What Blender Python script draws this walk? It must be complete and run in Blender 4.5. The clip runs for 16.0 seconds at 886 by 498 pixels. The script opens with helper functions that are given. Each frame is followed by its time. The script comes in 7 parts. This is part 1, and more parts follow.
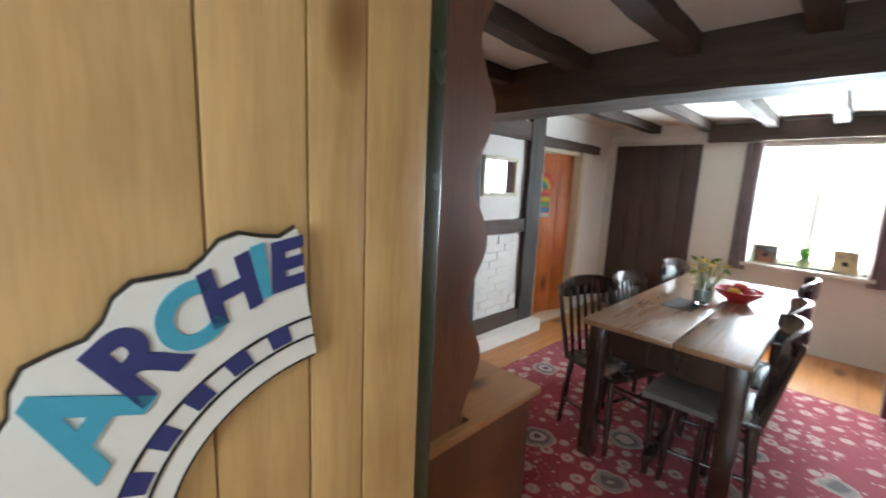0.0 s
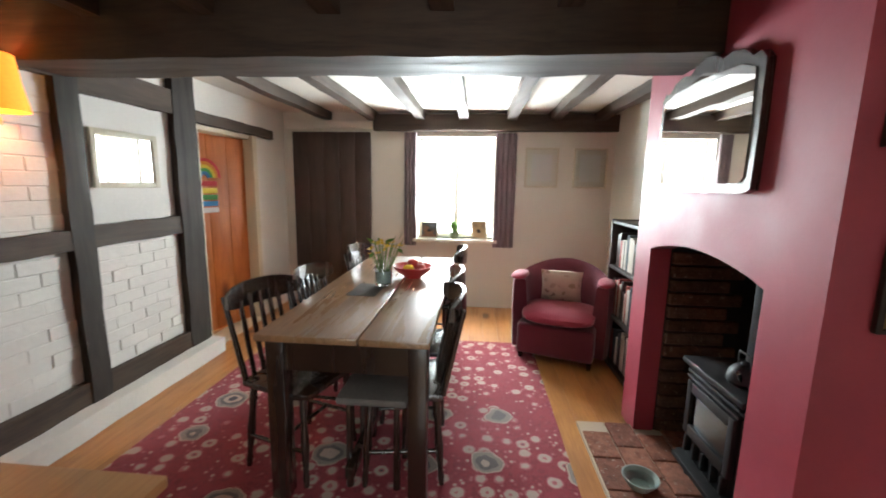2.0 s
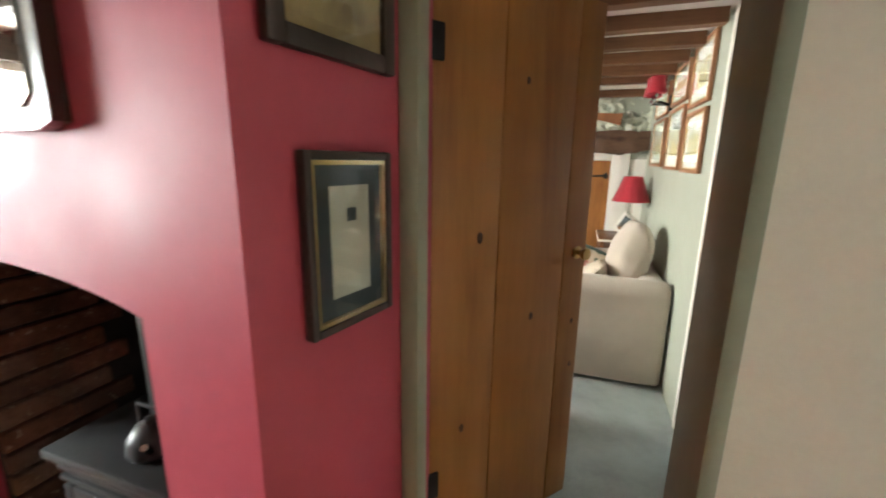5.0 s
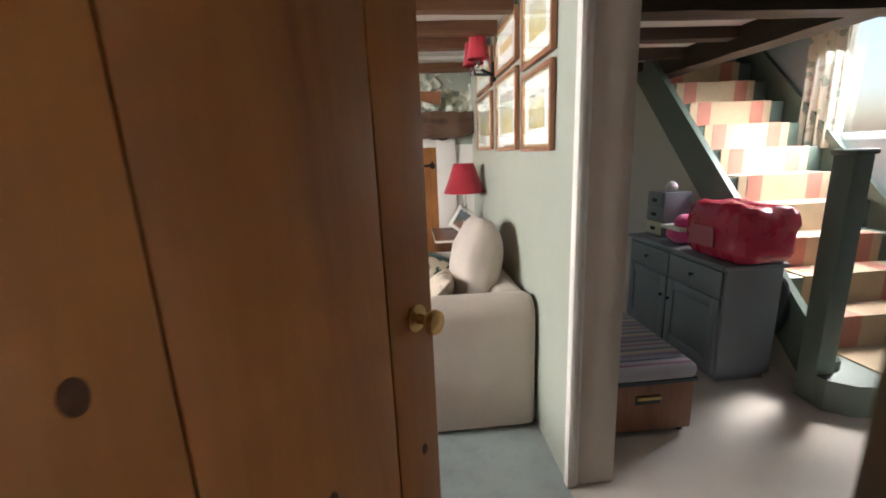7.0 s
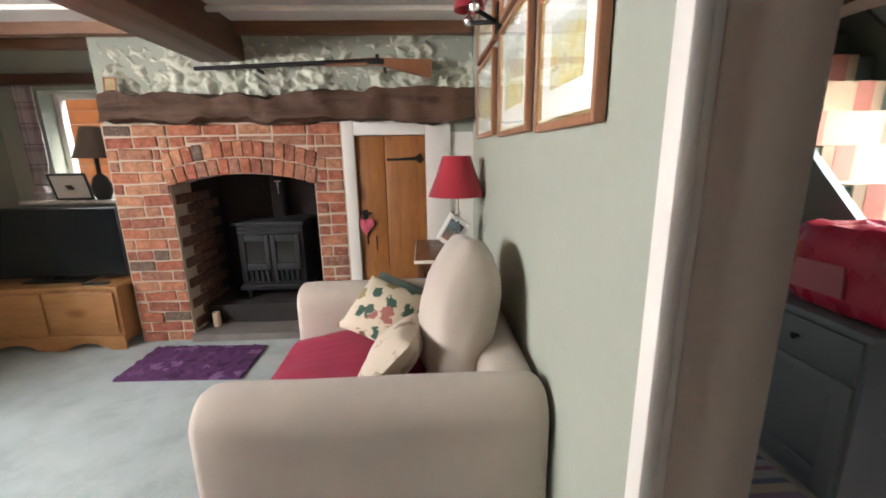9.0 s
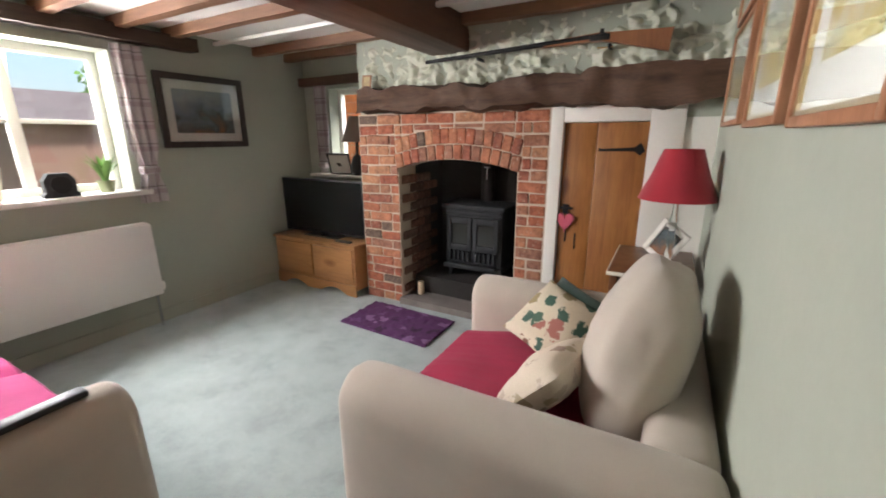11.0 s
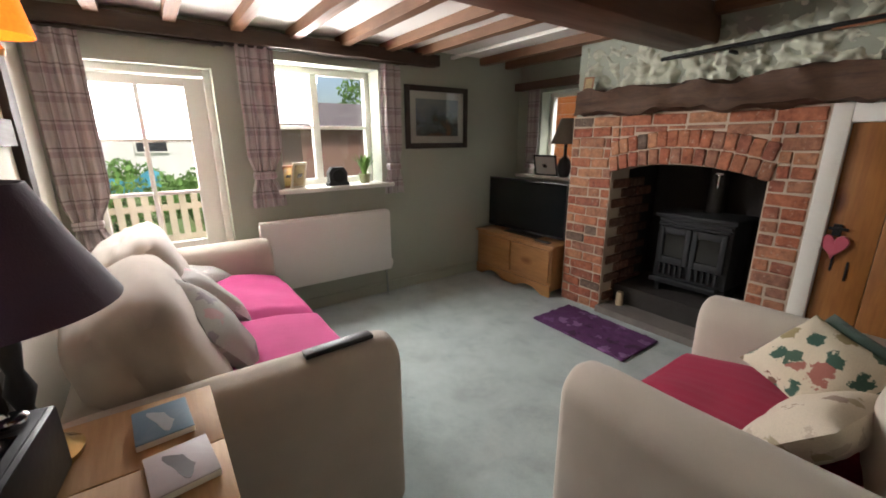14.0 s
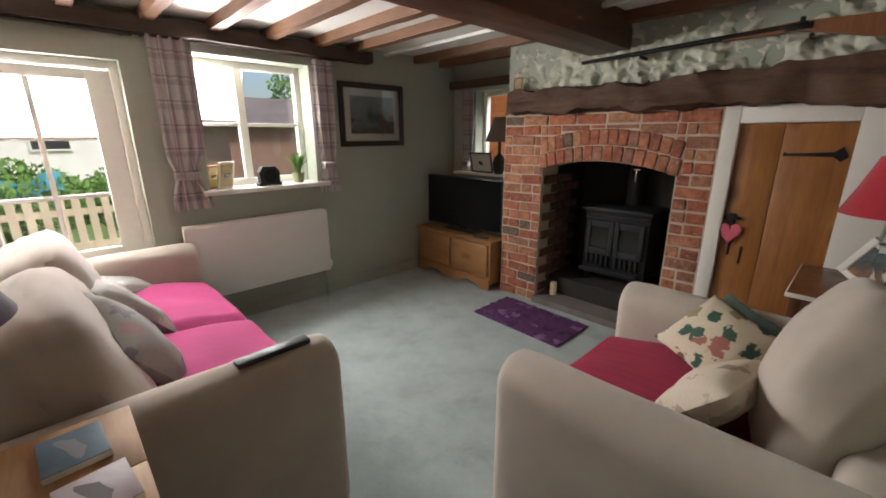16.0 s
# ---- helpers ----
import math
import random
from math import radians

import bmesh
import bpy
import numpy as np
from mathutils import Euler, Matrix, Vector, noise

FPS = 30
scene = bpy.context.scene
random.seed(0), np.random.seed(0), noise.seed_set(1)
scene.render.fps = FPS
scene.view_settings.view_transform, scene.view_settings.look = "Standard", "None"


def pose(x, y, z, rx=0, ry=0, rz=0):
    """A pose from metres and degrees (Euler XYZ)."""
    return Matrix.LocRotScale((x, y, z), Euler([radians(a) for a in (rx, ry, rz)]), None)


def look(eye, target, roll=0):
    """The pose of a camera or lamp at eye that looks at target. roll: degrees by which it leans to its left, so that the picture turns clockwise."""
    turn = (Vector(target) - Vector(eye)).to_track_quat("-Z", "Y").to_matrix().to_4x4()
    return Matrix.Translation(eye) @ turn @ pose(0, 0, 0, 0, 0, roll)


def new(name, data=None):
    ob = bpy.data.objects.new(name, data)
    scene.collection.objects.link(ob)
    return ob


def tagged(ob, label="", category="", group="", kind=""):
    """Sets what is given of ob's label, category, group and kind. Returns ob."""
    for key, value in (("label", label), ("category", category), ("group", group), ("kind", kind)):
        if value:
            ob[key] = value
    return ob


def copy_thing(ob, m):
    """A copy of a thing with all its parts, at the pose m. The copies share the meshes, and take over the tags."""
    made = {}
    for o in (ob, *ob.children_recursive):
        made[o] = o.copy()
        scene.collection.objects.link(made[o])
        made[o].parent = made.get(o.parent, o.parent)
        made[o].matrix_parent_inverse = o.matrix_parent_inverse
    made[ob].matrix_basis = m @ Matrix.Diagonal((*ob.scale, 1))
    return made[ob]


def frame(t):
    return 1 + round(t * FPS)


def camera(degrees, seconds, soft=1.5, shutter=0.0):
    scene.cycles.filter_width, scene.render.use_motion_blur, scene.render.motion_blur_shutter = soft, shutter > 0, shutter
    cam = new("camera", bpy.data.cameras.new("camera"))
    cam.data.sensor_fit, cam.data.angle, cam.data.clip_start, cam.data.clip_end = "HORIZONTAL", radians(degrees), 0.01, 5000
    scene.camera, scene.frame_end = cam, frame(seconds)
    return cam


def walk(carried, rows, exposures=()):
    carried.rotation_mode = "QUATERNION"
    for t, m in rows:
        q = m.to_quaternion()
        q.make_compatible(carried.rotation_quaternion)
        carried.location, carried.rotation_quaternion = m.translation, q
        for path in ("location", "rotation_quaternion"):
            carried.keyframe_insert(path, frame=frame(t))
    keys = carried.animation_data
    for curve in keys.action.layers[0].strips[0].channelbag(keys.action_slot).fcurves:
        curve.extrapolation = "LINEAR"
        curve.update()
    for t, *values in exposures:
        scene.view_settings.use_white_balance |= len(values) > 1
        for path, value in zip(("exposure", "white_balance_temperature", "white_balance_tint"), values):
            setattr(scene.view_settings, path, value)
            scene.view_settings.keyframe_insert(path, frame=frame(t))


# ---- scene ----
cam = camera(95.3, 16.0, 1.8, 0.3)
PATH = [
    (0, (0.869, 0.897, 1.469), (2.26, 2.295, 1.139), 2.6),
    (0.5, (0.912, 0.929, 1.408), (2.615, 1.936, 1.111), 0.5),
    (1, (1.045, 0.957, 1.399), (2.905, 1.63, 1.096), 0.6),
    (1.5, (1.2, 0.945, 1.42), (3.13, 1.352, 1.101), 0.8),
    (2, (1.336, 0.918, 1.413), (3.305, 1.078, 1.099), 1.0),
    (2.5, (1.496, 0.923, 1.43), (3.457, 0.742, 1.085), 0.6),
    (3, (1.595, 0.925, 1.43), (3.437, 0.244, 1.055), 0.6),
    (3.5, (1.679, 0.851, 1.39), (3.313, -0.227, 0.979), 0.5),
    (4, (1.808, 0.711, 1.377), (3.188, -0.675, 0.96), 0.3),
    (4.5, (1.91, 0.584, 1.359), (2.959, -1.063, 0.924), 0.7),
    (5, (2.012, 0.42, 1.364), (2.64, -1.429, 0.934), 0.9),
    (7.5, (2.008, -0.666, 1.277), (1.788, -2.601, 0.825), -2.3),
    (8, (1.95, -0.888, 1.245), (1.671, -2.818, 0.796), -1.6),
    (10.5, (1.632, -1.453, 1.305), (2.307, -3.259, 0.773), -0.1),
    (11, (1.643, -1.423, 1.302), (2.577, -3.109, 0.771), -0.3),
    (11.5, (1.667, -1.374, 1.305), (2.79, -2.941, 0.773), -0.4),
    (12, (1.68, -1.344, 1.307), (2.997, -2.754, 0.78), -0.3),
    (12.5, (1.697, -1.317, 1.305), (3.15, -2.589, 0.784), -0.4),
    (13, (1.708, -1.294, 1.308), (3.235, -2.476, 0.785), -0.4),
    (13.5, (1.724, -1.279, 1.309), (3.292, -2.405, 0.786), -0.3),
    (14, (1.731, -1.242, 1.317), (3.3, -2.366, 0.792), -0.3),
    (14.5, (1.709, -1.227, 1.322), (3.255, -2.38, 0.792), -0.3),
    (15, (1.704, -1.23, 1.328), (3.199, -2.446, 0.793), -0.3),
    (15.5, (1.705, -1.238, 1.327), (3.144, -2.518, 0.788), -0.2),
    (16, (1.701, -1.251, 1.329), (3.088, -2.586, 0.787), -0.2),
]
EXPOSURES = [
    (0, 0.65, 5700, 2), (1, 0.85, 6200, 3), (2, 0.6, 6200, 3), (3.5, 0.75, 6300, 4), (4.5, 1.25, 6600, 3), (5, 1.3, 6600, 3), (7.5, 0.95, 6300, 12), (8.2, 0.95, 6300, 12),
    (10.3, 0.68, 6300, 11), (11.5, 0.78, 6300, 11), (12.5, 0.75, 6300, 11), (13.4, 0.27, 6500, 10), (14, 0.12, 6500, 10), (16, -0.02, 6500, 10),
]
walk(cam, [(t, look(eye, target, roll)) for t, eye, target, roll in PATH], EXPOSURES)

# ---- daylight, lamps ----
world = bpy.data.worlds.new("world")
scene.world = world
world.use_nodes = True
wnt = world.node_tree
sky = wnt.nodes.new("ShaderNodeTexSky")
sky.sky_type = "NISHITA"
sky.sun_disc = False
sky.sun_elevation, sky.sun_rotation = radians(52), radians(299)
sky.air_density, sky.dust_density = 1.0, 3.0
wnt.links.new(sky.outputs[0], wnt.nodes["Background"].inputs[0])
wnt.nodes["Background"].inputs[1].default_value = 0.15

sun_data = bpy.data.lights.new("sun", "SUN")
sun_data.energy, sun_data.angle, sun_data.color = 4.4, radians(12), (1.0, 0.95, 0.88)
sun = new("sun", sun_data)
sun.matrix_world = look((-9, -5, 13), (0, 0, 0))


def window_light(name, eye, target, w, h, watts, colour=(0.93, 0.97, 1.0)):
    data = bpy.data.lights.new(name, "AREA")
    data.shape, data.size, data.size_y, data.energy, data.color = "RECTANGLE", w, h, watts, colour
    ob = new(name, data)
    ob.matrix_world = look(eye, target)
    return ob


def bulb(name, place, watts, colour=(1.0, 0.62, 0.28), size=0.03):
    data = bpy.data.lights.new(name, "POINT")
    data.energy, data.color, data.shadow_soft_size = watts, colour, size
    ob = new(name, data)
    ob.location = place
    return ob


window_light("daylight_dining_window", (6.24, 1.18, 1.365), (4.0, 1.18, 1.365), 0.84, 1.13, 120)
window_light("daylight_garden_door", (5.04, -1.27, 1.48), (3.0, -1.6, 1.05), 0.58, 0.34, 46, (1.0, 0.96, 0.94))
window_light("daylight_garden", (5.75, -1.36, 2.35), (3.6, -1.5, 0.5), 1.1, 0.9, 40)
window_light("daylight_sitting_window", (5.06, -2.24, 1.62), (3.0, -2.4, 1.1), 0.34, 0.36, 42, (1.0, 0.96, 0.94))
window_light("daylight_garden", (5.75, -2.5, 2.4), (3.6, -2.55, 0.7), 1.2, 0.9, 40)
window_light("daylight_alcove_window", (4.28, -5.1, 2.2), (4.0, -4.0, 0.8), 0.5, 0.5, 14)
stair_light = window_light("daylight_hall_window", (-1.22, -2.92, 1.75), (-0.3, -3.2, 0.2), 0.75, 0.9, 28)
stair_light.data.spread = radians(125)
# added unseen fill lamp in the entry passage; its walls have no window
window_light("daylight_entry_window", (-0.95, 0.6, 1.4), (1.4, 1.0, 1.1), 1.0, 1.2, 24)
bulb("dining_sconce_bulb", (3.0, 3.03, 1.8), 4)
bulb("sitting_sconce_bulb", (3.62, -0.92, 1.72), 0.5)
# added point light without a fitting, to brighten the passage beyond
bulb("passage_fill_light", (5.0, 4.4, 1.9), 40, (1.0, 0.72, 0.42), 0.1)

# ---- materials ----
def nodes_of(name):
    m = bpy.data.materials.new(name)
    m.use_nodes = True
    nt = m.node_tree
    return m, nt, nt.nodes["Principled BSDF"]


def coords(nt, scale=(1, 1, 1), jitter=True):
    tc = nt.nodes.new("ShaderNodeTexCoord")
    mp = nt.nodes.new("ShaderNodeMapping")
    mp.inputs["Scale"].default_value = scale
    nt.links.new(tc.outputs["Object"], mp.inputs["Vector"])
    if jitter:
        oi = nt.nodes.new("ShaderNodeObjectInfo")
        mul = nt.nodes.new("ShaderNodeMath")
        mul.operation = "MULTIPLY"
        mul.inputs[1].default_value = 37.0
        nt.links.new(oi.outputs["Random"], mul.inputs[0])
        nt.links.new(mul.outputs[0], mp.inputs["Location"])
    return mp.outputs[0]


def tex_noise(nt, vec, scale, detail=4.0, rough=0.55, distortion=0.0):
    n = nt.nodes.new("ShaderNodeTexNoise")
    n.inputs["Scale"].default_value, n.inputs["Detail"].default_value = scale, detail
    n.inputs["Roughness"].default_value, n.inputs["Distortion"].default_value = rough, distortion
    nt.links.new(vec, n.inputs["Vector"])
    return n.outputs["Fac"]


def ramp(nt, fac, stops, mode="LINEAR"):
    r = nt.nodes.new("ShaderNodeValToRGB")
    r.color_ramp.interpolation = mode
    el = r.color_ramp.elements
    while len(el) < len(stops):
        el.new(0.5)
    for e, (p, c) in zip(el, stops):
        e.position, e.color = p, (*c, 1.0)
    nt.links.new(fac, r.inputs[0])
    return r.outputs[0]


def mixed(nt, fac, a, b, mode="MIX"):
    x = nt.nodes.new("ShaderNodeMix")
    x.data_type, x.blend_type = "RGBA", mode
    for socket, v in ((x.inputs[0], fac), (x.inputs[6], a), (x.inputs[7], b)):
        if isinstance(v, (int, float)):
            socket.default_value = v
        elif isinstance(v, tuple):
            socket.default_value = (*v, 1.0)
        else:
            nt.links.new(v, socket)
    return x.outputs[2]


def calc(nt, op, a, b=0.0):
    n = nt.nodes.new("ShaderNodeMath")
    n.operation = op
    for s, v in zip(n.inputs, (a, b)):
        if isinstance(v, (int, float)):
            s.default_value = v
        else:
            nt.links.new(v, s)
    return n.outputs[0]


def bumped(nt, bsdf, height, strength, dist=0.01):
    b = nt.nodes.new("ShaderNodeBump")
    b.inputs["Strength"].default_value, b.inputs["Distance"].default_value = strength, dist
    nt.links.new(height, b.inputs["Height"])
    nt.links.new(b.outputs[0], bsdf.inputs["Normal"])


def shade(c, k):
    return tuple(max(0.0, min(1.0, v * k)) for v in c)


def plain(name, c, rough=0.6, metal=0.0, var=0.15, big=1.5, fine=60.0, bump=0.15, spec=0.5):
    """A painted, cast or woven surface with broad and fine variation."""
    m, nt, b = nodes_of(name)
    v = coords(nt)
    broad = ramp(nt, tex_noise(nt, v, big, 3), [(0.3, shade(c, 1 - var)), (0.7, shade(c, 1 + var))])
    grain = tex_noise(nt, v, fine, 5)
    col = mixed(nt, 0.35, broad, ramp(nt, grain, [(0.3, shade(c, 1 - var)), (0.7, shade(c, 1 + var * 0.7))]))
    nt.links.new(col, b.inputs["Base Color"])
    b.inputs["Metallic"].default_value = metal
    b.inputs["Specular IOR Level"].default_value = spec
    rr = ramp(nt, tex_noise(nt, v, big * 4, 3), [(0.3, (rough * 0.85,) * 3), (0.7, (min(1, rough * 1.12),) * 3)])
    nt.links.new(rr, b.inputs["Roughness"])
    if bump:
        bumped(nt, b, grain, bump, 0.004)
    return m


def timber(name, c, dark, axis="z", rough=0.5, knots=0.0, bump=0.25, scale=9.0, coat=0.0, fine=0.3):
    """Grained wood, grain along one axis."""
    m, nt, b = nodes_of(name)
    st = {"x": (0.09, 1, 1), "y": (1, 0.09, 1), "z": (1, 1, 0.09)}[axis]
    v = coords(nt, st)
    g1 = tex_noise(nt, v, scale, 6, 0.6, 0.8)
    g2 = tex_noise(nt, v, scale * 9, 4, 0.6)
    col = ramp(nt, g1, [(0.25, dark), (0.48, c), (0.8, shade(c, 1.15))])
    col = mixed(nt, fine, col, ramp(nt, g2, [(0.35, dark), (0.6, shade(c, 1.1))]))
    stain = ramp(nt, tex_noise(nt, coords(nt), 2.2, 3), [(0.3, (0.72, 0.68, 0.62)), (0.65, (1, 1, 1))])
    col = mixed(nt, 0.8, col, stain, "MULTIPLY")
    if knots:
        vo = nt.nodes.new("ShaderNodeTexVoronoi")
        vo.inputs["Scale"].default_value = knots
        st2 = {"x": (0.45, 1, 1), "y": (1, 0.45, 1), "z": (1, 1, 0.45)}[axis]
        nt.links.new(coords(nt, st2), vo.inputs["Vector"])
        kn = ramp(nt, vo.outputs["Distance"], [(0.05, (0.28, 0.2, 0.14)), (0.1, (0.62, 0.52, 0.42)), (0.16, (1, 1, 1))])
        col = mixed(nt, 1.0, col, kn, "MULTIPLY")
    nt.links.new(col, b.inputs["Base Color"])
    rr = ramp(nt, g1, [(0.3, (min(1, rough * 1.2),) * 3), (0.7, (rough * 0.85,) * 3)])
    nt.links.new(rr, b.inputs["Roughness"])
    b.inputs["Coat Weight"].default_value = coat
    b.inputs["Coat Roughness"].default_value = 0.25
    bumped(nt, b, g1, bump, 0.004)
    return m


def carpet(name, c, var=0.12, big=3.0):
    m, nt, b = nodes_of(name)
    v = coords(nt)
    patch = tex_noise(nt, v, big, 6, 0.7, 0.15)
    pile = tex_noise(nt, v, 420, 2)
    col = ramp(nt, patch, [(0.32, shade(c, 1 - var * 1.6)), (0.5, c), (0.68, shade(c, 1 + var))])
    col = mixed(nt, 0.35, col, ramp(nt, pile, [(0.3, shade(c, 0.65)), (0.7, shade(c, 1.3))]))
    nt.links.new(col, b.inputs["Base Color"])
    b.inputs["Roughness"].default_value = 0.97
    b.inputs["Sheen Weight"].default_value = 0.25
    bumped(nt, b, mixed(nt, 0.35, pile, patch), 0.6, 0.006)
    return m


def fabric(name, c, var=0.08, weave=700, rough=0.92, sheen=0.3):
    m, nt, b = nodes_of(name)
    v = coords(nt)
    w = tex_noise(nt, v, weave, 2)
    f = tex_noise(nt, v, 6, 4)
    col = ramp(nt, f, [(0.3, shade(c, 1 - var)), (0.7, shade(c, 1 + var))])
    col = mixed(nt, 0.25, col, ramp(nt, w, [(0.3, shade(c, 0.75)), (0.7, shade(c, 1.15))]))
    nt.links.new(col, b.inputs["Base Color"])
    b.inputs["Roughness"].default_value = rough
    b.inputs["Sheen Weight"].default_value = sheen
    bumped(nt, b, mixed(nt, 0.5, w, f), 0.35, 0.004)
    return m


def bands(name, axis, scale, stops, rough=0.9, jitter=False, sheen=0.2):
    """Woven stripes across one axis."""
    m, nt, b = nodes_of(name)
    tc = nt.nodes.new("ShaderNodeTexCoord")
    sp = nt.nodes.new("ShaderNodeSeparateXYZ")
    nt.links.new(tc.outputs["Object"], sp.inputs[0])
    f = calc(nt, "FRACT", calc(nt, "MULTIPLY", sp.outputs["xyz".index(axis)], scale))
    col = ramp(nt, f, stops, "CONSTANT")
    w = tex_noise(nt, coords(nt), 300, 2)
    col = mixed(nt, 0.5, col, ramp(nt, w, [(0.3, (0.6, 0.6, 0.6)), (0.6, (1, 1, 1))]), "MULTIPLY")
    nt.links.new(col, b.inputs["Base Color"])
    b.inputs["Roughness"].default_value = rough
    b.inputs["Sheen Weight"].default_value = sheen
    bumped(nt, b, w, 0.3, 0.003)
    return m


def plaid(name, base, lines, ax1="y", ax2="z"):
    m, nt, b = nodes_of(name)
    tc = nt.nodes.new("ShaderNodeTexCoord")
    sp = nt.nodes.new("ShaderNodeSeparateXYZ")
    nt.links.new(tc.outputs["Object"], sp.inputs[0])
    fs = []
    for ax, sc in ((ax1, 13.0), (ax2, 7.0)):
        f = calc(nt, "FRACT", calc(nt, "MULTIPLY", sp.outputs["xyz".index(ax)], sc))
        fs.append(ramp(nt, f, [(0.0, (1, 1, 1)), (0.4, lines), (0.62, (1, 1, 1)), (0.72, shade(lines, 0.7)), (0.78, (1, 1, 1))], "CONSTANT"))
    col = mixed(nt, 1.0, fs[0], fs[1], "MULTIPLY")
    col = mixed(nt, 1.0, col, base, "MULTIPLY")
    w = tex_noise(nt, coords(nt), 350, 2)
    col = mixed(nt, 0.3, col, ramp(nt, w, [(0.3, (0.6, 0.6, 0.6)), (0.6, (1, 1, 1))]), "MULTIPLY")
    nt.links.new(col, b.inputs["Base Color"])
    b.inputs["Roughness"].default_value = 0.95
    b.inputs["Sheen Weight"].default_value = 0.2
    b.inputs["Transmission Weight"].default_value = 0.0
    b.inputs["Subsurface Weight"].default_value = 0.0
    bumped(nt, b, w, 0.3, 0.003)
    return m


def glowing(name, c, strength, base=None):
    m, nt, b = nodes_of(name)
    n = tex_noise(nt, coords(nt), 90, 3)
    col = ramp(nt, n, [(0.3, shade(c, 0.9)), (0.7, shade(c, 1.05))])
    nt.links.new(col, b.inputs["Base Color"])
    nt.links.new(col, b.inputs["Emission Color"])
    b.inputs["Emission Strength"].default_value = strength
    b.inputs["Roughness"].default_value = 0.85
    return m


def glass(name, c=(1, 1, 1), rough=0.0):
    m, nt, b = nodes_of(name)
    b.inputs["Base Color"].default_value = (*c, 1)
    b.inputs["Transmission Weight"].default_value = 1.0
    b.inputs["Roughness"].default_value = rough
    b.inputs["IOR"].default_value = 1.45
    return m


def blotches(name, ground, colours, scale=9.0, rough=0.9, randomness=0.9, reach=0.0, warp=0.5):
    """Printed or painted motifs on a ground colour."""
    m, nt, b = nodes_of(name)
    v = coords(nt)
    vo = nt.nodes.new("ShaderNodeTexVoronoi")
    vo.inputs["Scale"].default_value, vo.inputs["Randomness"].default_value = scale, randomness
    nt.links.new(v, vo.inputs["Vector"])
    sp = nt.nodes.new("ShaderNodeSeparateColor")
    nt.links.new(vo.outputs["Color"], sp.inputs[0])
    step = 1.0 / len(colours)
    pick = ramp(nt, sp.outputs[0], [(i * step, c) for i, c in enumerate(colours)], "CONSTANT")
    edge = calc(nt, "ADD", vo.outputs["Distance"], calc(nt, "MULTIPLY", tex_noise(nt, v, scale * 2.5, 3), warp))
    cut = 0.31 + 0.5 * warp + reach
    mask = ramp(nt, edge, [(cut, (1, 1, 1)), (cut + 0.06, (0, 0, 0))])
    col = mixed(nt, mask, ground, pick)
    w = tex_noise(nt, v, 260, 2)
    col = mixed(nt, 0.3, col, ramp(nt, w, [(0.3, (0.65, 0.65, 0.65)), (0.6, (1, 1, 1))]), "MULTIPLY")
    nt.links.new(col, b.inputs["Base Color"])
    b.inputs["Roughness"].default_value = rough
    bumped(nt, b, w, 0.25, 0.003)
    return m


def scenery(name, stops, scale=3.0, axis_bias=1.2):
    """A painted landscape: broad washes of colour from top to bottom."""
    m, nt, b = nodes_of(name)
    tc = nt.nodes.new("ShaderNodeTexCoord")
    sp = nt.nodes.new("ShaderNodeSeparateXYZ")
    nt.links.new(tc.outputs["Object"], sp.inputs[0])
    n = tex_noise(nt, coords(nt), scale * 3, 5, 0.6, 0.7)
    f = calc(nt, "ADD", calc(nt, "MULTIPLY", sp.outputs[2], axis_bias), calc(nt, "MULTIPLY", n, 0.9))
    nt.links.new(ramp(nt, f, stops), b.inputs["Base Color"])
    b.inputs["Roughness"].default_value = 0.6
    return m


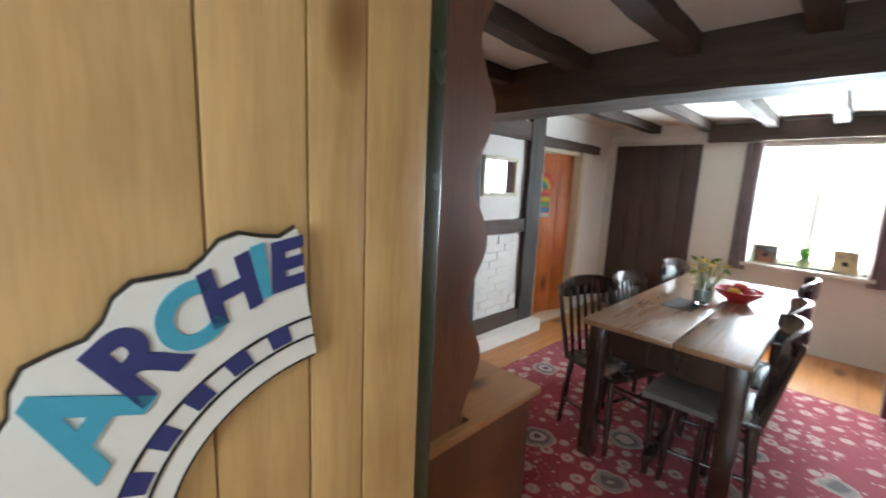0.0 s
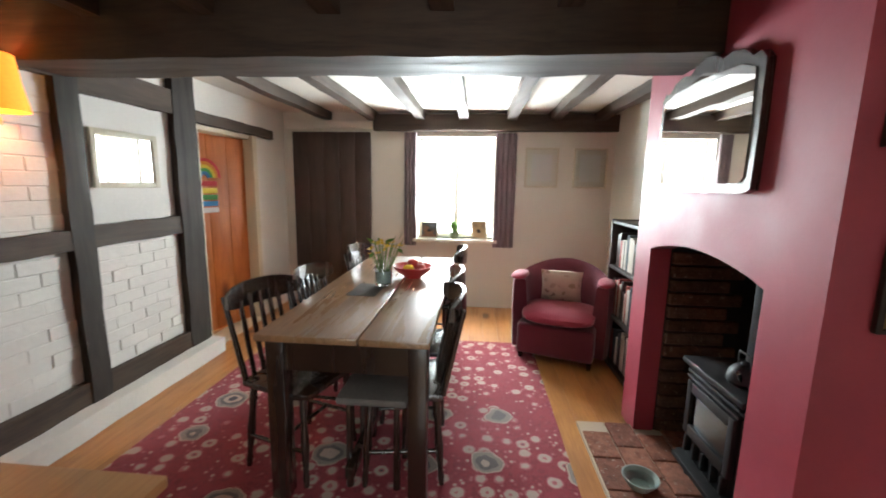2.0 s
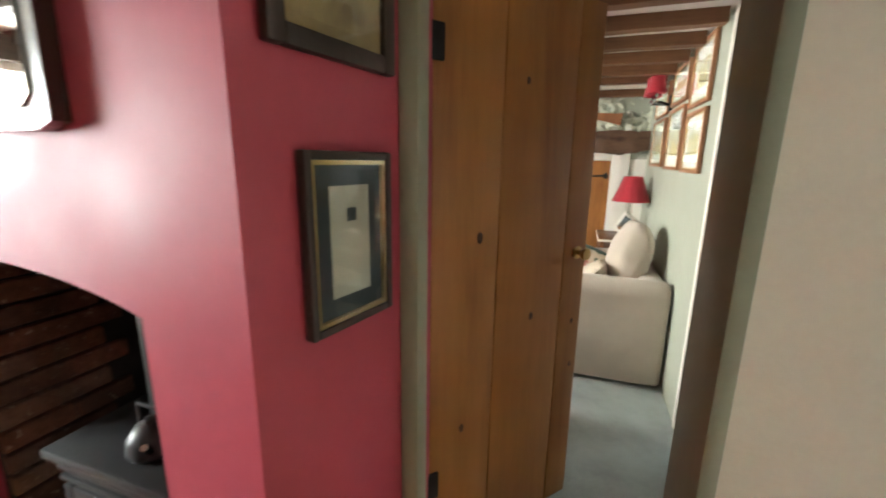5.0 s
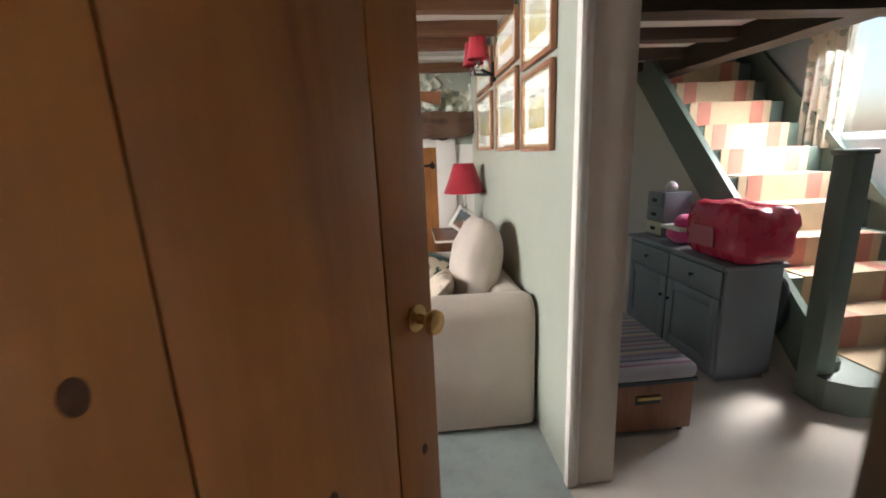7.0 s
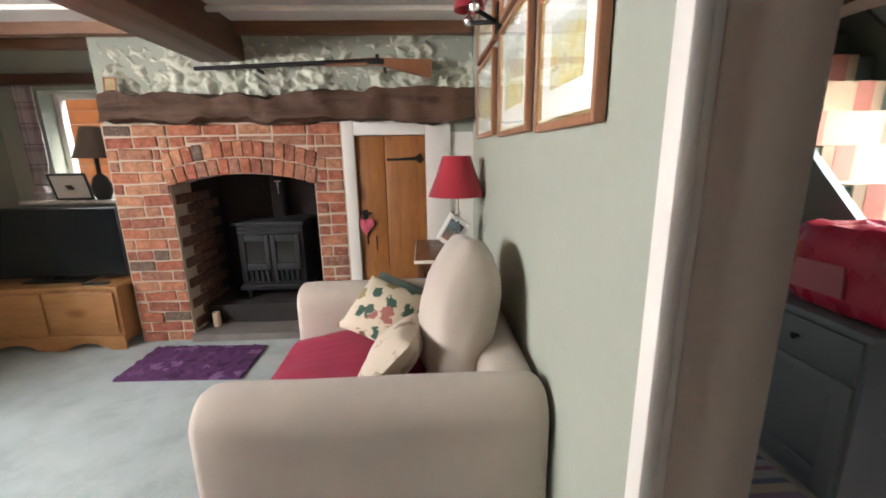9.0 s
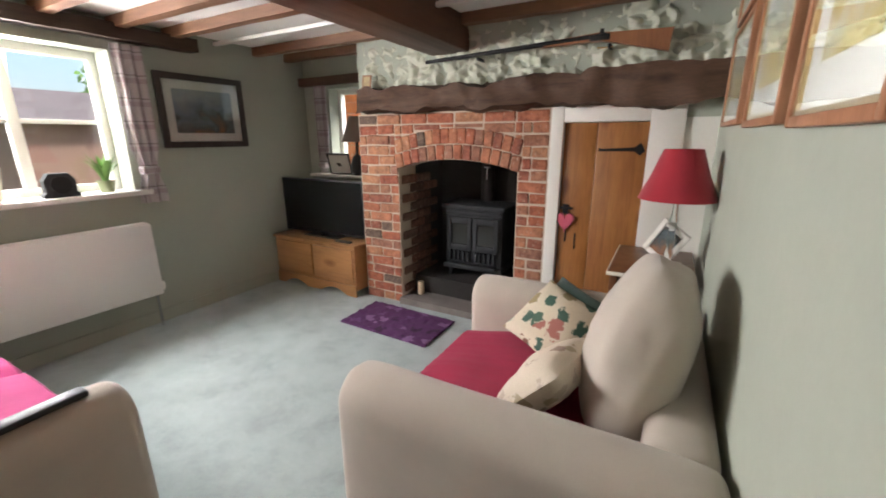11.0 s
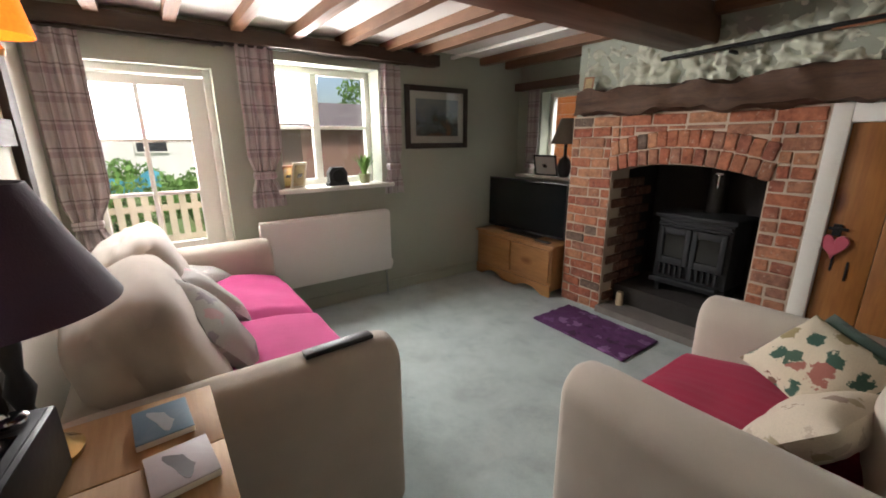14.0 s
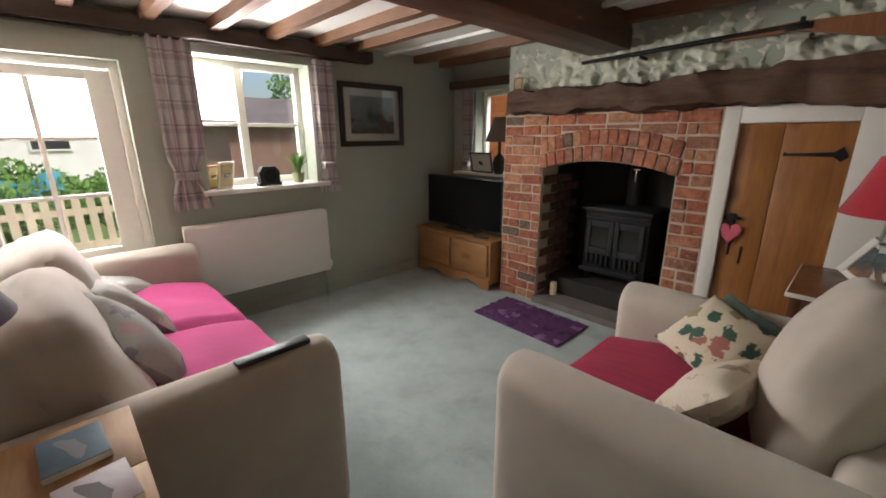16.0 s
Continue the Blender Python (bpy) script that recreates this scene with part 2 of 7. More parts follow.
def rug_pattern():
    m, nt, b = nodes_of("persian_rug_wool")
    tc = nt.nodes.new("ShaderNodeTexCoord")
    v = tc.outputs["Object"]

    def motifs(scale, rnd, stops):
        vo = nt.nodes.new("ShaderNodeTexVoronoi")
        vo.inputs["Scale"].default_value, vo.inputs["Randomness"].default_value = scale, rnd
        mp = nt.nodes.new("ShaderNodeMapping")
        mp.inputs["Scale"].default_value = (1, 1, 0)
        nt.links.new(v, mp.inputs["Vector"])
        nt.links.new(mp.outputs[0], vo.inputs["Vector"])
        d = calc(nt, "ADD", vo.outputs["Distance"], calc(nt, "MULTIPLY", tex_noise(nt, v, scale * 4.5, 2), 0.16))
        return ramp(nt, d, stops, "CONSTANT")

    red, cream, navy, pink = (0.27, 0.017, 0.034), (0.46, 0.34, 0.28), (0.05, 0.045, 0.06), (0.4, 0.12, 0.13)
    flowers = motifs(9.5, 0.6, [(0.0, navy), (0.14, pink), (0.22, cream), (0.4, pink), (0.46, red), (0.58, (0.15, 0.01, 0.02)), (0.66, red)])
    sprigs = motifs(21.0, 0.9, [(0.0, cream), (0.26, pink), (0.34, red), (0.5, (0.2, 0.012, 0.026)), (0.6, red)])
    flowers = mixed(nt, motifs(9.5, 0.6, [(0.0, (0, 0, 0)), (0.5, (1, 1, 1))]), flowers, sprigs)
    medal = motifs(2.3, 0.35, [(0.0, cream), (0.1, navy), (0.15, cream), (0.2, (0.12, 0.1, 0.1)), (0.25, (0.26, 0.22, 0.19)), (0.29, cream), (0.31, red)])
    gate = motifs(2.3, 0.35, [(0.0, (1, 1, 1)), (0.32, (0, 0, 0))])
    col = mixed(nt, gate, flowers, medal)
    speck = motifs(40.0, 0.9, [(0.0, (0.55, 0.42, 0.38)), (0.2, (1, 1, 1))])
    col = mixed(nt, 0.7, col, speck, "MULTIPLY")
    pile = tex_noise(nt, v, 330, 2)
    col = mixed(nt, 0.4, col, ramp(nt, pile, [(0.3, (0.5, 0.5, 0.5)), (0.65, (1, 1, 1))]), "MULTIPLY")
    nt.links.new(col, b.inputs["Base Color"])
    b.inputs["Roughness"].default_value = 0.95
    b.inputs["Sheen Weight"].default_value = 0.15
    bumped(nt, b, pile, 0.5, 0.004)
    return m


def brick_mat(name, cols, soot_shade=0.0):
    """Each brick its own clay colour, with mottling and lime smears."""
    m, nt, b = nodes_of(name)
    oi = nt.nodes.new("ShaderNodeObjectInfo")
    v = coords(nt)
    step = 1.0 / len(cols)
    base = ramp(nt, oi.outputs["Random"], [(i * step, c) for i, c in enumerate(cols)], "CONSTANT")
    mott = ramp(nt, tex_noise(nt, v, 22, 5, 0.65), [(0.28, (0.36, 0.31, 0.3)), (0.62, (1.08, 1.05, 1.0))])
    col = mixed(nt, 0.85, base, mott, "MULTIPLY")
    lime = ramp(nt, tex_noise(nt, v, 45, 4), [(0.61, (0, 0, 0)), (0.75, (0.6, 0.6, 0.6))])
    col = mixed(nt, lime, col, (0.62, 0.5, 0.4))
    nt.links.new(col, b.inputs["Base Color"])
    b.inputs["Roughness"].default_value = 0.9
    bumped(nt, b, tex_noise(nt, v, 70, 5), 0.6, 0.006)
    return m


M = {}
M["sage"] = plain("sage_wall_paint", (0.36, 0.385, 0.315), 0.8, var=0.05, bump=0.12)
M["cream_wall"] = plain("cream_wall_paint", (0.68, 0.64, 0.56), 0.85, var=0.06, bump=0.25)
M["white_brick"] = plain("limewashed_brick", (0.78, 0.75, 0.7), 0.9, var=0.08, bump=0.5, fine=40)
M["ceiling"] = plain("ceiling_plaster", (0.78, 0.76, 0.72), 0.9, var=0.05, bump=0.25)
M["ceiling_d"] = plain("dining_ceiling_plaster", (0.74, 0.69, 0.62), 0.9, var=0.07, bump=0.3)
M["raspberry"] = plain("raspberry_wall_paint", (0.36, 0.045, 0.075), 0.55, var=0.06, bump=0.1)
M["green_paint"] = plain("sage_gloss_frame_paint", (0.24, 0.26, 0.19), 0.4, var=0.08)
M["dark_green_paint"] = plain("dark_green_gloss_paint", (0.05, 0.065, 0.04), 0.25, var=0.1)
M["white_paint"] = plain("white_gloss_paint", (0.78, 0.76, 0.7), 0.4, var=0.05, bump=0.08)
M["post_paint"] = plain("beige_post_paint", (0.6, 0.52, 0.43), 0.5, var=0.08, big=3.0)
M["cream_paint"] = plain("cream_frame_paint", (0.62, 0.56, 0.42), 0.5, var=0.07)
M["dark_oak"] = timber("dark_oak_beam", (0.06, 0.036, 0.022), (0.018, 0.012, 0.009), "y", 0.7, bump=0.5)
M["dark_oak_x"] = timber("dark_oak_joist", (0.07, 0.042, 0.026), (0.02, 0.013, 0.01), "x", 0.7, bump=0.5)
M["dark_oak_z"] = timber("dark_oak_post", (0.035, 0.024, 0.018), (0.012, 0.009, 0.007), "z", 0.7, bump=0.5)
M["brown_beam"] = timber("brown_stained_beam", (0.11, 0.04, 0.02), (0.05, 0.018, 0.01), "y", 0.45)
M["joist"] = timber("brown_painted_joist", (0.2, 0.095, 0.045), (0.1, 0.045, 0.022), "x", 0.55)
M["lintel"] = timber("rough_oak_lintel", (0.1, 0.05, 0.027), (0.022, 0.012, 0.008), "x", 0.75, knots=4.5, bump=1.0, scale=14)
M["pine"] = timber("old_pine_boards", (0.39, 0.168, 0.037), (0.23, 0.088, 0.02), "z", 0.5, knots=2.4, scale=5.0, coat=0.1, fine=0.14)
M["knot"] = plain("dark_pine_knot", (0.07, 0.028, 0.01), 0.6, var=0.3)
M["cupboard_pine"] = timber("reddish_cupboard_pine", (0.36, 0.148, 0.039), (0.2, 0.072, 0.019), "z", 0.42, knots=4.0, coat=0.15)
M["pale_pine"] = timber("pale_pine_boards", (0.6, 0.39, 0.16), (0.45, 0.26, 0.09), "z", 0.36, knots=3.0, coat=0.3)
M["pine_x"] = timber("varnished_pine", (0.4, 0.2, 0.075), (0.25, 0.115, 0.04), "x", 0.38, knots=3.5, coat=0.2)
M["pine_y"] = timber("waxed_pine_top", (0.52, 0.32, 0.15), (0.36, 0.2, 0.08), "x", 0.6, knots=3.0, coat=0.0)
M["orange_door"] = timber("orange_pine_door", (0.55, 0.16, 0.03), (0.36, 0.09, 0.015), "z", 0.45, knots=2.5)
M["floorboard"] = timber("honey_floorboards", (0.5, 0.22, 0.06), (0.3, 0.11, 0.03), "x", 0.35, knots=2.5, coat=0.3)
M["table_top"] = timber("scrubbed_table_top", (0.32, 0.185, 0.095), (0.17, 0.09, 0.045), "x", 0.28, knots=3.0, coat=1.0)
M["dark_wood"] = timber("dark_stained_wood", (0.035, 0.018, 0.012), (0.012, 0.007, 0.005), "z", 0.25, coat=1.0)
M["brown_wood"] = timber("brown_dresser_wood", (0.16, 0.06, 0.022), (0.08, 0.028, 0.012), "z", 0.4, coat=0.2)
M["frame_dark"] = timber("dark_frame_wood", (0.03, 0.02, 0.016), (0.012, 0.009, 0.007), "z", 0.4)
M["picture_oak"] = timber("pinkish_oak_frame", (0.36, 0.17, 0.09), (0.24, 0.1, 0.05), "z", 0.45)
M["frame_wood"] = timber("oak_frame_wood", (0.28, 0.12, 0.055), (0.15, 0.06, 0.03), "z", 0.4)
M["carpet"] = carpet("grey_green_carpet", (0.33, 0.385, 0.372), 0.2, 4.5)
M["hall_carpet"] = carpet("beige_hall_carpet", (0.6, 0.53, 0.46), 0.05)
M["sofa"] = fabric("oatmeal_sofa_fabric", (0.5, 0.44, 0.37))
M["magenta"] = fabric("magenta_throw", (0.36, 0.026, 0.135), 0.12, 300, sheen=0.05)
M["crimson"] = fabric("crimson_throw", (0.3, 0.008, 0.045), 0.12, 300, sheen=0.05)
M["purple_rug"] = blotches("purple_shag", (0.085, 0.022, 0.095), [(0.2, 0.1, 0.22), (0.05, 0.012, 0.05), (0.13, 0.045, 0.15)], 9, warp=1.2)
M["cushion_grey"] = blotches("grey_patterned_cushion", (0.36, 0.355, 0.33), [(0.24, 0.22, 0.24), (0.44, 0.29, 0.29), (0.33, 0.31, 0.31), (0.52, 0.49, 0.46)], 10, warp=1.1)
M["cushion_floral"] = blotches("floral_cushion", (0.68, 0.6, 0.46), [(0.2, 0.09, 0.06), (0.05, 0.11, 0.08), (0.3, 0.24, 0.12), (0.4, 0.15, 0.12), (0.07, 0.13, 0.09)], 15, reach=0.1, warp=1.0)
M["cushion_green"] = fabric("dark_green_cushion_back", (0.03, 0.075, 0.055))
M["cushion_leaf"] = blotches("cream_leaf_cushion", (0.6, 0.52, 0.41), [(0.3, 0.22, 0.17), (0.46, 0.38, 0.3), (0.36, 0.3, 0.2)], 13, warp=1.0)
M["plaid_x"] = plaid("plaid_curtain_cloth", (0.48, 0.44, 0.43), (0.8, 0.73, 0.75))
M["plaid_y"] = plaid("plaid_alcove_cloth", (0.48, 0.44, 0.43), (0.8, 0.73, 0.75), "x", "z")
M["curtain_dark"] = fabric("dull_mauve_curtain", (0.2, 0.15, 0.16), 0.15, 200)
M["red_shade"] = fabric("crimson_pleated_shade", (0.36, 0.015, 0.03), 0.1, 300)
M["purple_shade"] = fabric("plum_lampshade", (0.055, 0.03, 0.06), 0.1, 300)
M["grey_shade"] = fabric("grey_brown_lampshade", (0.16, 0.12, 0.09))
M["lit_shade"] = glowing("lit_amber_shade", (1.0, 0.3, 0.025), 0.9)
M["glass"] = glass("window_glass")
M["clear"] = glass("clear_glass", (0.93, 0.97, 0.95))
M["brass"] = plain("aged_brass", (0.55, 0.36, 0.14), 0.3, 1.0, 0.15, bump=0.05)
M["chrome"] = plain("chrome", (0.75, 0.75, 0.76), 0.12, 1.0, 0.05, bump=0.0)
M["iron"] = plain("black_iron", (0.018, 0.018, 0.018), 0.5, 0.6, 0.2)
M["stove"] = plain("stove_black_enamel", (0.025, 0.026, 0.028), 0.5, 0.2, 0.2)
M["stove_grey"] = plain("dark_grey_cast_iron", (0.024, 0.026, 0.029), 0.7, 0.2, 0.3)
# soot of the linings; also stands in for shade on inner hearth and flue
M["soot_shade"] = plain("sooted_and_shaded_lining", (0.03, 0.026, 0.024), 0.95, 0, 0.4, bump=0.6)
M["radiator"] = plain("radiator_enamel", (0.74, 0.72, 0.68), 0.35, 0, 0.03, bump=0.02)
M["screen"] = plain("tv_screen", (0.006, 0.007, 0.009), 0.08, 0, 0.02, bump=0)
M["black"] = plain("black_plastic", (0.012, 0.012, 0.013), 0.4, 0, 0.1)
M["soot_glass"] = plain("sooted_glass", (0.02, 0.018, 0.015), 0.12, 0, 0.3)
M["mortar"] = plain("lime_mortar", (0.52, 0.42, 0.325), 0.95, 0, 0.15, bump=0.6, fine=90)
M["rubble"] = plain("painted_rubble_stone", (0.54, 0.56, 0.45), 0.6, 0, 0.08, big=5, fine=35, bump=0.5)
M["stone"] = plain("hearth_stone", (0.17, 0.15, 0.135), 0.75, 0, 0.25, big=6, bump=0.4)
M["tile"] = brick_mat("quarry_tile", [(0.27, 0.1, 0.06), (0.23, 0.085, 0.055), (0.3, 0.12, 0.075)])
M["brick"] = brick_mat("old_red_brick", [(0.4, 0.135, 0.075), (0.45, 0.185, 0.105), (0.36, 0.115, 0.07), (0.47, 0.23, 0.13), (0.31, 0.115, 0.075), (0.43, 0.155, 0.085), (0.37, 0.17, 0.105), (0.41, 0.145, 0.08), (0.46, 0.2, 0.115), (0.16, 0.115, 0.09), (0.33, 0.16, 0.11)])
# darker clay colours carry both soot and the shade inside the fireplaces
M["dark_brick"] = brick_mat("sooty_shaded_brick", [(0.17, 0.085, 0.058), (0.21, 0.1, 0.065), (0.13, 0.07, 0.05), (0.19, 0.11, 0.08)])
M["mirror"] = plain("mirror_silver", (0.9, 0.9, 0.9), 0.015, 1.0, 0.0, bump=0)
M["paper"] = plain("ivory_paper", (0.72, 0.68, 0.58), 0.9, 0, 0.04)
M["mount_white"] = plain("white_mount", (0.74, 0.72, 0.68), 0.9, 0, 0.03)
M["mount_slate"] = plain("slate_blue_mount", (0.07, 0.085, 0.1), 0.85, 0, 0.06)
M["gilt"] = plain("gilt_slip", (0.62, 0.45, 0.22), 0.35, 0.8, 0.1)
M["rug"] = rug_pattern()
M["heart_felt"] = fabric("pink_felt", (0.55, 0.1, 0.15), 0.1, 400)
M["armchair"] = fabric("burgundy_armchair", (0.13, 0.016, 0.03), 0.12, 500)
# rose of the seat; on the arms it paints light falling on burgundy cloth
M["armchair_pink"] = fabric("rose_seat_and_lit_arms", (0.33, 0.03, 0.06), 0.12, 500)
M["slate_furniture"] = plain("slate_grey_painted_wood", (0.2, 0.215, 0.24), 0.5, 0, 0.08)
M["stair_green"] = plain("sage_stair_paint", (0.15, 0.19, 0.155), 0.45, 0, 0.08)
M["red_bag"] = plain("red_plastic_bag", (0.6, 0.025, 0.075), 0.28, 0, 0.1, bump=0.1)
M["pink"] = fabric("hot_pink_cloth", (0.7, 0.07, 0.25))
M["leaf"] = plain("leaf_green", (0.1, 0.22, 0.03), 0.5, 0, 0.3)
M["bush"] = plain("garden_foliage", (0.12, 0.24, 0.05), 0.7, 0, 0.4, big=8)
M["grass"] = plain("lawn_grass", (0.09, 0.15, 0.03), 0.95, 0, 0.35, big=3)
M["render_wall"] = plain("white_rendered_wall", (0.75, 0.73, 0.7), 0.9, 0, 0.08)
M["roof"] = plain("slate_roof", (0.13, 0.11, 0.11), 0.7, 0, 0.2)
M["shed"] = plain("brown_shed_wall", (0.2, 0.12, 0.09), 0.9, 0, 0.15)
M["picket"] = plain("weathered_picket", (0.5, 0.43, 0.3), 0.85, 0, 0.15)
M["pale_blue"] = plain("pale_blue_wall", (0.4, 0.46, 0.5), 0.85, 0, 0.05)
M["runner"] = fabric("stair_runner", (0.5, 0.37, 0.23), 0.1, 400)
M["coral_stripe"] = fabric("coral_runner_stripe", (0.48, 0.19, 0.13), 0.12, 400)
M["ottoman"] = bands("striped_ottoman_cloth", "y", 5.5, [(0.0, (0.32, 0.3, 0.36)), (0.12, (0.1, 0.1, 0.2)), (0.2, (0.42, 0.36, 0.4)), (0.34, (0.3, 0.12, 0.2)), (0.42, (0.4, 0.38, 0.42)), (0.58, (0.14, 0.16, 0.26)), (0.68, (0.5, 0.42, 0.34)), (0.84, (0.26, 0.2, 0.3))])
M["print_sea"] = scenery("coastal_print", [(0.2, (0.1, 0.07, 0.05)), (0.42, (0.3, 0.14, 0.07)), (0.55, (0.07, 0.09, 0.09)), (0.72, (0.22, 0.27, 0.32)), (1.0, (0.34, 0.36, 0.36))], 2.0, 0.9)
M["print_gold"] = scenery("landscape_watercolour", [(0.15, (0.3, 0.36, 0.4)), (0.42, (0.36, 0.3, 0.08)), (0.6, (0.5, 0.4, 0.16)), (0.9, (0.5, 0.52, 0.5))], 5.0, 1.5)
M["print_straw"] = scenery("sepia_print", [(0.2, (0.28, 0.2, 0.12)), (0.5, (0.5, 0.38, 0.2)), (0.8, (0.2, 0.15, 0.11))], 4.0, 0.8)
M["yellow_flower"] = plain("yellow_petals", (0.62, 0.45, 0.03), 0.7)
M["fruit_red"] = plain("red_fruit", (0.4, 0.03, 0.03), 0.35)
M["terracotta"] = plain("olive_glazed_pot", (0.22, 0.24, 0.12), 0.4)
M["candle"] = plain("cream_wax", (0.62, 0.5, 0.33), 0.6)
M["ceramic"] = plain("pale_celadon_glaze", (0.42, 0.5, 0.46), 0.25)
M["navy"] = plain("navy_lettering", (0.03, 0.035, 0.15), 0.5)
M["sky_blue"] = plain("turquoise_lettering", (0.08, 0.36, 0.5), 0.5)
M["book_a"] = plain("cream_book_spine", (0.55, 0.5, 0.42), 0.7)
M["book_b"] = plain("red_book_spine", (0.28, 0.05, 0.04), 0.7)
M["book_c"] = plain("dark_book_spine", (0.05, 0.06, 0.07), 0.7)
M["corner_wood"] = timber("dark_corner_boards", (0.075, 0.045, 0.035), (0.035, 0.022, 0.018), "z", 0.5)

# ---- building helpers ----
def bx(bm, x0, x1, y0, y1, z0, z1, bevel=0.0, seg=2):
    r = bmesh.ops.create_cube(bm, size=1.0)
    bmesh.ops.scale(bm, vec=(x1 - x0, y1 - y0, z1 - z0), verts=r["verts"])
    bmesh.ops.translate(bm, vec=((x0 + x1) / 2, (y0 + y1) / 2, (z0 + z1) / 2), verts=r["verts"])
    if bevel:
        es = {e for v in r["verts"] for e in v.link_edges}
        bmesh.ops.bevel(bm, geom=list(es), offset=bevel, segments=seg, profile=0.5, affect="EDGES")
    return bm


def box(*a, bevel=0.0, seg=2):
    return bx(bmesh.new(), *a, bevel=bevel, seg=seg)


def rod(bm, p, q, r0, r1=None, seg=14):
    p, q = Vector(p), Vector(q)
    r1 = r0 if r1 is None else r1
    m = Matrix.Translation((p + q) / 2) @ (q - p).to_track_quat("Z", "Y").to_matrix().to_4x4()
    bmesh.ops.create_cone(bm, cap_ends=True, segments=seg, radius1=r0, radius2=r1, depth=(q - p).length, matrix=m)
    return bm


def rods(*a, seg=14):
    return rod(bmesh.new(), *a, seg=seg)


def turned(bm, profile, c=(0, 0, 0), seg=24, pleat=0.0):
    """A turned body from (radius, height) pairs."""
    rings = []
    for r, z in profile:
        ring = []
        for i in range(seg):
            a = 2 * math.pi * i / seg
            rr = r * (1 + (pleat if i % 2 else -pleat))
            ring.append(bm.verts.new((c[0] + rr * math.cos(a), c[1] + rr * math.sin(a), c[2] + z)))
        rings.append(ring)
    for lo, hi in zip(rings, rings[1:]):
        for i in range(seg):
            bm.faces.new((lo[i], lo[(i + 1) % seg], hi[(i + 1) % seg], hi[i]))
    for ring, flip in ((rings[0], True), (rings[-1], False)):
        if (ring[0].co - ring[seg // 2].co).length > 1e-4:
            bm.faces.new(list(reversed(ring)) if flip else ring)
    return bm


def turn(profile, c=(0, 0, 0), seg=24, pleat=0.0):
    return turned(bmesh.new(), profile, c, seg, pleat)


def prism(outline, depth, axis="y", at=0.0):
    """A flat outline (two coordinates) given thickness along one axis."""
    bm = bmesh.new()

    def put(u, v, w):
        return {"y": (u, w, v), "x": (w, u, v), "z": (u, v, w)}[axis]

    a = [bm.verts.new(put(u, v, at)) for u, v in outline]
    b = [bm.verts.new(put(u, v, at + depth)) for u, v in outline]
    bm.faces.new(a)
    bm.faces.new(list(reversed(b)))
    n = len(a)
    for i in range(n):
        bm.faces.new((a[i], b[i], b[(i + 1) % n], a[(i + 1) % n]))
    bmesh.ops.recalc_face_normals(bm, faces=bm.faces)
    return bm


def pillow(w, h, t, n=16, seed=1, squash=2.6, bow=0.06):
    """A stuffed cushion lying in the xy plane, with pinched corners and creases."""
    bm = bmesh.new()
    top, bot = {}, {}
    for i in range(n + 1):
        for j in range(n + 1):
            u, v = 2 * i / n - 1, 2 * j / n - 1
            thick = max(0.0, (1 - abs(u) ** squash)) ** 0.5 * max(0.0, (1 - abs(v) ** squash)) ** 0.5
            px = u * w / 2 * (1 - bow * (1 - v * v) * abs(u) ** 3)
            py = v * h / 2 * (1 - bow * (1 - u * u) * abs(v) ** 3)
            k = noise.noise(Vector((u * 1.6, v * 1.6, seed * 7.3))) * 0.18 + noise.noise(Vector((u * 4, v * 4, seed * 3.1))) * 0.06
            z = t / 2 * thick * (1 + k)
            rim = i in (0, n) or j in (0, n)
            top[i, j] = bm.verts.new((px, py, z if not rim else 0))
            bot[i, j] = top[i, j] if rim else bm.verts.new((px, py, -t / 2 * thick * (1 - k)))
    for i in range(n):
        for j in range(n):
            bm.faces.new((top[i, j], top[i + 1, j], top[i + 1, j + 1], top[i, j + 1]))
            q = (bot[i, j], bot[i, j + 1], bot[i + 1, j + 1], bot[i + 1, j])
            if len(set(q)) == 4 and set(q) != {top[i, j], top[i + 1, j], top[i + 1, j + 1], top[i, j + 1]}:
                bm.faces.new(q)
    return bm


def plump(w, h, t, seed=1, n=2.6, seg=28, zn=2.1):
    """A fat stuffed cushion in the xy plane: a soft-cornered body with dents."""
    bm = bmesh.new()
    bmesh.ops.create_uvsphere(bm, u_segments=seg + 8, v_segments=seg, radius=1.0)
    for v in bm.verts:
        c = v.co.normalized()
        k = (abs(c.x) ** n + abs(c.y) ** n + abs(c.z) ** zn) ** (-1 / n)
        q = c * k
        crease = 0.02 * abs(noise.noise(Vector((q.x * 1.2, q.y * 6, q.z * 6 + seed)))) if zn > 3 else 0.0
        d = 1 - crease + 0.07 * noise.noise(q * 1.7 + Vector((seed * 5.1, 0, 0))) + 0.03 * noise.noise(q * 5 + Vector((0, seed * 3.3, 0))) - 0.016 * max(0.0, 0.35 - abs(noise.noise(q * 2.6 + Vector((seed, 0, seed)))) * 4)
        v.co = Vector((q.x * w / 2, q.y * h / 2, q.z * t / 2)) * d
    return bm


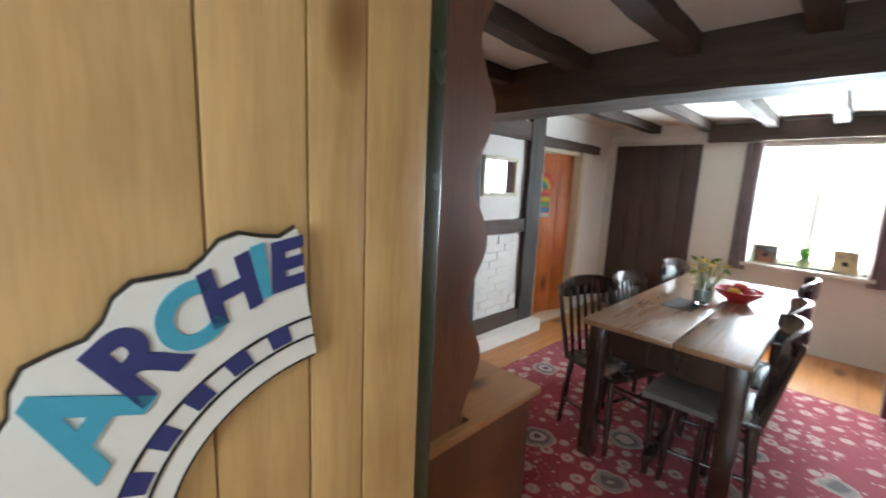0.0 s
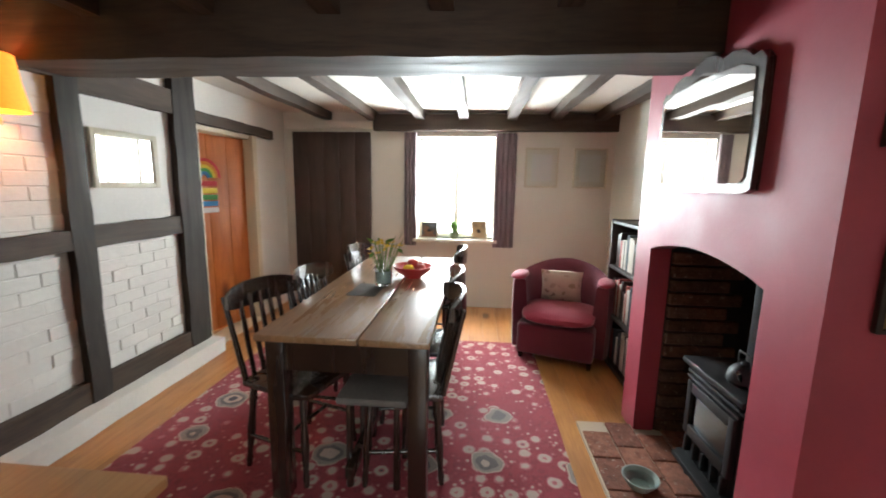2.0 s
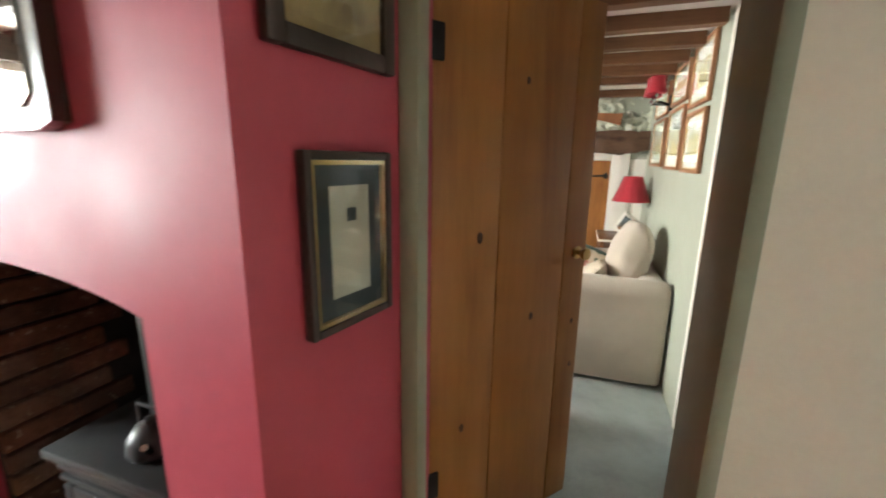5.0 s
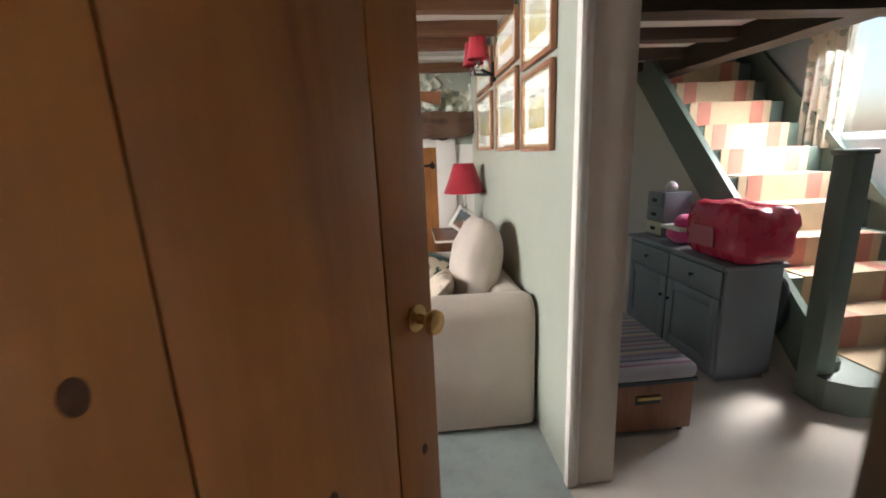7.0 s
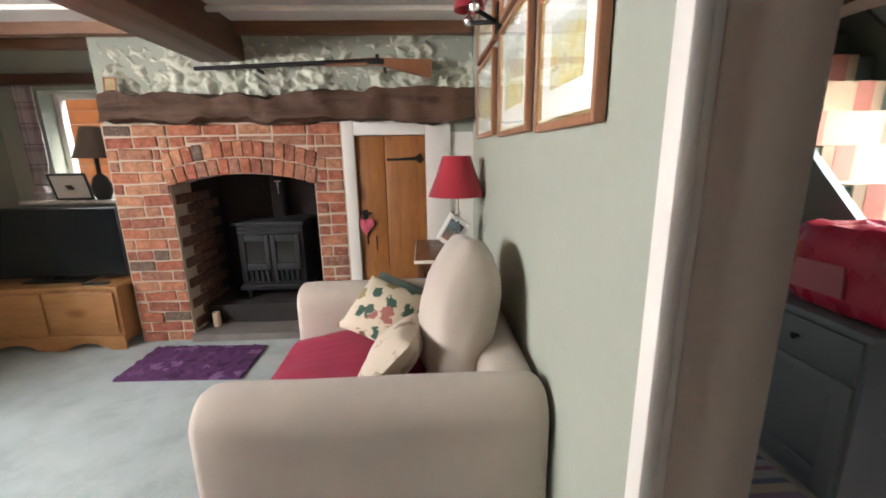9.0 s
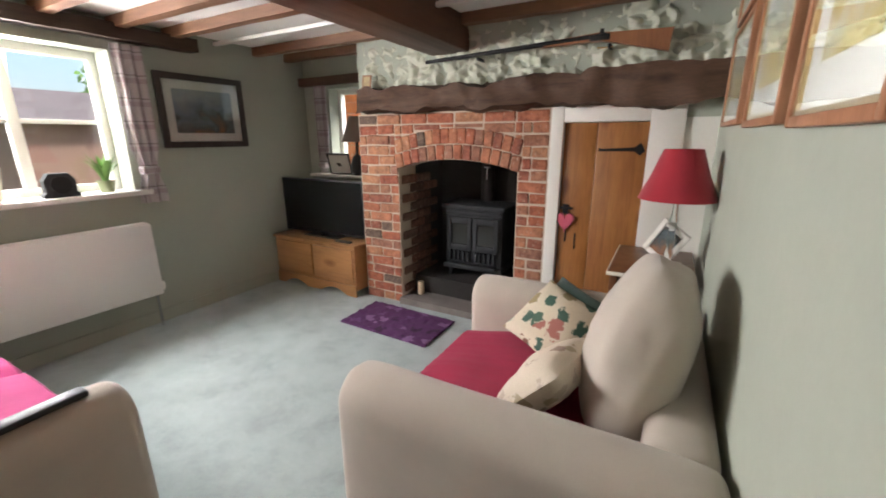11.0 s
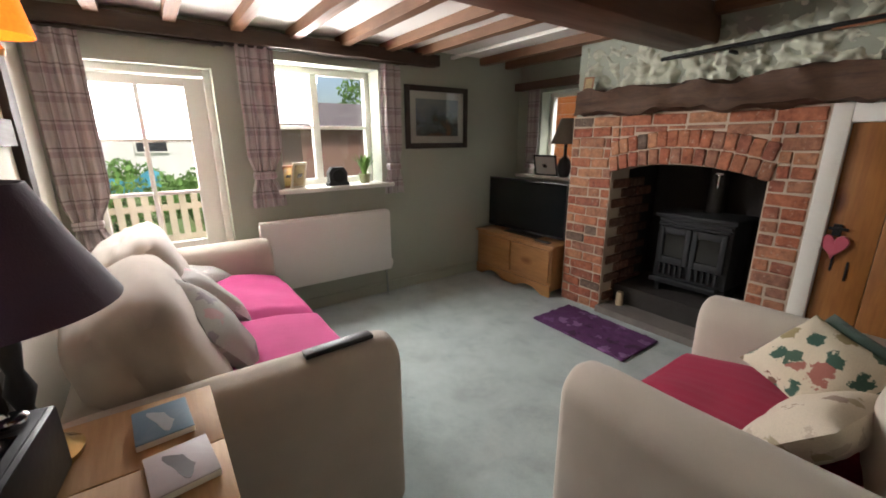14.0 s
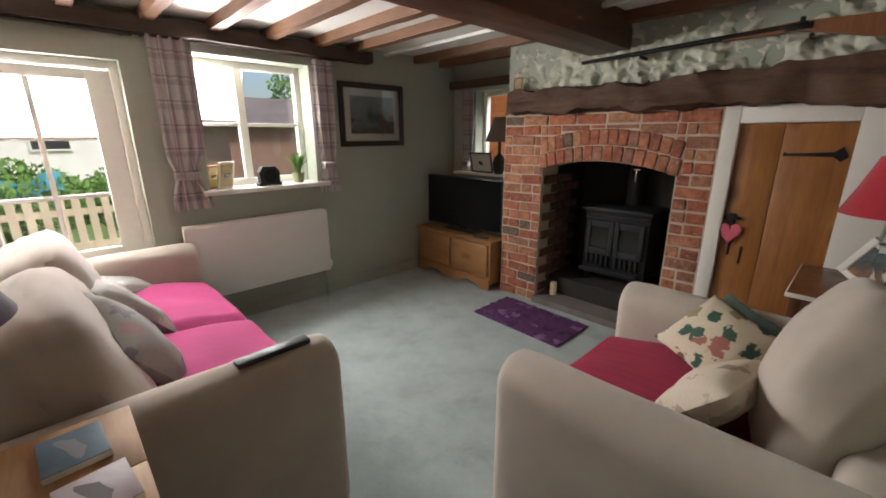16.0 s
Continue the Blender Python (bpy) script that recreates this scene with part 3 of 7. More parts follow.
def rough_bar(x0, x1, y0, y1, z0, z1, amp=0.012, step=0.06, axis="x", seed=0.0, freq=5.0):
    """A hand-hewn bar: a gridded box pushed in and out by noise."""
    lo, hi = (x0, y0, z0), (x1, y1, z1)
    n = [max(2, min(60, round((b - a) / step))) for a, b in zip(lo, hi)]
    bm = bmesh.new()
    grid = {}

    def vert(i, j, k):
        if (i, j, k) not in grid:
            p = Vector([lo[d] + (hi[d] - lo[d]) * q / n[d] for d, q in enumerate((i, j, k))])
            o = noise.noise_vector(p * freq + Vector((seed, 0, 0))) * amp + noise.noise_vector(p * freq * 3.1) * amp * 0.45
            o["xyz".index(axis)] = 0
            grid[i, j, k] = bm.verts.new(p + o)
        return grid[i, j, k]

    for a, b2, c in ((0, 1, 2), (1, 2, 0), (2, 0, 1)):
        for side in (0, n[a]):
            for p in range(n[b2]):
                for q in range(n[c]):
                    ids = []
                    for dp, dq in ((0, 0), (1, 0), (1, 1), (0, 1)):
                        t = [0, 0, 0]
                        t[a], t[b2], t[c] = side, p + dp, q + dq
                        ids.append(vert(*t))
                    bm.faces.new(ids if side else list(reversed(ids)))
    return bm


def strewn(ob_bm, m):
    bmesh.ops.transform(ob_bm, matrix=m, verts=ob_bm.verts)
    return ob_bm


def link(name, bm, material, smooth=None):
    me = bpy.data.meshes.new(name)
    bmesh.ops.recalc_face_normals(bm, faces=bm.faces)
    bm.to_mesh(me)
    bm.free()
    me.materials.append(material)
    for p in me.polygons:
        p.use_smooth = True
    me.set_sharp_from_angle(angle=radians(smooth or 38))
    return new(name, me)


def foot_of(ob):
    p = Vector((0, 0, 0))
    while ob:
        p += ob.location
        ob = ob.parent
    return p


def thing(name, at, label, category, group=""):
    e = new(name)
    e.location = at
    e.empty_display_size = 0.1
    return tagged(e, label, category, group)


def part(name, bm, material, parent, label="", smooth=None):
    base = foot_of(parent)
    bmesh.ops.translate(bm, vec=-base, verts=bm.verts)
    ob = link(name, bm, material, smooth)
    ob.parent = parent
    return tagged(ob, label)


def solo(name, bm, material, label, category, at=(0, 0, 0), group="", smooth=None):
    """A thing of a single mesh, its origin at the given place."""
    bmesh.ops.translate(bm, vec=-Vector(at), verts=bm.verts)
    ob = link(name, bm, material, smooth)
    ob.location = at
    return tagged(ob, label, category, group)


def struct(name, bm, material, label, category="wall", smooth=None):
    return tagged(link(name, bm, material, smooth), label, category, kind="structure")


def boxes(*rows, bevel=0.0):
    bm = bmesh.new()
    for r in rows:
        bx(bm, *r, bevel=bevel)
    return bm


def panel_with_holes(axis, at, depth, u0, u1, z0, z1, holes):
    """A wall slab across u and z with rectangular openings through it."""
    bm = bmesh.new()
    us = sorted({u0, u1, *[v for h in holes for v in h[:2]]})
    zs = sorted({z0, z1, *[v for h in holes for v in h[2:]]})
    for a, b in zip(us, us[1:]):
        for c, d in zip(zs, zs[1:]):
            if any(h[0] <= a and b <= h[1] and h[2] <= c and d <= h[3] for h in holes):
                continue
            if axis == "x":
                bx(bm, at, at + depth, a, b, c, d)
            else:
                bx(bm, a, b, at, at + depth, c, d)
    bmesh.ops.remove_doubles(bm, verts=bm.verts, dist=0.0005)
    return bm


# ---- large structure ----
ZD, ZS = 2.2, 2.03
struct("floor_dining", box(-1.2, 5.95, -0.42, 3.15, -0.12, -0.004), M["floorboard"], "honey-coloured waxed wooden dining room floor", "floor")
struct("floor_sitting", boxes((1.45, 4.8, -3.97, -0.42, -0.12, 0.0), (3.78, 4.8, -4.4, -3.97, -0.12, 0.0)), M["carpet"], "soft grey-green fitted sitting room carpet", "carpet")
struct("floor_hall", box(-1.2, 1.45, -5.6, -0.42, -0.12, -0.002), M["hall_carpet"], "pale beige fitted hall carpet", "carpet")
struct("ceiling_dining", box(-1.2, 5.95, -0.62, 3.3, ZD, ZD + 0.1), M["ceiling_d"], "off-white plaster ceiling between dark joists", "ceiling")
struct("ceiling_sitting", box(1.3, 4.95, -4.6, -0.62, ZS, ZS + 0.1), M["ceiling"], "white plaster sitting room ceiling", "ceiling")
struct("ceiling_hall", box(-1.2, 1.3, -2.3, -0.62, ZS, ZS + 0.1), M["ceiling"], "white plaster hall ceiling", "ceiling")
struct("ceiling_hall_back", box(-0.12, 1.3, -5.6, -2.31, ZS, ZS + 0.1), M["ceiling"], "white plaster hall ceiling", "ceiling")

# dining room walls
struct("wall_dining_north", panel_with_holes("y", 3.15, 0.15, 1.4, 5.95, 0, ZD, [(4.42, 5.3, 0, 1.86)]), M["white_brick"], "white limewashed brick wall between dark timbers")
struct("wall_dining_east", panel_with_holes("x", 5.95, 0.3, -0.8, 3.3, 0, ZD, [(0.72, 1.6, 0.8, 1.94)]), M["cream_wall"], "cream plastered wall around the dining window")
struct("wall_alcove_south", box(3.78, 5.95, -0.65, -0.55, 0, ZD), M["cream_wall"], "cream plastered alcove wall behind the bookcase")
struct("wall_dining_south", panel_with_holes("y", -0.62, 0.2, 1.3, 2.41, 0, ZD, [(1.706, 2.409, 0, 1.94)]), M["cream_wall"], "cream plastered wall around the inner doorway")
struct("wall_dining_west", panel_with_holes("x", 1.38, 0.07, -0.42, 3.15, 0, ZD, [(0.575, 1.545, 0, 2.0)]), M["cream_wall"], "cream plastered wall around the entry doorway")
struct("wall_entry", boxes((-1.2, -1.1, -0.42, 3.15, 0, ZD), (-1.1, 1.38, 3.05, 3.15, 0, ZD), (-1.1, 1.38, -0.52, -0.425, 0, ZD)), M["cream_wall"], "plain cream walls of the entry passage")

# raspberry chimney breast with its arched opening
def arch_points(x0, x1, z_spring, z_top, n=14):
    return [(x0 + (x1 - x0) * i / n, z_spring + (z_top - z_spring) * math.sin(math.pi * i / n) ** 0.8) for i in range(n + 1)]


def arched_slab(x0, x1, z0, z1, ox0, ox1, zs, zt, y, depth):
    """A wall face with an arched opening that reaches the floor."""
    bm = bmesh.new()
    bx(bm, x0, ox0, y, y + depth, z0, z1)
    bx(bm, ox1, x1, y, y + depth, z0, z1)
    pts = arch_points(ox0, ox1, zs, zt)
    for (a, za), (b, zb) in zip(pts, pts[1:]):
        v = [bm.verts.new((p, q, r)) for q in (y, y + depth) for p, r in ((a, za), (b, zb), (b, z1), (a, z1))]
        for f in ((0, 1, 2, 3), (7, 6, 5, 4), (0, 4, 5, 1)):
            bm.faces.new([v[i] for i in f])
    bmesh.ops.remove_doubles(bm, verts=bm.verts, dist=1e-5)
    return bm


bm = arched_slab(2.475, 3.78, 0, ZD, 2.71, 3.59, 1.09, 1.155, -0.14, 0.11)
bx(bm, 3.66, 3.78, -0.66, -0.14, 0, ZD)
struct("chimney_breast_dining", bm, M["raspberry"], "raspberry-pink painted chimney breast with arched hearth opening", "chimney breast")
struct("chimney_breast_side", prism([(2.475, -0.03), (2.4, -0.405), (2.4, -0.618), (2.52, -0.618), (2.52, -0.141), (2.4755, -0.141)], ZD, "z", 0.0), M["raspberry"], "raspberry-pink painted canted side of the chimney breast", "chimney breast")
struct("firebox_dining", boxes((2.52, 3.66, -0.66, -0.62, 0, 1.4), (2.52, 3.66, -0.62, -0.14, 1.3, 1.4), (2.52, 2.7, -0.62, -0.14, 0, 1.3)), M["soot_shade"], "sooty dark fireplace lining", "fireplace lining")

# sitting room walls
struct("wall_sitting_north", box(2.45, 5.1, -0.8, -0.665, 0, ZD), M["cream_wall"], "cream plastered wall behind the sofa")
struct("wall_sitting_east", panel_with_holes("x", 4.8, 0.3, -4.6, -0.8, 0, ZS, [(-1.66, -0.92, 0, 1.75), (-2.82, -2.03, 0.97, 1.84)]), M["sage"], "sage green wall with garden door and window")
struct("wall_sitting_alcove", panel_with_holes("y", -4.6, 0.2, 3.75, 4.8, 0, ZS, [(4.06, 4.5, 0.97, 1.74)]), M["sage"], "sage green alcove wall with small window")
struct("wall_pictures", box(1.34, 1.45, -4.6, -1.77, 0, ZS), M["sage"], "sage green wall hung with framed watercolours")
struct("wall_fireplace_upper", box(1.45, 3.78, -4.2, -3.98, 1.4, ZS), M["sage"], "sage green wall above the oak lintel")
struct("wall_cupboard_side", boxes((1.45, 1.6, -4.2, -3.98, 0, 1.4), (1.6, 2.3, -4.2, -4.06, 0, 1.4)), M["white_paint"], "white painted panelling beside the cupboard")
struct("firebox_sitting", boxes((2.3, 3.8, -4.72, -4.66, 0, 1.5), (2.3, 2.36, -4.66, -4.2, 0, 1.5), (3.58, 3.74, -4.66, -4.0, 0, 1.4), (2.36, 3.58, -4.66, -4.2, 1.4, 1.5)), M["soot_shade"], "sooty dark inglenook lining", "fireplace lining")

# hall
struct("wall_hall_west", panel_with_holes("x", -1.2, 0.12, -5.6, -0.42, 0, 4.2, [(-3.3, -2.55, 1.3, 2.2)]), M["pale_blue"], "pale blue stairwell wall with curtained window")
struct("wall_hall_south", box(-1.2, 1.36, -5.7, -5.6, 0, 4.2), M["pale_blue"], "pale blue wall at the head of the stairs")
struct("wall_hall_upper", boxes((-1.1, 1.36, -2.3, -2.2, ZS + 0.1, 4.2), (1.3, 1.36, -5.6, -2.3, ZS, 4.2)), M["pale_blue"], "pale blue upper stairwell walls")
struct("ceiling_stairwell", box(-1.2, 1.4, -5.7, -2.2, 4.2, 4.3), M["ceiling"], "white plaster ceiling over the stairs", "ceiling")
struct("wall_hall_north", box(-1.2, 1.3, -0.62, -0.52, 0, ZS), M["pale_blue"], "pale blue hall wall")

# room beyond the orange door
struct("wall_beyond", boxes((4.0, 4.1, 3.3, 5.0, 0, ZD), (4.1, 6.2, 4.9, 5.0, 0, ZD), (6.15, 6.25, 3.3, 4.9, 0, ZD)), M["cream_wall"], "warm cream walls of the passage beyond")
struct("floor_beyond", box(4.0, 6.2, 3.15, 5.0, -0.12, -0.006), M["floorboard"], "honey-coloured boards of the passage beyond", "floor")
struct("ceiling_beyond", box(4.0, 6.2, 3.3, 5.0, ZD, ZD + 0.1), M["ceiling_d"], "plaster ceiling of the passage beyond", "ceiling")

# timbers of the dining room
for x0, x1, z0, z1, nm in ((3.34, 3.47, 0.1, 2.2, "post"), (4.17, 4.4, 0.1, 2.2, "post")):
    struct("timber_post", rough_bar(x0, x1, 3.1, 3.16, z0, z1, 0.008, 0.08, "z", x0), M["dark_oak_z"], "black-brown oak wall post", "timber post")
for x0, x1, z0, z1 in ((1.44, 3.34, 1.02, 1.13), (3.47, 4.17, 1.02, 1.15), (1.44, 3.34, 0.12, 0.25), (3.47, 4.17, 0.12, 0.25), (1.44, 3.34, 1.93, 2.12), (3.47, 4.17, 1.88, 2.05), (4.4, 5.62, 1.86, 1.95)):
    struct("timber_rail", rough_bar(x0, x1, 3.105, 3.16, z0, z1, 0.008, 0.08, "x", z0), M["dark_oak_x"], "black-brown oak wall rail", "timber rail")
struct("plinth_north", rough_bar(1.44, 4.42, 3.0, 3.15, 0, 0.12, 0.006, 0.08, "x"), M["white_brick"], "white painted brick plinth along the wall", "plinth", 60)
struct("ceiling_beam_dining", rough_bar(3.1, 3.42, -0.05, 3.15, 1.94, ZD, 0.01, 0.1, "y", 3.0), M["dark_oak"], "massive dark oak ceiling beam", "beam")
struct("wall_beam_east", rough_bar(5.86, 5.96, -0.66, 2.08, 2.0, 2.17, 0.008, 0.1, "y", 5.0), M["dark_oak"], "dark oak beam over the window", "beam")
for i, y in enumerate((-0.36, 0.12, 0.57, 1.08, 1.55, 2.09, 2.62)):
    for a, b in ((3.41, 5.95), (1.44, 3.12)):
        struct("joist", rough_bar(a, b, y - 0.045, y + 0.05, 2.11, ZD, 0.014, 0.09, "x", i * 3.0, 3.0), M["dark_oak_x"], "dark crooked oak ceiling joist", "joist")
# timbers of the sitting room
struct("ceiling_beam_sitting", box(2.86, 3.14, -3.99, -0.8, 1.83, ZS, bevel=0.012), M["brown_beam"], "red-brown painted ceiling beam", "beam")
for i, y in enumerate((-1.13, -1.47, -1.82, -2.17, -2.52, -2.88, -3.2, -3.9, -4.22)):
    for a, b in ((3.13, 4.8), (1.475, 2.87)):
        if b < 3 and y < -3.95:
            continue
        struct("joist", rough_bar(a, b, y - 0.03, y + 0.035, 1.965, ZS, 0.005, 0.12, "x", i * 2.0), M["joist"], "brown stained ceiling joist", "joist")
struct("pipe_batten", boxes((1.475, 2.87, -3.58, -3.55, 1.985, 2.01), (3.13, 4.8, -3.56, -3.53, 1.985, 2.01), bevel=0.004), M["white_paint"], "white painted batten across the ceiling", "batten")
struct("wall_plate", rough_bar(4.7, 4.81, -3.35, -0.8, 1.9, 1.985, 0.008, 0.1, "y"), M["dark_oak"], "dark timber plate along the wall top", "beam")
struct("alcove_lintel", rough_bar(3.78, 4.8, -4.42, -4.33, 1.77, 1.84, 0.006, 0.1, "x"), M["lintel"], "brown timber lintel over the small window", "beam")
for i, y in enumerate((-0.95, -1.35, -1.75, -2.15)):
    struct("joist", rough_bar(-1.1, 1.4, y - 0.045, y + 0.045, 1.92, ZS, 0.006, 0.12, "x", i * 4.0), M["dark_oak_x"], "dark hall ceiling joist", "joist")
struct("stair_trimmer", rough_bar(-1.1, 1.36, -2.34, -2.22, 1.86, ZS + 0.1, 0.006, 0.12, "x"), M["dark_oak_x"], "dark beam trimming the stair opening", "beam")
# skirtings
struct("baseboard", boxes((2.45, 4.8, -0.815, -0.8, 0, 0.1), (4.785, 4.8, -4.38, -1.7, 0, 0.09)), M["sage"], "sage painted skirting board", "skirting")

# ---- doors and windows ----
def casement(name, x, depth, y0, y1, z0, z1, panes, label, mat, bar=0.035, rails=()):
    """A framed window in an x-facing wall: panes is the list of mullion positions, rails the bars across."""
    w = tagged(new(name), label, "window", kind="structure")
    w.location = (x, (y0 + y1) / 2, z0)
    part("window_frame", boxes((x, x + depth, y0, y0 + 0.045, z0, z1), (x, x + depth, y1 - 0.045, y1, z0, z1), (x, x + depth, y0 + 0.045, y1 - 0.045, z1 - 0.05, z1), (x, x + depth, y0 + 0.045, y1 - 0.045, z0, z0 + 0.05), bevel=0.004), mat, w)
    edges = [y0 + 0.045, *panes, y1 - 0.045]
    for p in panes:
        part("mullion", box(x + 0.004, x + depth - 0.004, p - 0.028, p + 0.028, z0 + 0.05, z1 - 0.05, bevel=0.004), mat, w)
    for a, b in zip(edges, edges[1:]):
        a2, b2 = a + (0.028 if a in panes else 0), b - (0.028 if b in panes else 0)
        zs = [z0 + 0.05, *rails, z1 - 0.05]
        for r in rails:
            part("glazing_bar", box(x + 0.012, x + depth - 0.012, a2, b2, r - 0.013, r + 0.013, bevel=0.003), mat, w)
        g = part("pane", box(x + depth / 2 - 0.002, x + depth / 2 + 0.002, a2, b2, z0 + 0.05, z1 - 0.05), M["glass"], w)
        g.visible_shadow = False
    return w


casement("window_1", 6.12, 0.06, 0.72, 1.6, 0.8, 1.94, [1.16], "cream painted two-light casement dining window", M["white_paint"], rails=())
casement("window_2", 4.97, 0.06, -2.82, -2.03, 0.97, 1.84, [-2.36], "white painted two-light casement sitting room window", M["white_paint"], rails=(1.41,))
struct("window_sill_dining", box(5.88, 6.12, 0.68, 1.64, 0.765, 0.8, bevel=0.006), M["cream_wall"], "cream painted window sill", "sill")
struct("window_sill_sitting", box(4.73, 4.97, -2.9, -1.97, 0.94, 0.972, bevel=0.006), M["white_paint"], "cream painted deep window sill", "sill")
struct("alcove_sill", box(3.79, 4.72, -4.42, -4.3, 0.945, 0.972, bevel=0.006), M["white_paint"], "cream painted alcove ledge", "sill")
w = tagged(new("window_3"), "small white painted alcove window", "window", kind="structure")
w.location = (4.28, -4.55, 0.97)
part("window_frame", boxes((4.06, 4.1, -4.58, -4.52, 0.97, 1.74), (4.46, 4.5, -4.58, -4.52, 0.97, 1.74), (4.1, 4.46, -4.58, -4.52, 1.7, 1.74), (4.1, 4.46, -4.58, -4.52, 0.97, 1.01), bevel=0.004), M["white_paint"], w)
part("pane", box(4.1, 4.46, -4.552, -4.548, 1.01, 1.7), M["glass"], w).visible_shadow = False
w = tagged(new("window_4"), "white stairwell window", "window", kind="structure")
w.location = (-1.14, -2.92, 1.3)
part("window_frame", boxes((-1.17, -1.11, -3.3, -3.25, 1.3, 2.2), (-1.17, -1.11, -2.6, -2.55, 1.3, 2.2), (-1.17, -1.11, -3.25, -2.6, 2.15, 2.2), (-1.17, -1.11, -3.25, -2.6, 1.3, 1.35), bevel=0.004), M["white_paint"], w)
part("pane", box(-1.142, -1.138, -3.25, -2.6, 1.35, 2.15), M["glass"], w).visible_shadow = False

# glazed garden door
d = tagged(new("door_garden"), "white painted half-glazed garden door, closed", "door", kind="structure")
d.location = (4.93, -1.36, 0)
dx0, dx1 = 4.92, 4.965
ga, gb, gm = -1.505, -1.0, -1.255
part("door_frame", boxes((4.88, 5.0, -0.96, -0.92, 0, 1.75), (4.88, 5.0, -1.66, -1.62, 0, 1.75), (4.88, 5.0, -1.62, -0.96, 1.71, 1.75), bevel=0.004), M["white_paint"], d)
part("stile", box(dx0, dx1, -1.62, ga, 0.02, 1.7, bevel=0.004), M["white_paint"], d)
part("stile", box(dx0, dx1, gb, -0.96, 0.02, 1.7, bevel=0.004), M["white_paint"], d)
part("rail", box(dx0, dx1, ga, gb, 1.645, 1.7, bevel=0.004), M["white_paint"], d)
part("rail", box(dx0, dx1, ga, gb, 0.5, 0.655, bevel=0.004), M["white_paint"], d)
part("lower_panel", box(dx0 + 0.012, dx1 - 0.012, ga, gb, 0.02, 0.5, bevel=0.004), M["white_paint"], d)
part("glazing_bar", box(dx0 + 0.008, dx1 - 0.008, gm - 0.013, gm + 0.013, 0.655, 1.645, bevel=0.003), M["white_paint"], d)
for z in (0.985, 1.318):
    part("glazing_bar", box(dx0 + 0.01, dx1 - 0.01, ga, gm - 0.013, z - 0.012, z + 0.012, bevel=0.003), M["white_paint"], d)
    part("glazing_bar", box(dx0 + 0.01, dx1 - 0.01, gm + 0.013, gb, z - 0.012, z + 0.012, bevel=0.003), M["white_paint"], d)
part("pane", box(4.941, 4.944, ga, gb, 0.655, 1.645), M["glass"], d).visible_shadow = False

# green doorway between the rooms
struct("door_frame_inner", boxes((2.352, 2.398, -0.47, -0.405, 0, 1.935), (1.708, 1.742, -0.63, -0.405, 0, 1.935), (1.742, 2.352, -0.63, -0.405, 1.9, 1.935), bevel=0.004), M["green_paint"], "sage green painted door frame", "door frame")
struct("hall_post", boxes((1.262, 1.412, -1.9, -1.758, 0, ZS), bevel=0.006), M["post_paint"], "beige painted wall end post with worn edges", "post")
struct("post_moulding", boxes((1.412, 1.43, -1.785, -1.75, 0, ZS), (1.43, 1.458, -1.785, -1.744, 0, ZS), bevel=0.005), M["white_paint"], "cream painted moulding on the wall end", "trim")


def board_door(name, length, height, boards, label, mat, knob_side=1, thick=0.035):
    """A ledged board door, hinge at the origin, leaf along +x."""
    d = tagged(new(name), label, "door", kind="structure")
    for a, b in boards:
        part("plank", box(a + 0.001, b - 0.001, -thick / 2, thick / 2, 0.012, height, bevel=0.004), mat, d)
    return d


d = board_door("door_inner", 0.655, 1.87, [(0.0, 0.24), (0.24, 0.54), (0.54, 0.655)], "varnished knotty pine board door standing open", M["pine"])
for s in (-1, 1):
    k = part("knob", turn([(0.0, 0), (0.022, 0), (0.024, 0.005), (0.01, 0.009), (0.008, 0.024), (0.016, 0.029), (0.022, 0.038), (0.02, 0.047), (0.0, 0.051)], seg=18), M["brass"], d, "aged brass door knob")
    k.matrix_local = Matrix.Translation((0.605, s * 0.018, 1.045)) @ Matrix.Rotation(-s * math.pi / 2, 4, "X")
for z in (0.33, 1.66):
    part("hinge", box(-0.012, 0.03, -0.028, 0.024, z - 0.045, z + 0.045, bevel=0.002), M["iron"], d, "black iron hinge")
for z in (0.3, 1.05, 1.6):
    part("ledge", box(0.05, 0.6, 0.018, 0.04, z - 0.06, z + 0.06, bevel=0.004), M["pine"], d)
for x, z, r in ((0.17, 1.135, 0.014), (0.4, 0.84, 0.011), (0.33, 1.6, 0.009), (0.12, 0.5, 0.012), (0.61, 0.78, 0.009), (0.62, 0.6, 0.008)):
    part("knot", strewn(turn([(0.0, 0), (r, 0), (r * 0.9, 0.0012), (0.0, 0.0015)], seg=14), Matrix.Translation((x, 0.0174, z)) @ Matrix.Rotation(-math.pi / 2, 4, "X") @ Matrix.Diagonal((0.8, 1.3, 1, 1))), M["knot"], d)
    part("knot", strewn(turn([(0.0, 0), (r, 0), (r * 0.9, 0.0012), (0.0, 0.0015)], seg=14), Matrix.Translation((x, -0.0174, z)) @ Matrix.Rotation(math.pi / 2, 4, "X") @ Matrix.Diagonal((0.8, 1.3, 1, 1))), M["knot"], d)
ANG = math.degrees(math.atan2(-1.14 + 0.635, 1.993 - 2.415))
d.matrix_world = pose(2.415, -0.635, 0, 0, 0, ANG)

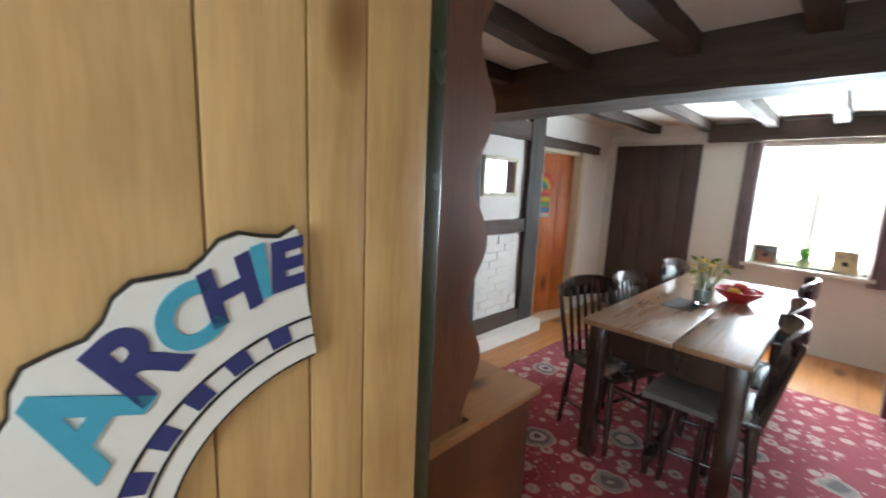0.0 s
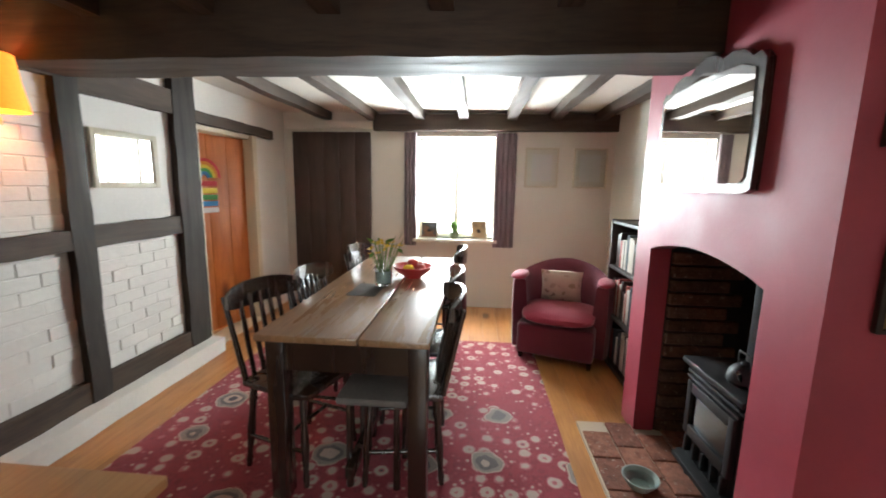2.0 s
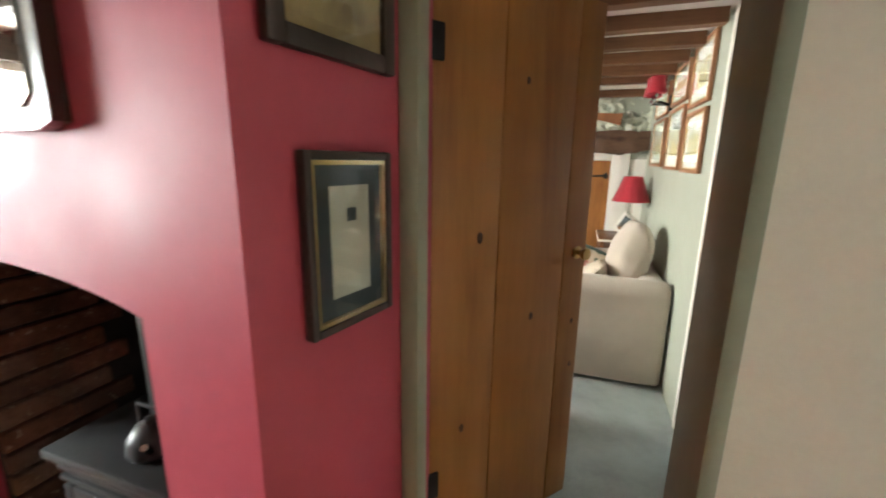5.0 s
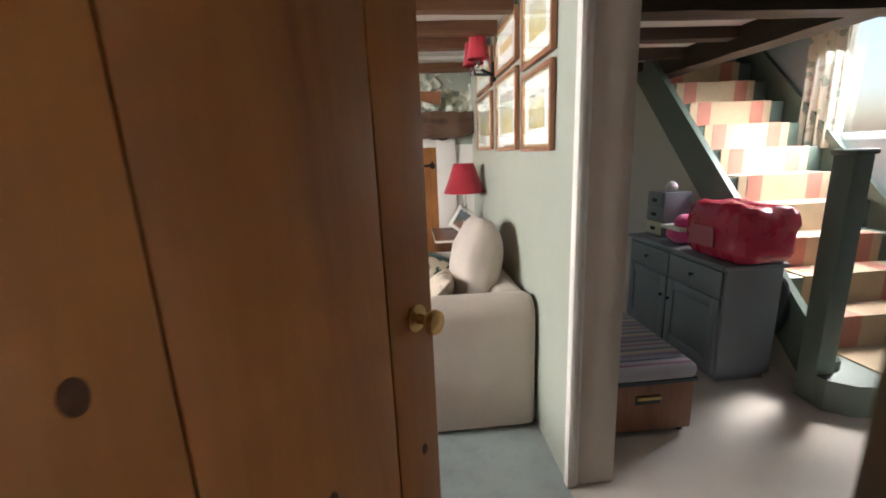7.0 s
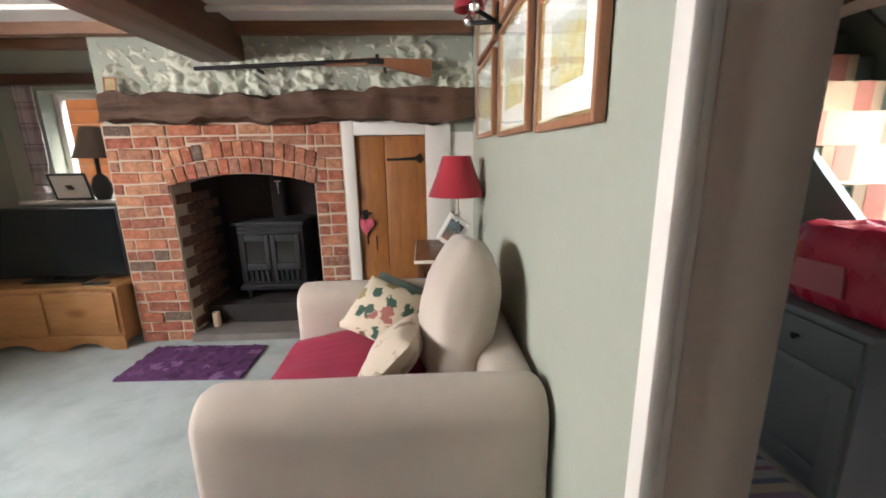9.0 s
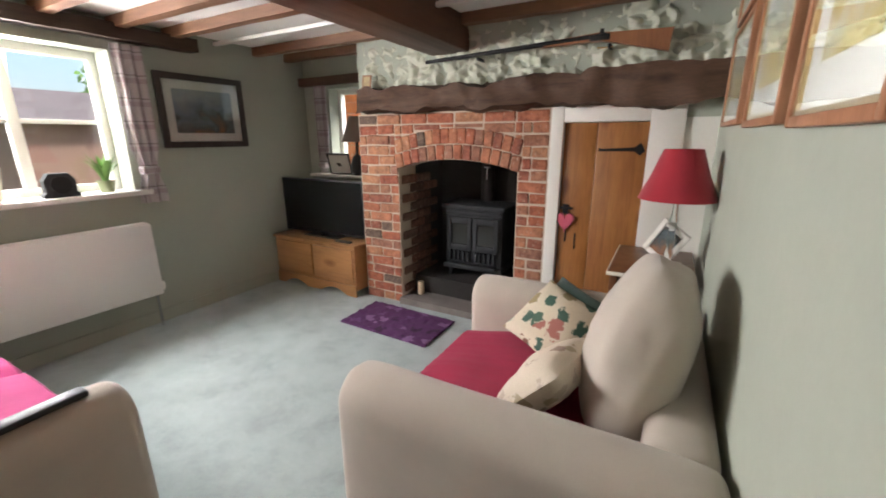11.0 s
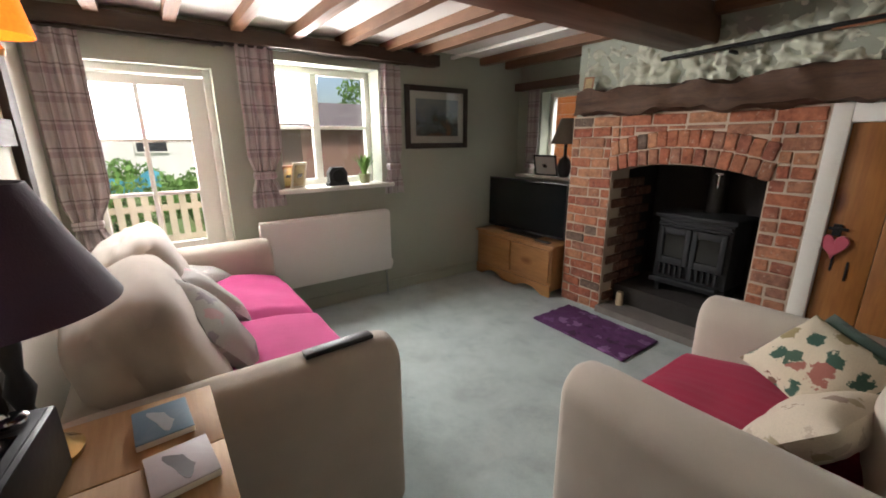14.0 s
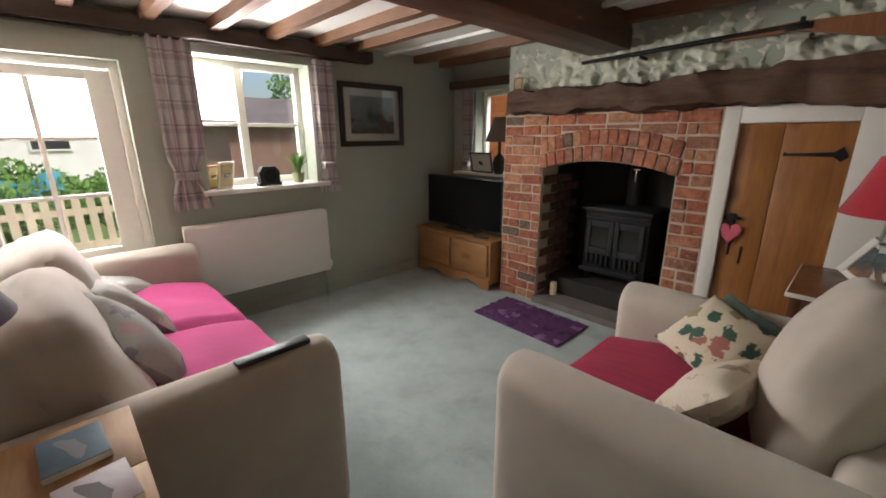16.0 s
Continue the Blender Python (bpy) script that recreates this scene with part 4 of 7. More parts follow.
# entry door with its painted name sign
d = board_door("door_entry", 0.86, 1.93, [(0.0, 0.13), (0.13, 0.23), (0.23, 0.37), (0.37, 0.6), (0.6, 0.86)], "pale varnished pine board door standing open", M["pale_pine"])
for z in (0.42, 1.55):
    part("ledge", box(0.06, 0.8, -0.04, -0.018, z - 0.06, z + 0.06, bevel=0.004), M["pale_pine"], d)
d.matrix_world = pose(1.385, 1.485, 0, 0, 0, 178)
struct("door_frame_entry", boxes((1.372, 1.458, 1.5, 1.545, 0, 2.0), (1.372, 1.458, 0.575, 0.62, 0, 2.0), (1.372, 1.458, 0.62, 1.5, 1.95, 2.0), bevel=0.006), M["dark_green_paint"], "dark green gloss door frame", "door frame")

# orange door to the passage beyond
d = board_door("door_beyond", 0.82, 1.85, [(0.0, 0.2), (0.2, 0.41), (0.41, 0.62), (0.62, 0.82)], "orange varnished board door standing ajar", M["orange_door"])
d.matrix_world = pose(5.24, 3.24, 0, 0, 0, 163)
struct("door_frame_beyond", boxes((5.24, 5.32, 3.13, 3.32, 0, 1.86), (4.42, 4.46, 3.13, 3.32, 0, 1.86), (4.46, 5.24, 3.16, 3.32, 1.82, 1.86), bevel=0.005), M["cream_paint"], "cream painted door frame", "door frame")
struct("threshold", box(4.46, 5.24, 3.1, 3.3, -0.004, 0.015, bevel=0.004), M["cream_paint"], "pale wooden threshold strip", "threshold")
# dark plank door in the far corner
d = tagged(new("door_corner"), "dark stained plank door, closed", "door", kind="structure")
d.location = (5.93, 2.58, 0)
for i in range(5):
    part("plank", box(5.9, 5.945, 2.13 + i * 0.18, 2.307 + i * 0.18, 0.02, 1.98, bevel=0.004), M["corner_wood"], d)
struct("wall_panel_strip", box(5.9, 5.945, 2.1, 3.1, 2.02, 2.1, bevel=0.004), M["cream_wall"], "cream painted board above the corner door", "trim")

# ---- sitting room ----
def sofa_arm(length, depth_h, thick=0.2, seed=0):
    """An upholstered arm along +x with a rounded top that swells to the front."""
    n, prof = 10, []
    bm = bmesh.new()
    rings = []
    for i in range(n + 1):
        x = length * i / n
        end = min(i, n - i) / n
        ease = 1.0 - 0.06 * max(0, 1 - end * 10) ** 2
        ring = []
        for k in range(20):
            a = math.pi * k / 19
            yy = -math.cos(a) * thick / 2 * ease
            zz = depth_h - thick / 2 + math.sin(a) * thick / 2 * ease + 0.004 * noise.noise(Vector((x * 4, k * 0.3, seed)))
            ring.append(bm.verts.new((x, yy, zz)))
        ring.append(bm.verts.new((x, thick / 2 * ease, 0.025)))
        ring.append(bm.verts.new((x, -thick / 2 * ease, 0.025)))
        rings.append(ring)
    m = len(rings[0])
    for a, b in zip(rings, rings[1:]):
        for k in range(m):
            bm.faces.new((a[k], b[k], b[(k + 1) % m], a[(k + 1) % m]))
    bm.faces.new(rings[0])
    bm.faces.new(list(reversed(rings[-1])))
    bmesh.ops.recalc_face_normals(bm, faces=bm.faces)
    rim = [e for e in bm.edges if abs(e.verts[0].co.x - e.verts[1].co.x) < 1e-6 and (e.verts[0].co.x < 1e-6 or e.verts[0].co.x > length - 1e-6)]
    bmesh.ops.bevel(bm, geom=rim, offset=0.035, segments=4, profile=0.5, affect="EDGES")
    return bm


def throw(length, depth, folds, seed, rib=0.012):
    """A quilted throw over a seat, in channels, hanging over the front edge."""
    bm = bmesh.new()
    nx, ny = max(8, int(length / 0.02)), 26
    rows = []
    for i in range(nx + 1):
        u = i / nx * length
        row = []
        for j in range(ny + 1):
            v = j / ny * (depth + 0.16)
            y, z = (v, 0.0) if v < depth else (depth + 0.02 * min(1, (v - depth) / 0.03), -(v - depth))
            z += 0.05 * math.sin(min(1, v / depth) * math.pi) + rib * abs(math.sin(u * folds)) + 0.012 * noise.noise(Vector((u * 5, v * 5, seed)))
            z -= 0.035 * max(0, abs(2 * u / length - 1) - 0.85) * 6
            row.append(bm.verts.new((u, y, z)))
        rows.append(row)
    for a, b in zip(rows, rows[1:]):
        for j in range(ny):
            bm.faces.new((a[j], b[j], b[j + 1], a[j + 1]))
    r = bmesh.ops.extrude_face_region(bm, geom=list(bm.faces))
    bmesh.ops.translate(bm, vec=(0, 0, 0.012), verts=[g for g in r["geom"] if isinstance(g, bmesh.types.BMVert)])
    return bm


def sofa(name, width, depth, seats, label):
    """Faces +y, its back at y = 0, its middle at x = 0."""
    s = thing(name, (0, 0, 0), label, "sofa")
    w, t = width / 2, 0.2
    part("base", box(-w + t, w - t, 0.05, depth - 0.06, 0.06, 0.3, bevel=0.02), M["sofa"], s)
    part("back", box(-w + 0.17, w - 0.17, 0.0, 0.16, 0.06, 0.645, bevel=0.05, seg=4), M["sofa"], s)
    for sx in (-1, 1):
        part("arm", strewn(sofa_arm(depth, 0.67, t, sx), Matrix.Translation((sx * (w - t / 2), 0, 0)) @ Matrix.Rotation(math.pi / 2, 4, "Z")), M["sofa"], s)
    for sx in (-1, 1):
        for y in (0.08, depth - 0.08):
            part("foot", rods((sx * (w - 0.08), y, 0.0), (sx * (w - 0.08), y, 0.06), 0.022, 0.028), M["dark_wood"], s, "dark wooden foot")
    sw = (2 * w - 2 * t) / seats
    for i in range(seats):
        x0 = -w + t + i * sw
        part("seat_cushion", box(x0 + 0.004, x0 + sw - 0.004, 0.18, depth - 0.03, 0.29, 0.43, bevel=0.045, seg=4), M["sofa"], s)
        q = part("throw", strewn(throw(sw - 0.012, depth - 0.24, 95, i + 3, 0.002 if seats > 1 else 0.006), Matrix.Translation((x0 + 0.006, 0.23, 0.425))), M["magenta"] if seats > 1 else M["crimson"], s, "quilted magenta throw over the seat")
        if seats > 1:
            bc = strewn(plump(sw * 1.04, 0.5, 0.34, i + 4, 6.0, 40, 5.0), Matrix.Translation((x0 + sw / 2, 0.215, 0.625)) @ Matrix.Rotation(radians(110 + 2 * i), 4, "X"))
        else:
            bc = strewn(plump(0.53, 0.55, 0.28, 9, 2.7), Matrix.Translation((x0 + sw / 2 + 0.0, 0.2, 0.69)) @ Matrix.Rotation(radians(102), 4, "X"))
        part("back_cushion", bc, M["sofa"], s)
    return s


def scatter(name, w, h, t, m, mat, label, seed, back=None):
    bm = strewn(pillow(w, h, t, 16, seed), m)
    return solo(name, bm, mat, label, "cushion", at=tuple(m.translation))


# the large sofa under the cream wall, seats towards the fireplace
s = sofa("large_sofa", 1.95, 0.9, 2, "oatmeal fabric two-seat sofa with magenta throws")
s.matrix_world = pose(3.78, -0.95, 0, 0, 0, 180)
scatter("scatter_cushion", 0.4, 0.36, 0.12, Matrix.Translation((4.57, -1.37, 0.515)) @ Euler((radians(16), radians(-4), radians(24))).to_matrix().to_4x4(), M["cushion_grey"], "grey patterned cushion lying by the sofa arm", 5)
scatter("scatter_cushion", 0.4, 0.38, 0.14, Matrix.Translation((3.95, -1.38, 0.58)) @ Euler((radians(48), radians(4), radians(10))).to_matrix().to_4x4(), M["cushion_grey"], "grey and pink patterned cushion on the magenta seat", 6)
scatter("scatter_cushion", 0.35, 0.35, 0.13, Matrix.Translation((3.38, -1.37, 0.62)) @ Euler((radians(60), radians(8), radians(-8))).to_matrix().to_4x4() @ Matrix.Rotation(radians(36), 4, "Z"), M["cushion_grey"], "pale grey printed cushion leaning on the back cushion", 7)

# the small sofa under the pictures
s = sofa("snuggler_sofa", 1.1, 0.93, 1, "oatmeal fabric snuggler sofa with crimson throw")
s.matrix_world = pose(1.462, -2.675, 0, 0, 0, -90)
n = Vector((0.06, 0.6, 0.8)).normalized()
ax = Vector((-0.97, -0.2, 0.22))
ax = (ax - n * ax.dot(n)).normalized()
facing = Matrix((ax, n.cross(ax), n)).transposed().to_4x4() @ Matrix.Rotation(radians(45), 4, "Z")
floral = scatter("floral_cushion", 0.3, 0.3, 0.12, Matrix.Translation((1.975, -2.94, 0.585)) @ facing, M["cushion_floral"], "cream floral cushion with dark green back", 8)
part("back_panel", strewn(pillow(0.31, 0.31, 0.11, 16, 11), Matrix.Translation((1.935, -2.985, 0.585)) @ facing), M["cushion_green"], floral, "dark green cloth back")
scatter("leaf_cushion", 0.36, 0.28, 0.14, Matrix.Translation((1.9, -2.55, 0.58)) @ Euler((radians(48), radians(-4), radians(80))).to_matrix().to_4x4(), M["cushion_leaf"], "cream leaf-print cushion on the snuggler seat", 9)

# brick fireplace
fp = thing("brick_fireplace", (3.04, -3.97, 0), "old red brick fireplace with arched opening", "fireplace")
bm = arched_slab(2.3, 3.79, 0, 1.475, 2.5, 3.43, 1.09, 1.155, -4.2, 0.233)
bx(bm, 3.64, 3.782, -4.4, -4.2, 0, 1.475)
part("mortar_bed", bm, M["mortar"], fp, "pale lime mortar between the bricks")
bm = bmesh.new()
bx(bm, -0.105, 0.105, -0.02, 0.02, -0.033, 0.033, bevel=0.009, seg=2)
brick_long = bpy.data.meshes.new("brick_long")
bm.to_mesh(brick_long)
bm.free()
brick_long.materials.append(M["brick"])
bm = bmesh.new()
bx(bm, -0.05, 0.05, -0.02, 0.02, -0.032, 0.032, bevel=0.009, seg=2)
brick_head = bpy.data.meshes.new("brick_head")
bm.to_mesh(brick_head)
bm.free()
brick_head.materials.append(M["brick"])

# dark copy of the long brick: soot, and cheek shade put into its colour
brick_sooty_shaded = brick_long.copy()
brick_sooty_shaded.materials.clear()
brick_sooty_shaded.materials.append(M["dark_brick"])


def lay(mesh, parent, place, ry=0.0, rz=0.0, sx=1.0, sz=1.0):
    o = new("brick", mesh)
    o.parent = parent
    o.matrix_local = Matrix.Translation(Vector(place) - foot_of(parent)) @ Euler((0, radians(ry), radians(rz))).to_matrix().to_4x4() @ Matrix.Diagonal((sx, 1, sz, 1))
    return o


rng = random.Random(4)


def arch_z(x):
    i = (x - 2.5) / 0.93
    return 1.09 + 0.065 * math.sin(math.pi * min(1, max(0, i))) ** 0.8


for c in range(20):
    z = 0.036 + c * 0.0735
    x = 2.305 - (0.0 if c % 2 else 0.105)
    while x < 3.79:
        head = rng.random() < 0.3
        ln = 0.108 if head else 0.218
        a, b = max(x, 2.306), min(x + ln, 3.786)
        x += ln
        if z < 1.09:
            spans = ((a, min(b, 2.498)), (max(a, 3.432), b))
        elif z < 1.37:
            spans = ((a, min(b, 2.474)), (max(a, 2.478), min(b, 3.452)), (max(a, 3.456), b))
        else:
            spans = ((a, b),)
        for lo, hi in spans:
            if hi - lo < 0.024:
                continue
            mid = (lo + hi) / 2
            mesh, full = (brick_head, 0.108) if hi - lo < 0.14 else (brick_long, 0.218)
            crown = arch_z(mid) + 0.212 - 0.016 * (abs(mid - 2.965) / 0.465) ** 2
            if z > 1.02 and 2.476 < mid < 3.454 and z - 0.034 < crown:
                top = z + 0.031
                if top > crown + 0.022:
                    lay(mesh, fp, (mid, -3.982, (crown + 0.006 + top) / 2), 0, 0, (hi - lo) / full, (top - crown - 0.006) / 0.062)
                continue
            lay(mesh, fp, (mid, -3.98 + rng.uniform(-0.004, 0.004), z + rng.uniform(-0.003, 0.003)), rng.uniform(-2.8, 2.8), rng.uniform(-2.0, 2.0), (hi - lo) / full * rng.uniform(0.965, 1.015), rng.uniform(0.93, 1.05))
for ring in range(2):
    n = 14 if ring == 0 else 15
    for i in range(n):
        u = (i + 0.5) / n
        x = 2.478 + u * 0.975
        tilt = (0.5 - u) * 24
        z = arch_z(2.5 + u * 0.93) + 0.052 + ring * 0.108 - 0.016 * (abs(u - 0.5) * 2) ** 2
        lay(brick_head, fp, (x, -3.975 + rng.uniform(-0.003, 0.003), z), 90 - tilt + rng.uniform(-3, 3), 0, rng.uniform(0.96, 1.04))
for c in range(14):
    z = 0.036 + c * 0.0735
    for j in range(2 if c % 2 else 3):
        y = -4.1 - j * 0.215 + (0.0 if c % 2 else 0.1)
        if -4.32 < y < -4.0 or j == 2:
            lay(brick_sooty_shaded, fp, (3.435, max(y, -4.52), z), 0, 90, 0.95)
for c in range(19):
    z = 0.036 + c * 0.0735
    lay(brick_long, fp, (3.778, -4.1 - (0.04 if c % 2 else 0), z), 0, 90)
    lay(brick_head, fp, (3.778, -4.27 - (0.04 if c % 2 else 0), z), 0, 90)
struct("lining_wall", box(3.44, 3.58, -4.66, -4.2, 0, 1.1), M["soot_shade"], "brick-lined inglenook cheek", "fireplace lining")
struct("hearth_stone", rough_bar(2.5, 3.44, -4.66, -3.93, 0.0, 0.05, 0.006, 0.07, "z"), M["stone"], "worn grey stone hearth slab", "hearth")
lin = rough_bar(1.455, 3.7, -4.0, -3.84, 1.478, 1.635, 0.05, 0.025, "x", 9.0, 4.6)
solo("oak_lintel", lin, M["lintel"], "rough-hewn brown oak beam over the fireplace", "beam", (2.6, -3.92, 1.475))
# painted rubble above the lintel
bm = bmesh.new()
nx, nz = 240, 50
g = []
for i in range(nx + 1):
    col = []
    for j in range(nz + 1):
        x, z = 1.452 + (3.72 - 1.452) * i / nx, 1.62 + 0.41 * j / nz
        p = Vector((x * 7.5, z * 10, 0.0))
        d1 = noise.voronoi(p, distance_metric="DISTANCE")[0]
        ridge = min(0.4, d1[1] - d1[0])
        crumple = abs(noise.noise(Vector((x * 11, z * 13, 2)))) + 0.5 * abs(noise.noise(Vector((x * 24 + 3, z * 27, 5)))) + 0.22 * abs(noise.noise(Vector((x * 55, z * 55, 8))))
        y = -3.95 + 0.07 * ridge - 0.05 * crumple + 0.022 * noise.noise(Vector((x * 17, z * 19, 4))) + 0.02 * noise.noise(Vector((x * 3, z * 4, 1))) - 0.04 * j / nz
        col.append(bm.verts.new((x, y, z)))
    g.append(col)
for a, b in zip(g, g[1:]):
    for j in range(nz):
        bm.faces.new((a[j], b[j], b[j + 1], a[j + 1]))
r = bmesh.ops.extrude_edge_only(bm, edges=[e for e in bm.edges if e.is_boundary])
for v in [q for q in r["geom"] if isinstance(q, bmesh.types.BMVert)]:
    v.co.y = -4.02
struct("rubble_wall", bm, M["rubble"], "pale green painted rubble stone above the lintel", "wall", 60)
card = thing("lintel_card", (3.64, -3.9, 1.635), "small pink framed card leaning on the lintel end", "photo frame")
mm = Matrix.Translation((3.64, -3.895, 1.632)) @ Euler((radians(12), 0, radians(14))).to_matrix().to_4x4()
part("frame", strewn(boxes((-0.035, -0.025, -0.005, 0.005, 0, 0.11), (0.025, 0.035, -0.005, 0.005, 0, 0.11), (-0.025, 0.025, -0.005, 0.005, 0, 0.01), (-0.025, 0.025, -0.005, 0.005, 0.1, 0.11), bevel=0.002), mm), M["picture_oak"], card)
part("picture", strewn(box(-0.025, 0.025, -0.003, 0.003, 0.01, 0.1), mm), M["print_straw"], card)
# cupboard beside the fireplace
struct("cupboard_frame", boxes((2.225, 2.3, -4.04, -3.955, 0, 1.475), (1.6, 1.765, -4.04, -3.955, 0, 1.475), (1.765, 2.225, -4.04, -3.955, 1.385, 1.475), bevel=0.005), M["white_paint"], "white painted cupboard door frame", "door frame")
d = tagged(new("door_cupboard"), "varnished pine board cupboard door, closed", "door", kind="structure")
d.location = (2.0, -3.99, 0.04)
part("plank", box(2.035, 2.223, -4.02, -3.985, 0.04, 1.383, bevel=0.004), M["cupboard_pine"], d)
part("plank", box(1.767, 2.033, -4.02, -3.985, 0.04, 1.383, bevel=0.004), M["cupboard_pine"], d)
part("strap_hinge", prism([(1.775, 1.225), (1.8, 1.27), (1.83, 1.245), (2.0, 1.235), (2.02, 1.24), (2.02, 1.22), (2.0, 1.222), (1.83, 1.222), (1.8, 1.2)], 0.006, "y", -3.985), M["iron"], d, "black iron strap hinge")
part("latch", boxes((2.165, 2.2, -3.985, -3.975, 0.84, 0.9), (2.14, 2.215, -3.975, -3.965, 0.87, 0.885), bevel=0.002), M["iron"], d, "black iron latch")
for x, z0, z1 in ((2.175, 0.66, 0.76), (2.115, 0.62, 0.72)):
    part("bolt_mark", box(x - 0.005, x + 0.005, -3.986, -3.98, z0, z1, bevel=0.002), M["iron"], d)
heart = [(2.18 + 0.055 * 0.0625 * 16 * math.sin(t) ** 3, 0.795 + 0.0042 * (13 * math.cos(t) - 5 * math.cos(2 * t) - 2 * math.cos(3 * t) - math.cos(4 * t))) for t in [2 * math.pi * i / 28 for i in range(28)]]
bm = prism(heart, 0.022, "y", -3.985)
bmesh.ops.bevel(bm, geom=[e for e in bm.edges if abs(e.verts[0].co.y - e.verts[1].co.y) < 1e-6], offset=0.006, segments=2, profile=0.5, affect="EDGES")
solo("heart_ornament", bm, M["heart_felt"], "pink felt heart hanging from the latch", "ornament", (2.18, -3.97, 0.74))

# wood stove in the inglenook
def stove(name, x0, x1, y0, y1, z0, z1, mat, label, doors=2):
    s = thing(name, ((x0 + x1) / 2, (y0 + y1) / 2, z0), label, "stove")
    part("body", box(x0, x1, y0, y1 - 0.02, z0 + 0.1, z1 - 0.03, bevel=0.008), mat, s)
    part("top_plate", box(x0 - 0.025, x1 + 0.025, y0 - 0.01, y1 + 0.02, z1 - 0.03, z1, bevel=0.01), mat, s)
    part("plinth", box(x0 - 0.012, x1 + 0.012, y0, y1 + 0.012, z0 + 0.07, z0 + 0.11, bevel=0.006), mat, s)
    for x in (x0 + 0.04, x1 - 0.04):
        for y in (y0 + 0.05, y1 - 0.04):
            part("leg", turn([(0.03, 0.075), (0.016, 0.03), (0.022, 0.008), (0.024, 0.0)][::-1], (x, y, z0), 12), mat, s)
    w = (x1 - x0 - 0.04) / doors
    for i in range(doors):
        a = x0 + 0.02 + i * w
        dz0, dz1 = z0 + 0.23, z1 - 0.1
        dr = part("stove_door", boxes((a + 0.005, a + 0.04, y1 - 0.02, y1 + 0.008, dz0, dz1), (a + w - 0.04, a + w - 0.005, y1 - 0.02, y1 + 0.008, dz0, dz1), (a + 0.04, a + w - 0.04, y1 - 0.02, y1 + 0.008, dz1 - 0.05, dz1), (a + 0.04, a + w - 0.04, y1 - 0.02, y1 + 0.008, dz0, dz0 + 0.05), bevel=0.004), mat, s)
        part("door_glass", box(a + 0.038, a + w - 0.038, y1 - 0.015, y1 - 0.008, dz0 + 0.045, dz1 - 0.045), M["soot_glass"], dr, "dark sooted stove glass")
        part("door_knob", turn([(0.012, 0), (0.006, 0.008), (0.006, 0.02), (0.013, 0.026), (0.0, 0.036)], seg=12), M["chrome"], dr).matrix_local = Matrix.Translation(Vector((a + (w - 0.02 if i else 0.02), y1 + 0.006, (dz0 + dz1) / 2)) - foot_of(dr)) @ Matrix.Rotation(-math.pi / 2, 4, "X")
        for k in range(5):
            part("grate_bar", box(a + 0.03 + k * (w - 0.06) / 4.2, a + 0.045 + k * (w - 0.06) / 4.2, y1 - 0.02, y1 + 0.01, z0 + 0.14, z0 + 0.22, bevel=0.003), mat, s)
    part("ash_lip", box(x0 + 0.03, x1 - 0.03, y1 - 0.01, y1 + 0.05, z0 + 0.1, z0 + 0.125, bevel=0.005), mat, s)
    for z in (0.09, 0.06):
        part("top_rail", box(x0 + 0.01, x1 - 0.01, y1 - 0.02, y1 + 0.005, z1 - z, z1 - z + 0.012, bevel=0.003), mat, s)
    return s


# near-black colour here imitates the deep shade inside the inglenook
struct("inner_hearth", rough_bar(2.38, 3.44, -4.66, -4.14, 0.04, 0.19, 0.008, 0.07, "z", 3.0), M["soot_shade"], "raised stone inner hearth, coloured dark for the firebox shade", "hearth")
s = stove("double_door_stove", 2.71, 3.2, -4.6, -4.27, 0.19, 0.79, M["stove_grey"], "dark grey cast-iron two-door wood stove on the hearth")
# flue coloured near black so it sinks into the shade above the stove
part("flue", rods((2.95, -4.56, 0.78), (2.95, -4.56, 1.4), 0.055), M["soot_shade"], s)
part("damper", boxes((2.9, 2.91, -4.435, -4.425, 0.98, 1.08), (2.88, 2.93, -4.437, -4.425, 1.07, 1.082), bevel=0.002), M["chrome"], s, "bright metal flue damper")
solo("pillar_candle", turn([(0.0, 0), (0.025, 0), (0.027, 0.01), (0.026, 0.1), (0.022, 0.107), (0.0, 0.102)], (3.33, -4.09, 0.05)), M["candle"], "cream pillar candle standing on the hearth", "candle", (3.33, -4.09, 0.05))
# purple rug
bm = bmesh.new()
nx, ny = 60, 30
g = [[bm.verts.new((2.88 + 0.74 * i / nx + 0.006 * noise.noise(Vector((i * 0.3, j * 0.3, 1))), -3.42 - 0.42 * j / ny - 0.03 * (i / nx - 0.5), 0.014 + 0.009 * noise.noise(Vector((i * 0.25, j * 0.3, 4))) + 0.006 * noise.noise(Vector((i * 0.9, j * 0.9, 4))))) for j in range(ny + 1)] for i in range(nx + 1)]
for a, b in zip(g, g[1:]):
    for j in range(ny):
        bm.faces.new((a[j], a[j + 1], b[j + 1], b[j]))
r = bmesh.ops.extrude_edge_only(bm, edges=[e for e in bm.edges if e.is_boundary])
for v in [q for q in r["geom"] if isinstance(q, bmesh.types.BMVert)]:
    v.co.z = 0.001
solo("hearth_rug", bm, M["purple_rug"], "crumpled deep purple shaggy hearth rug", "rug", (3.25, -3.63, 0), smooth=80)
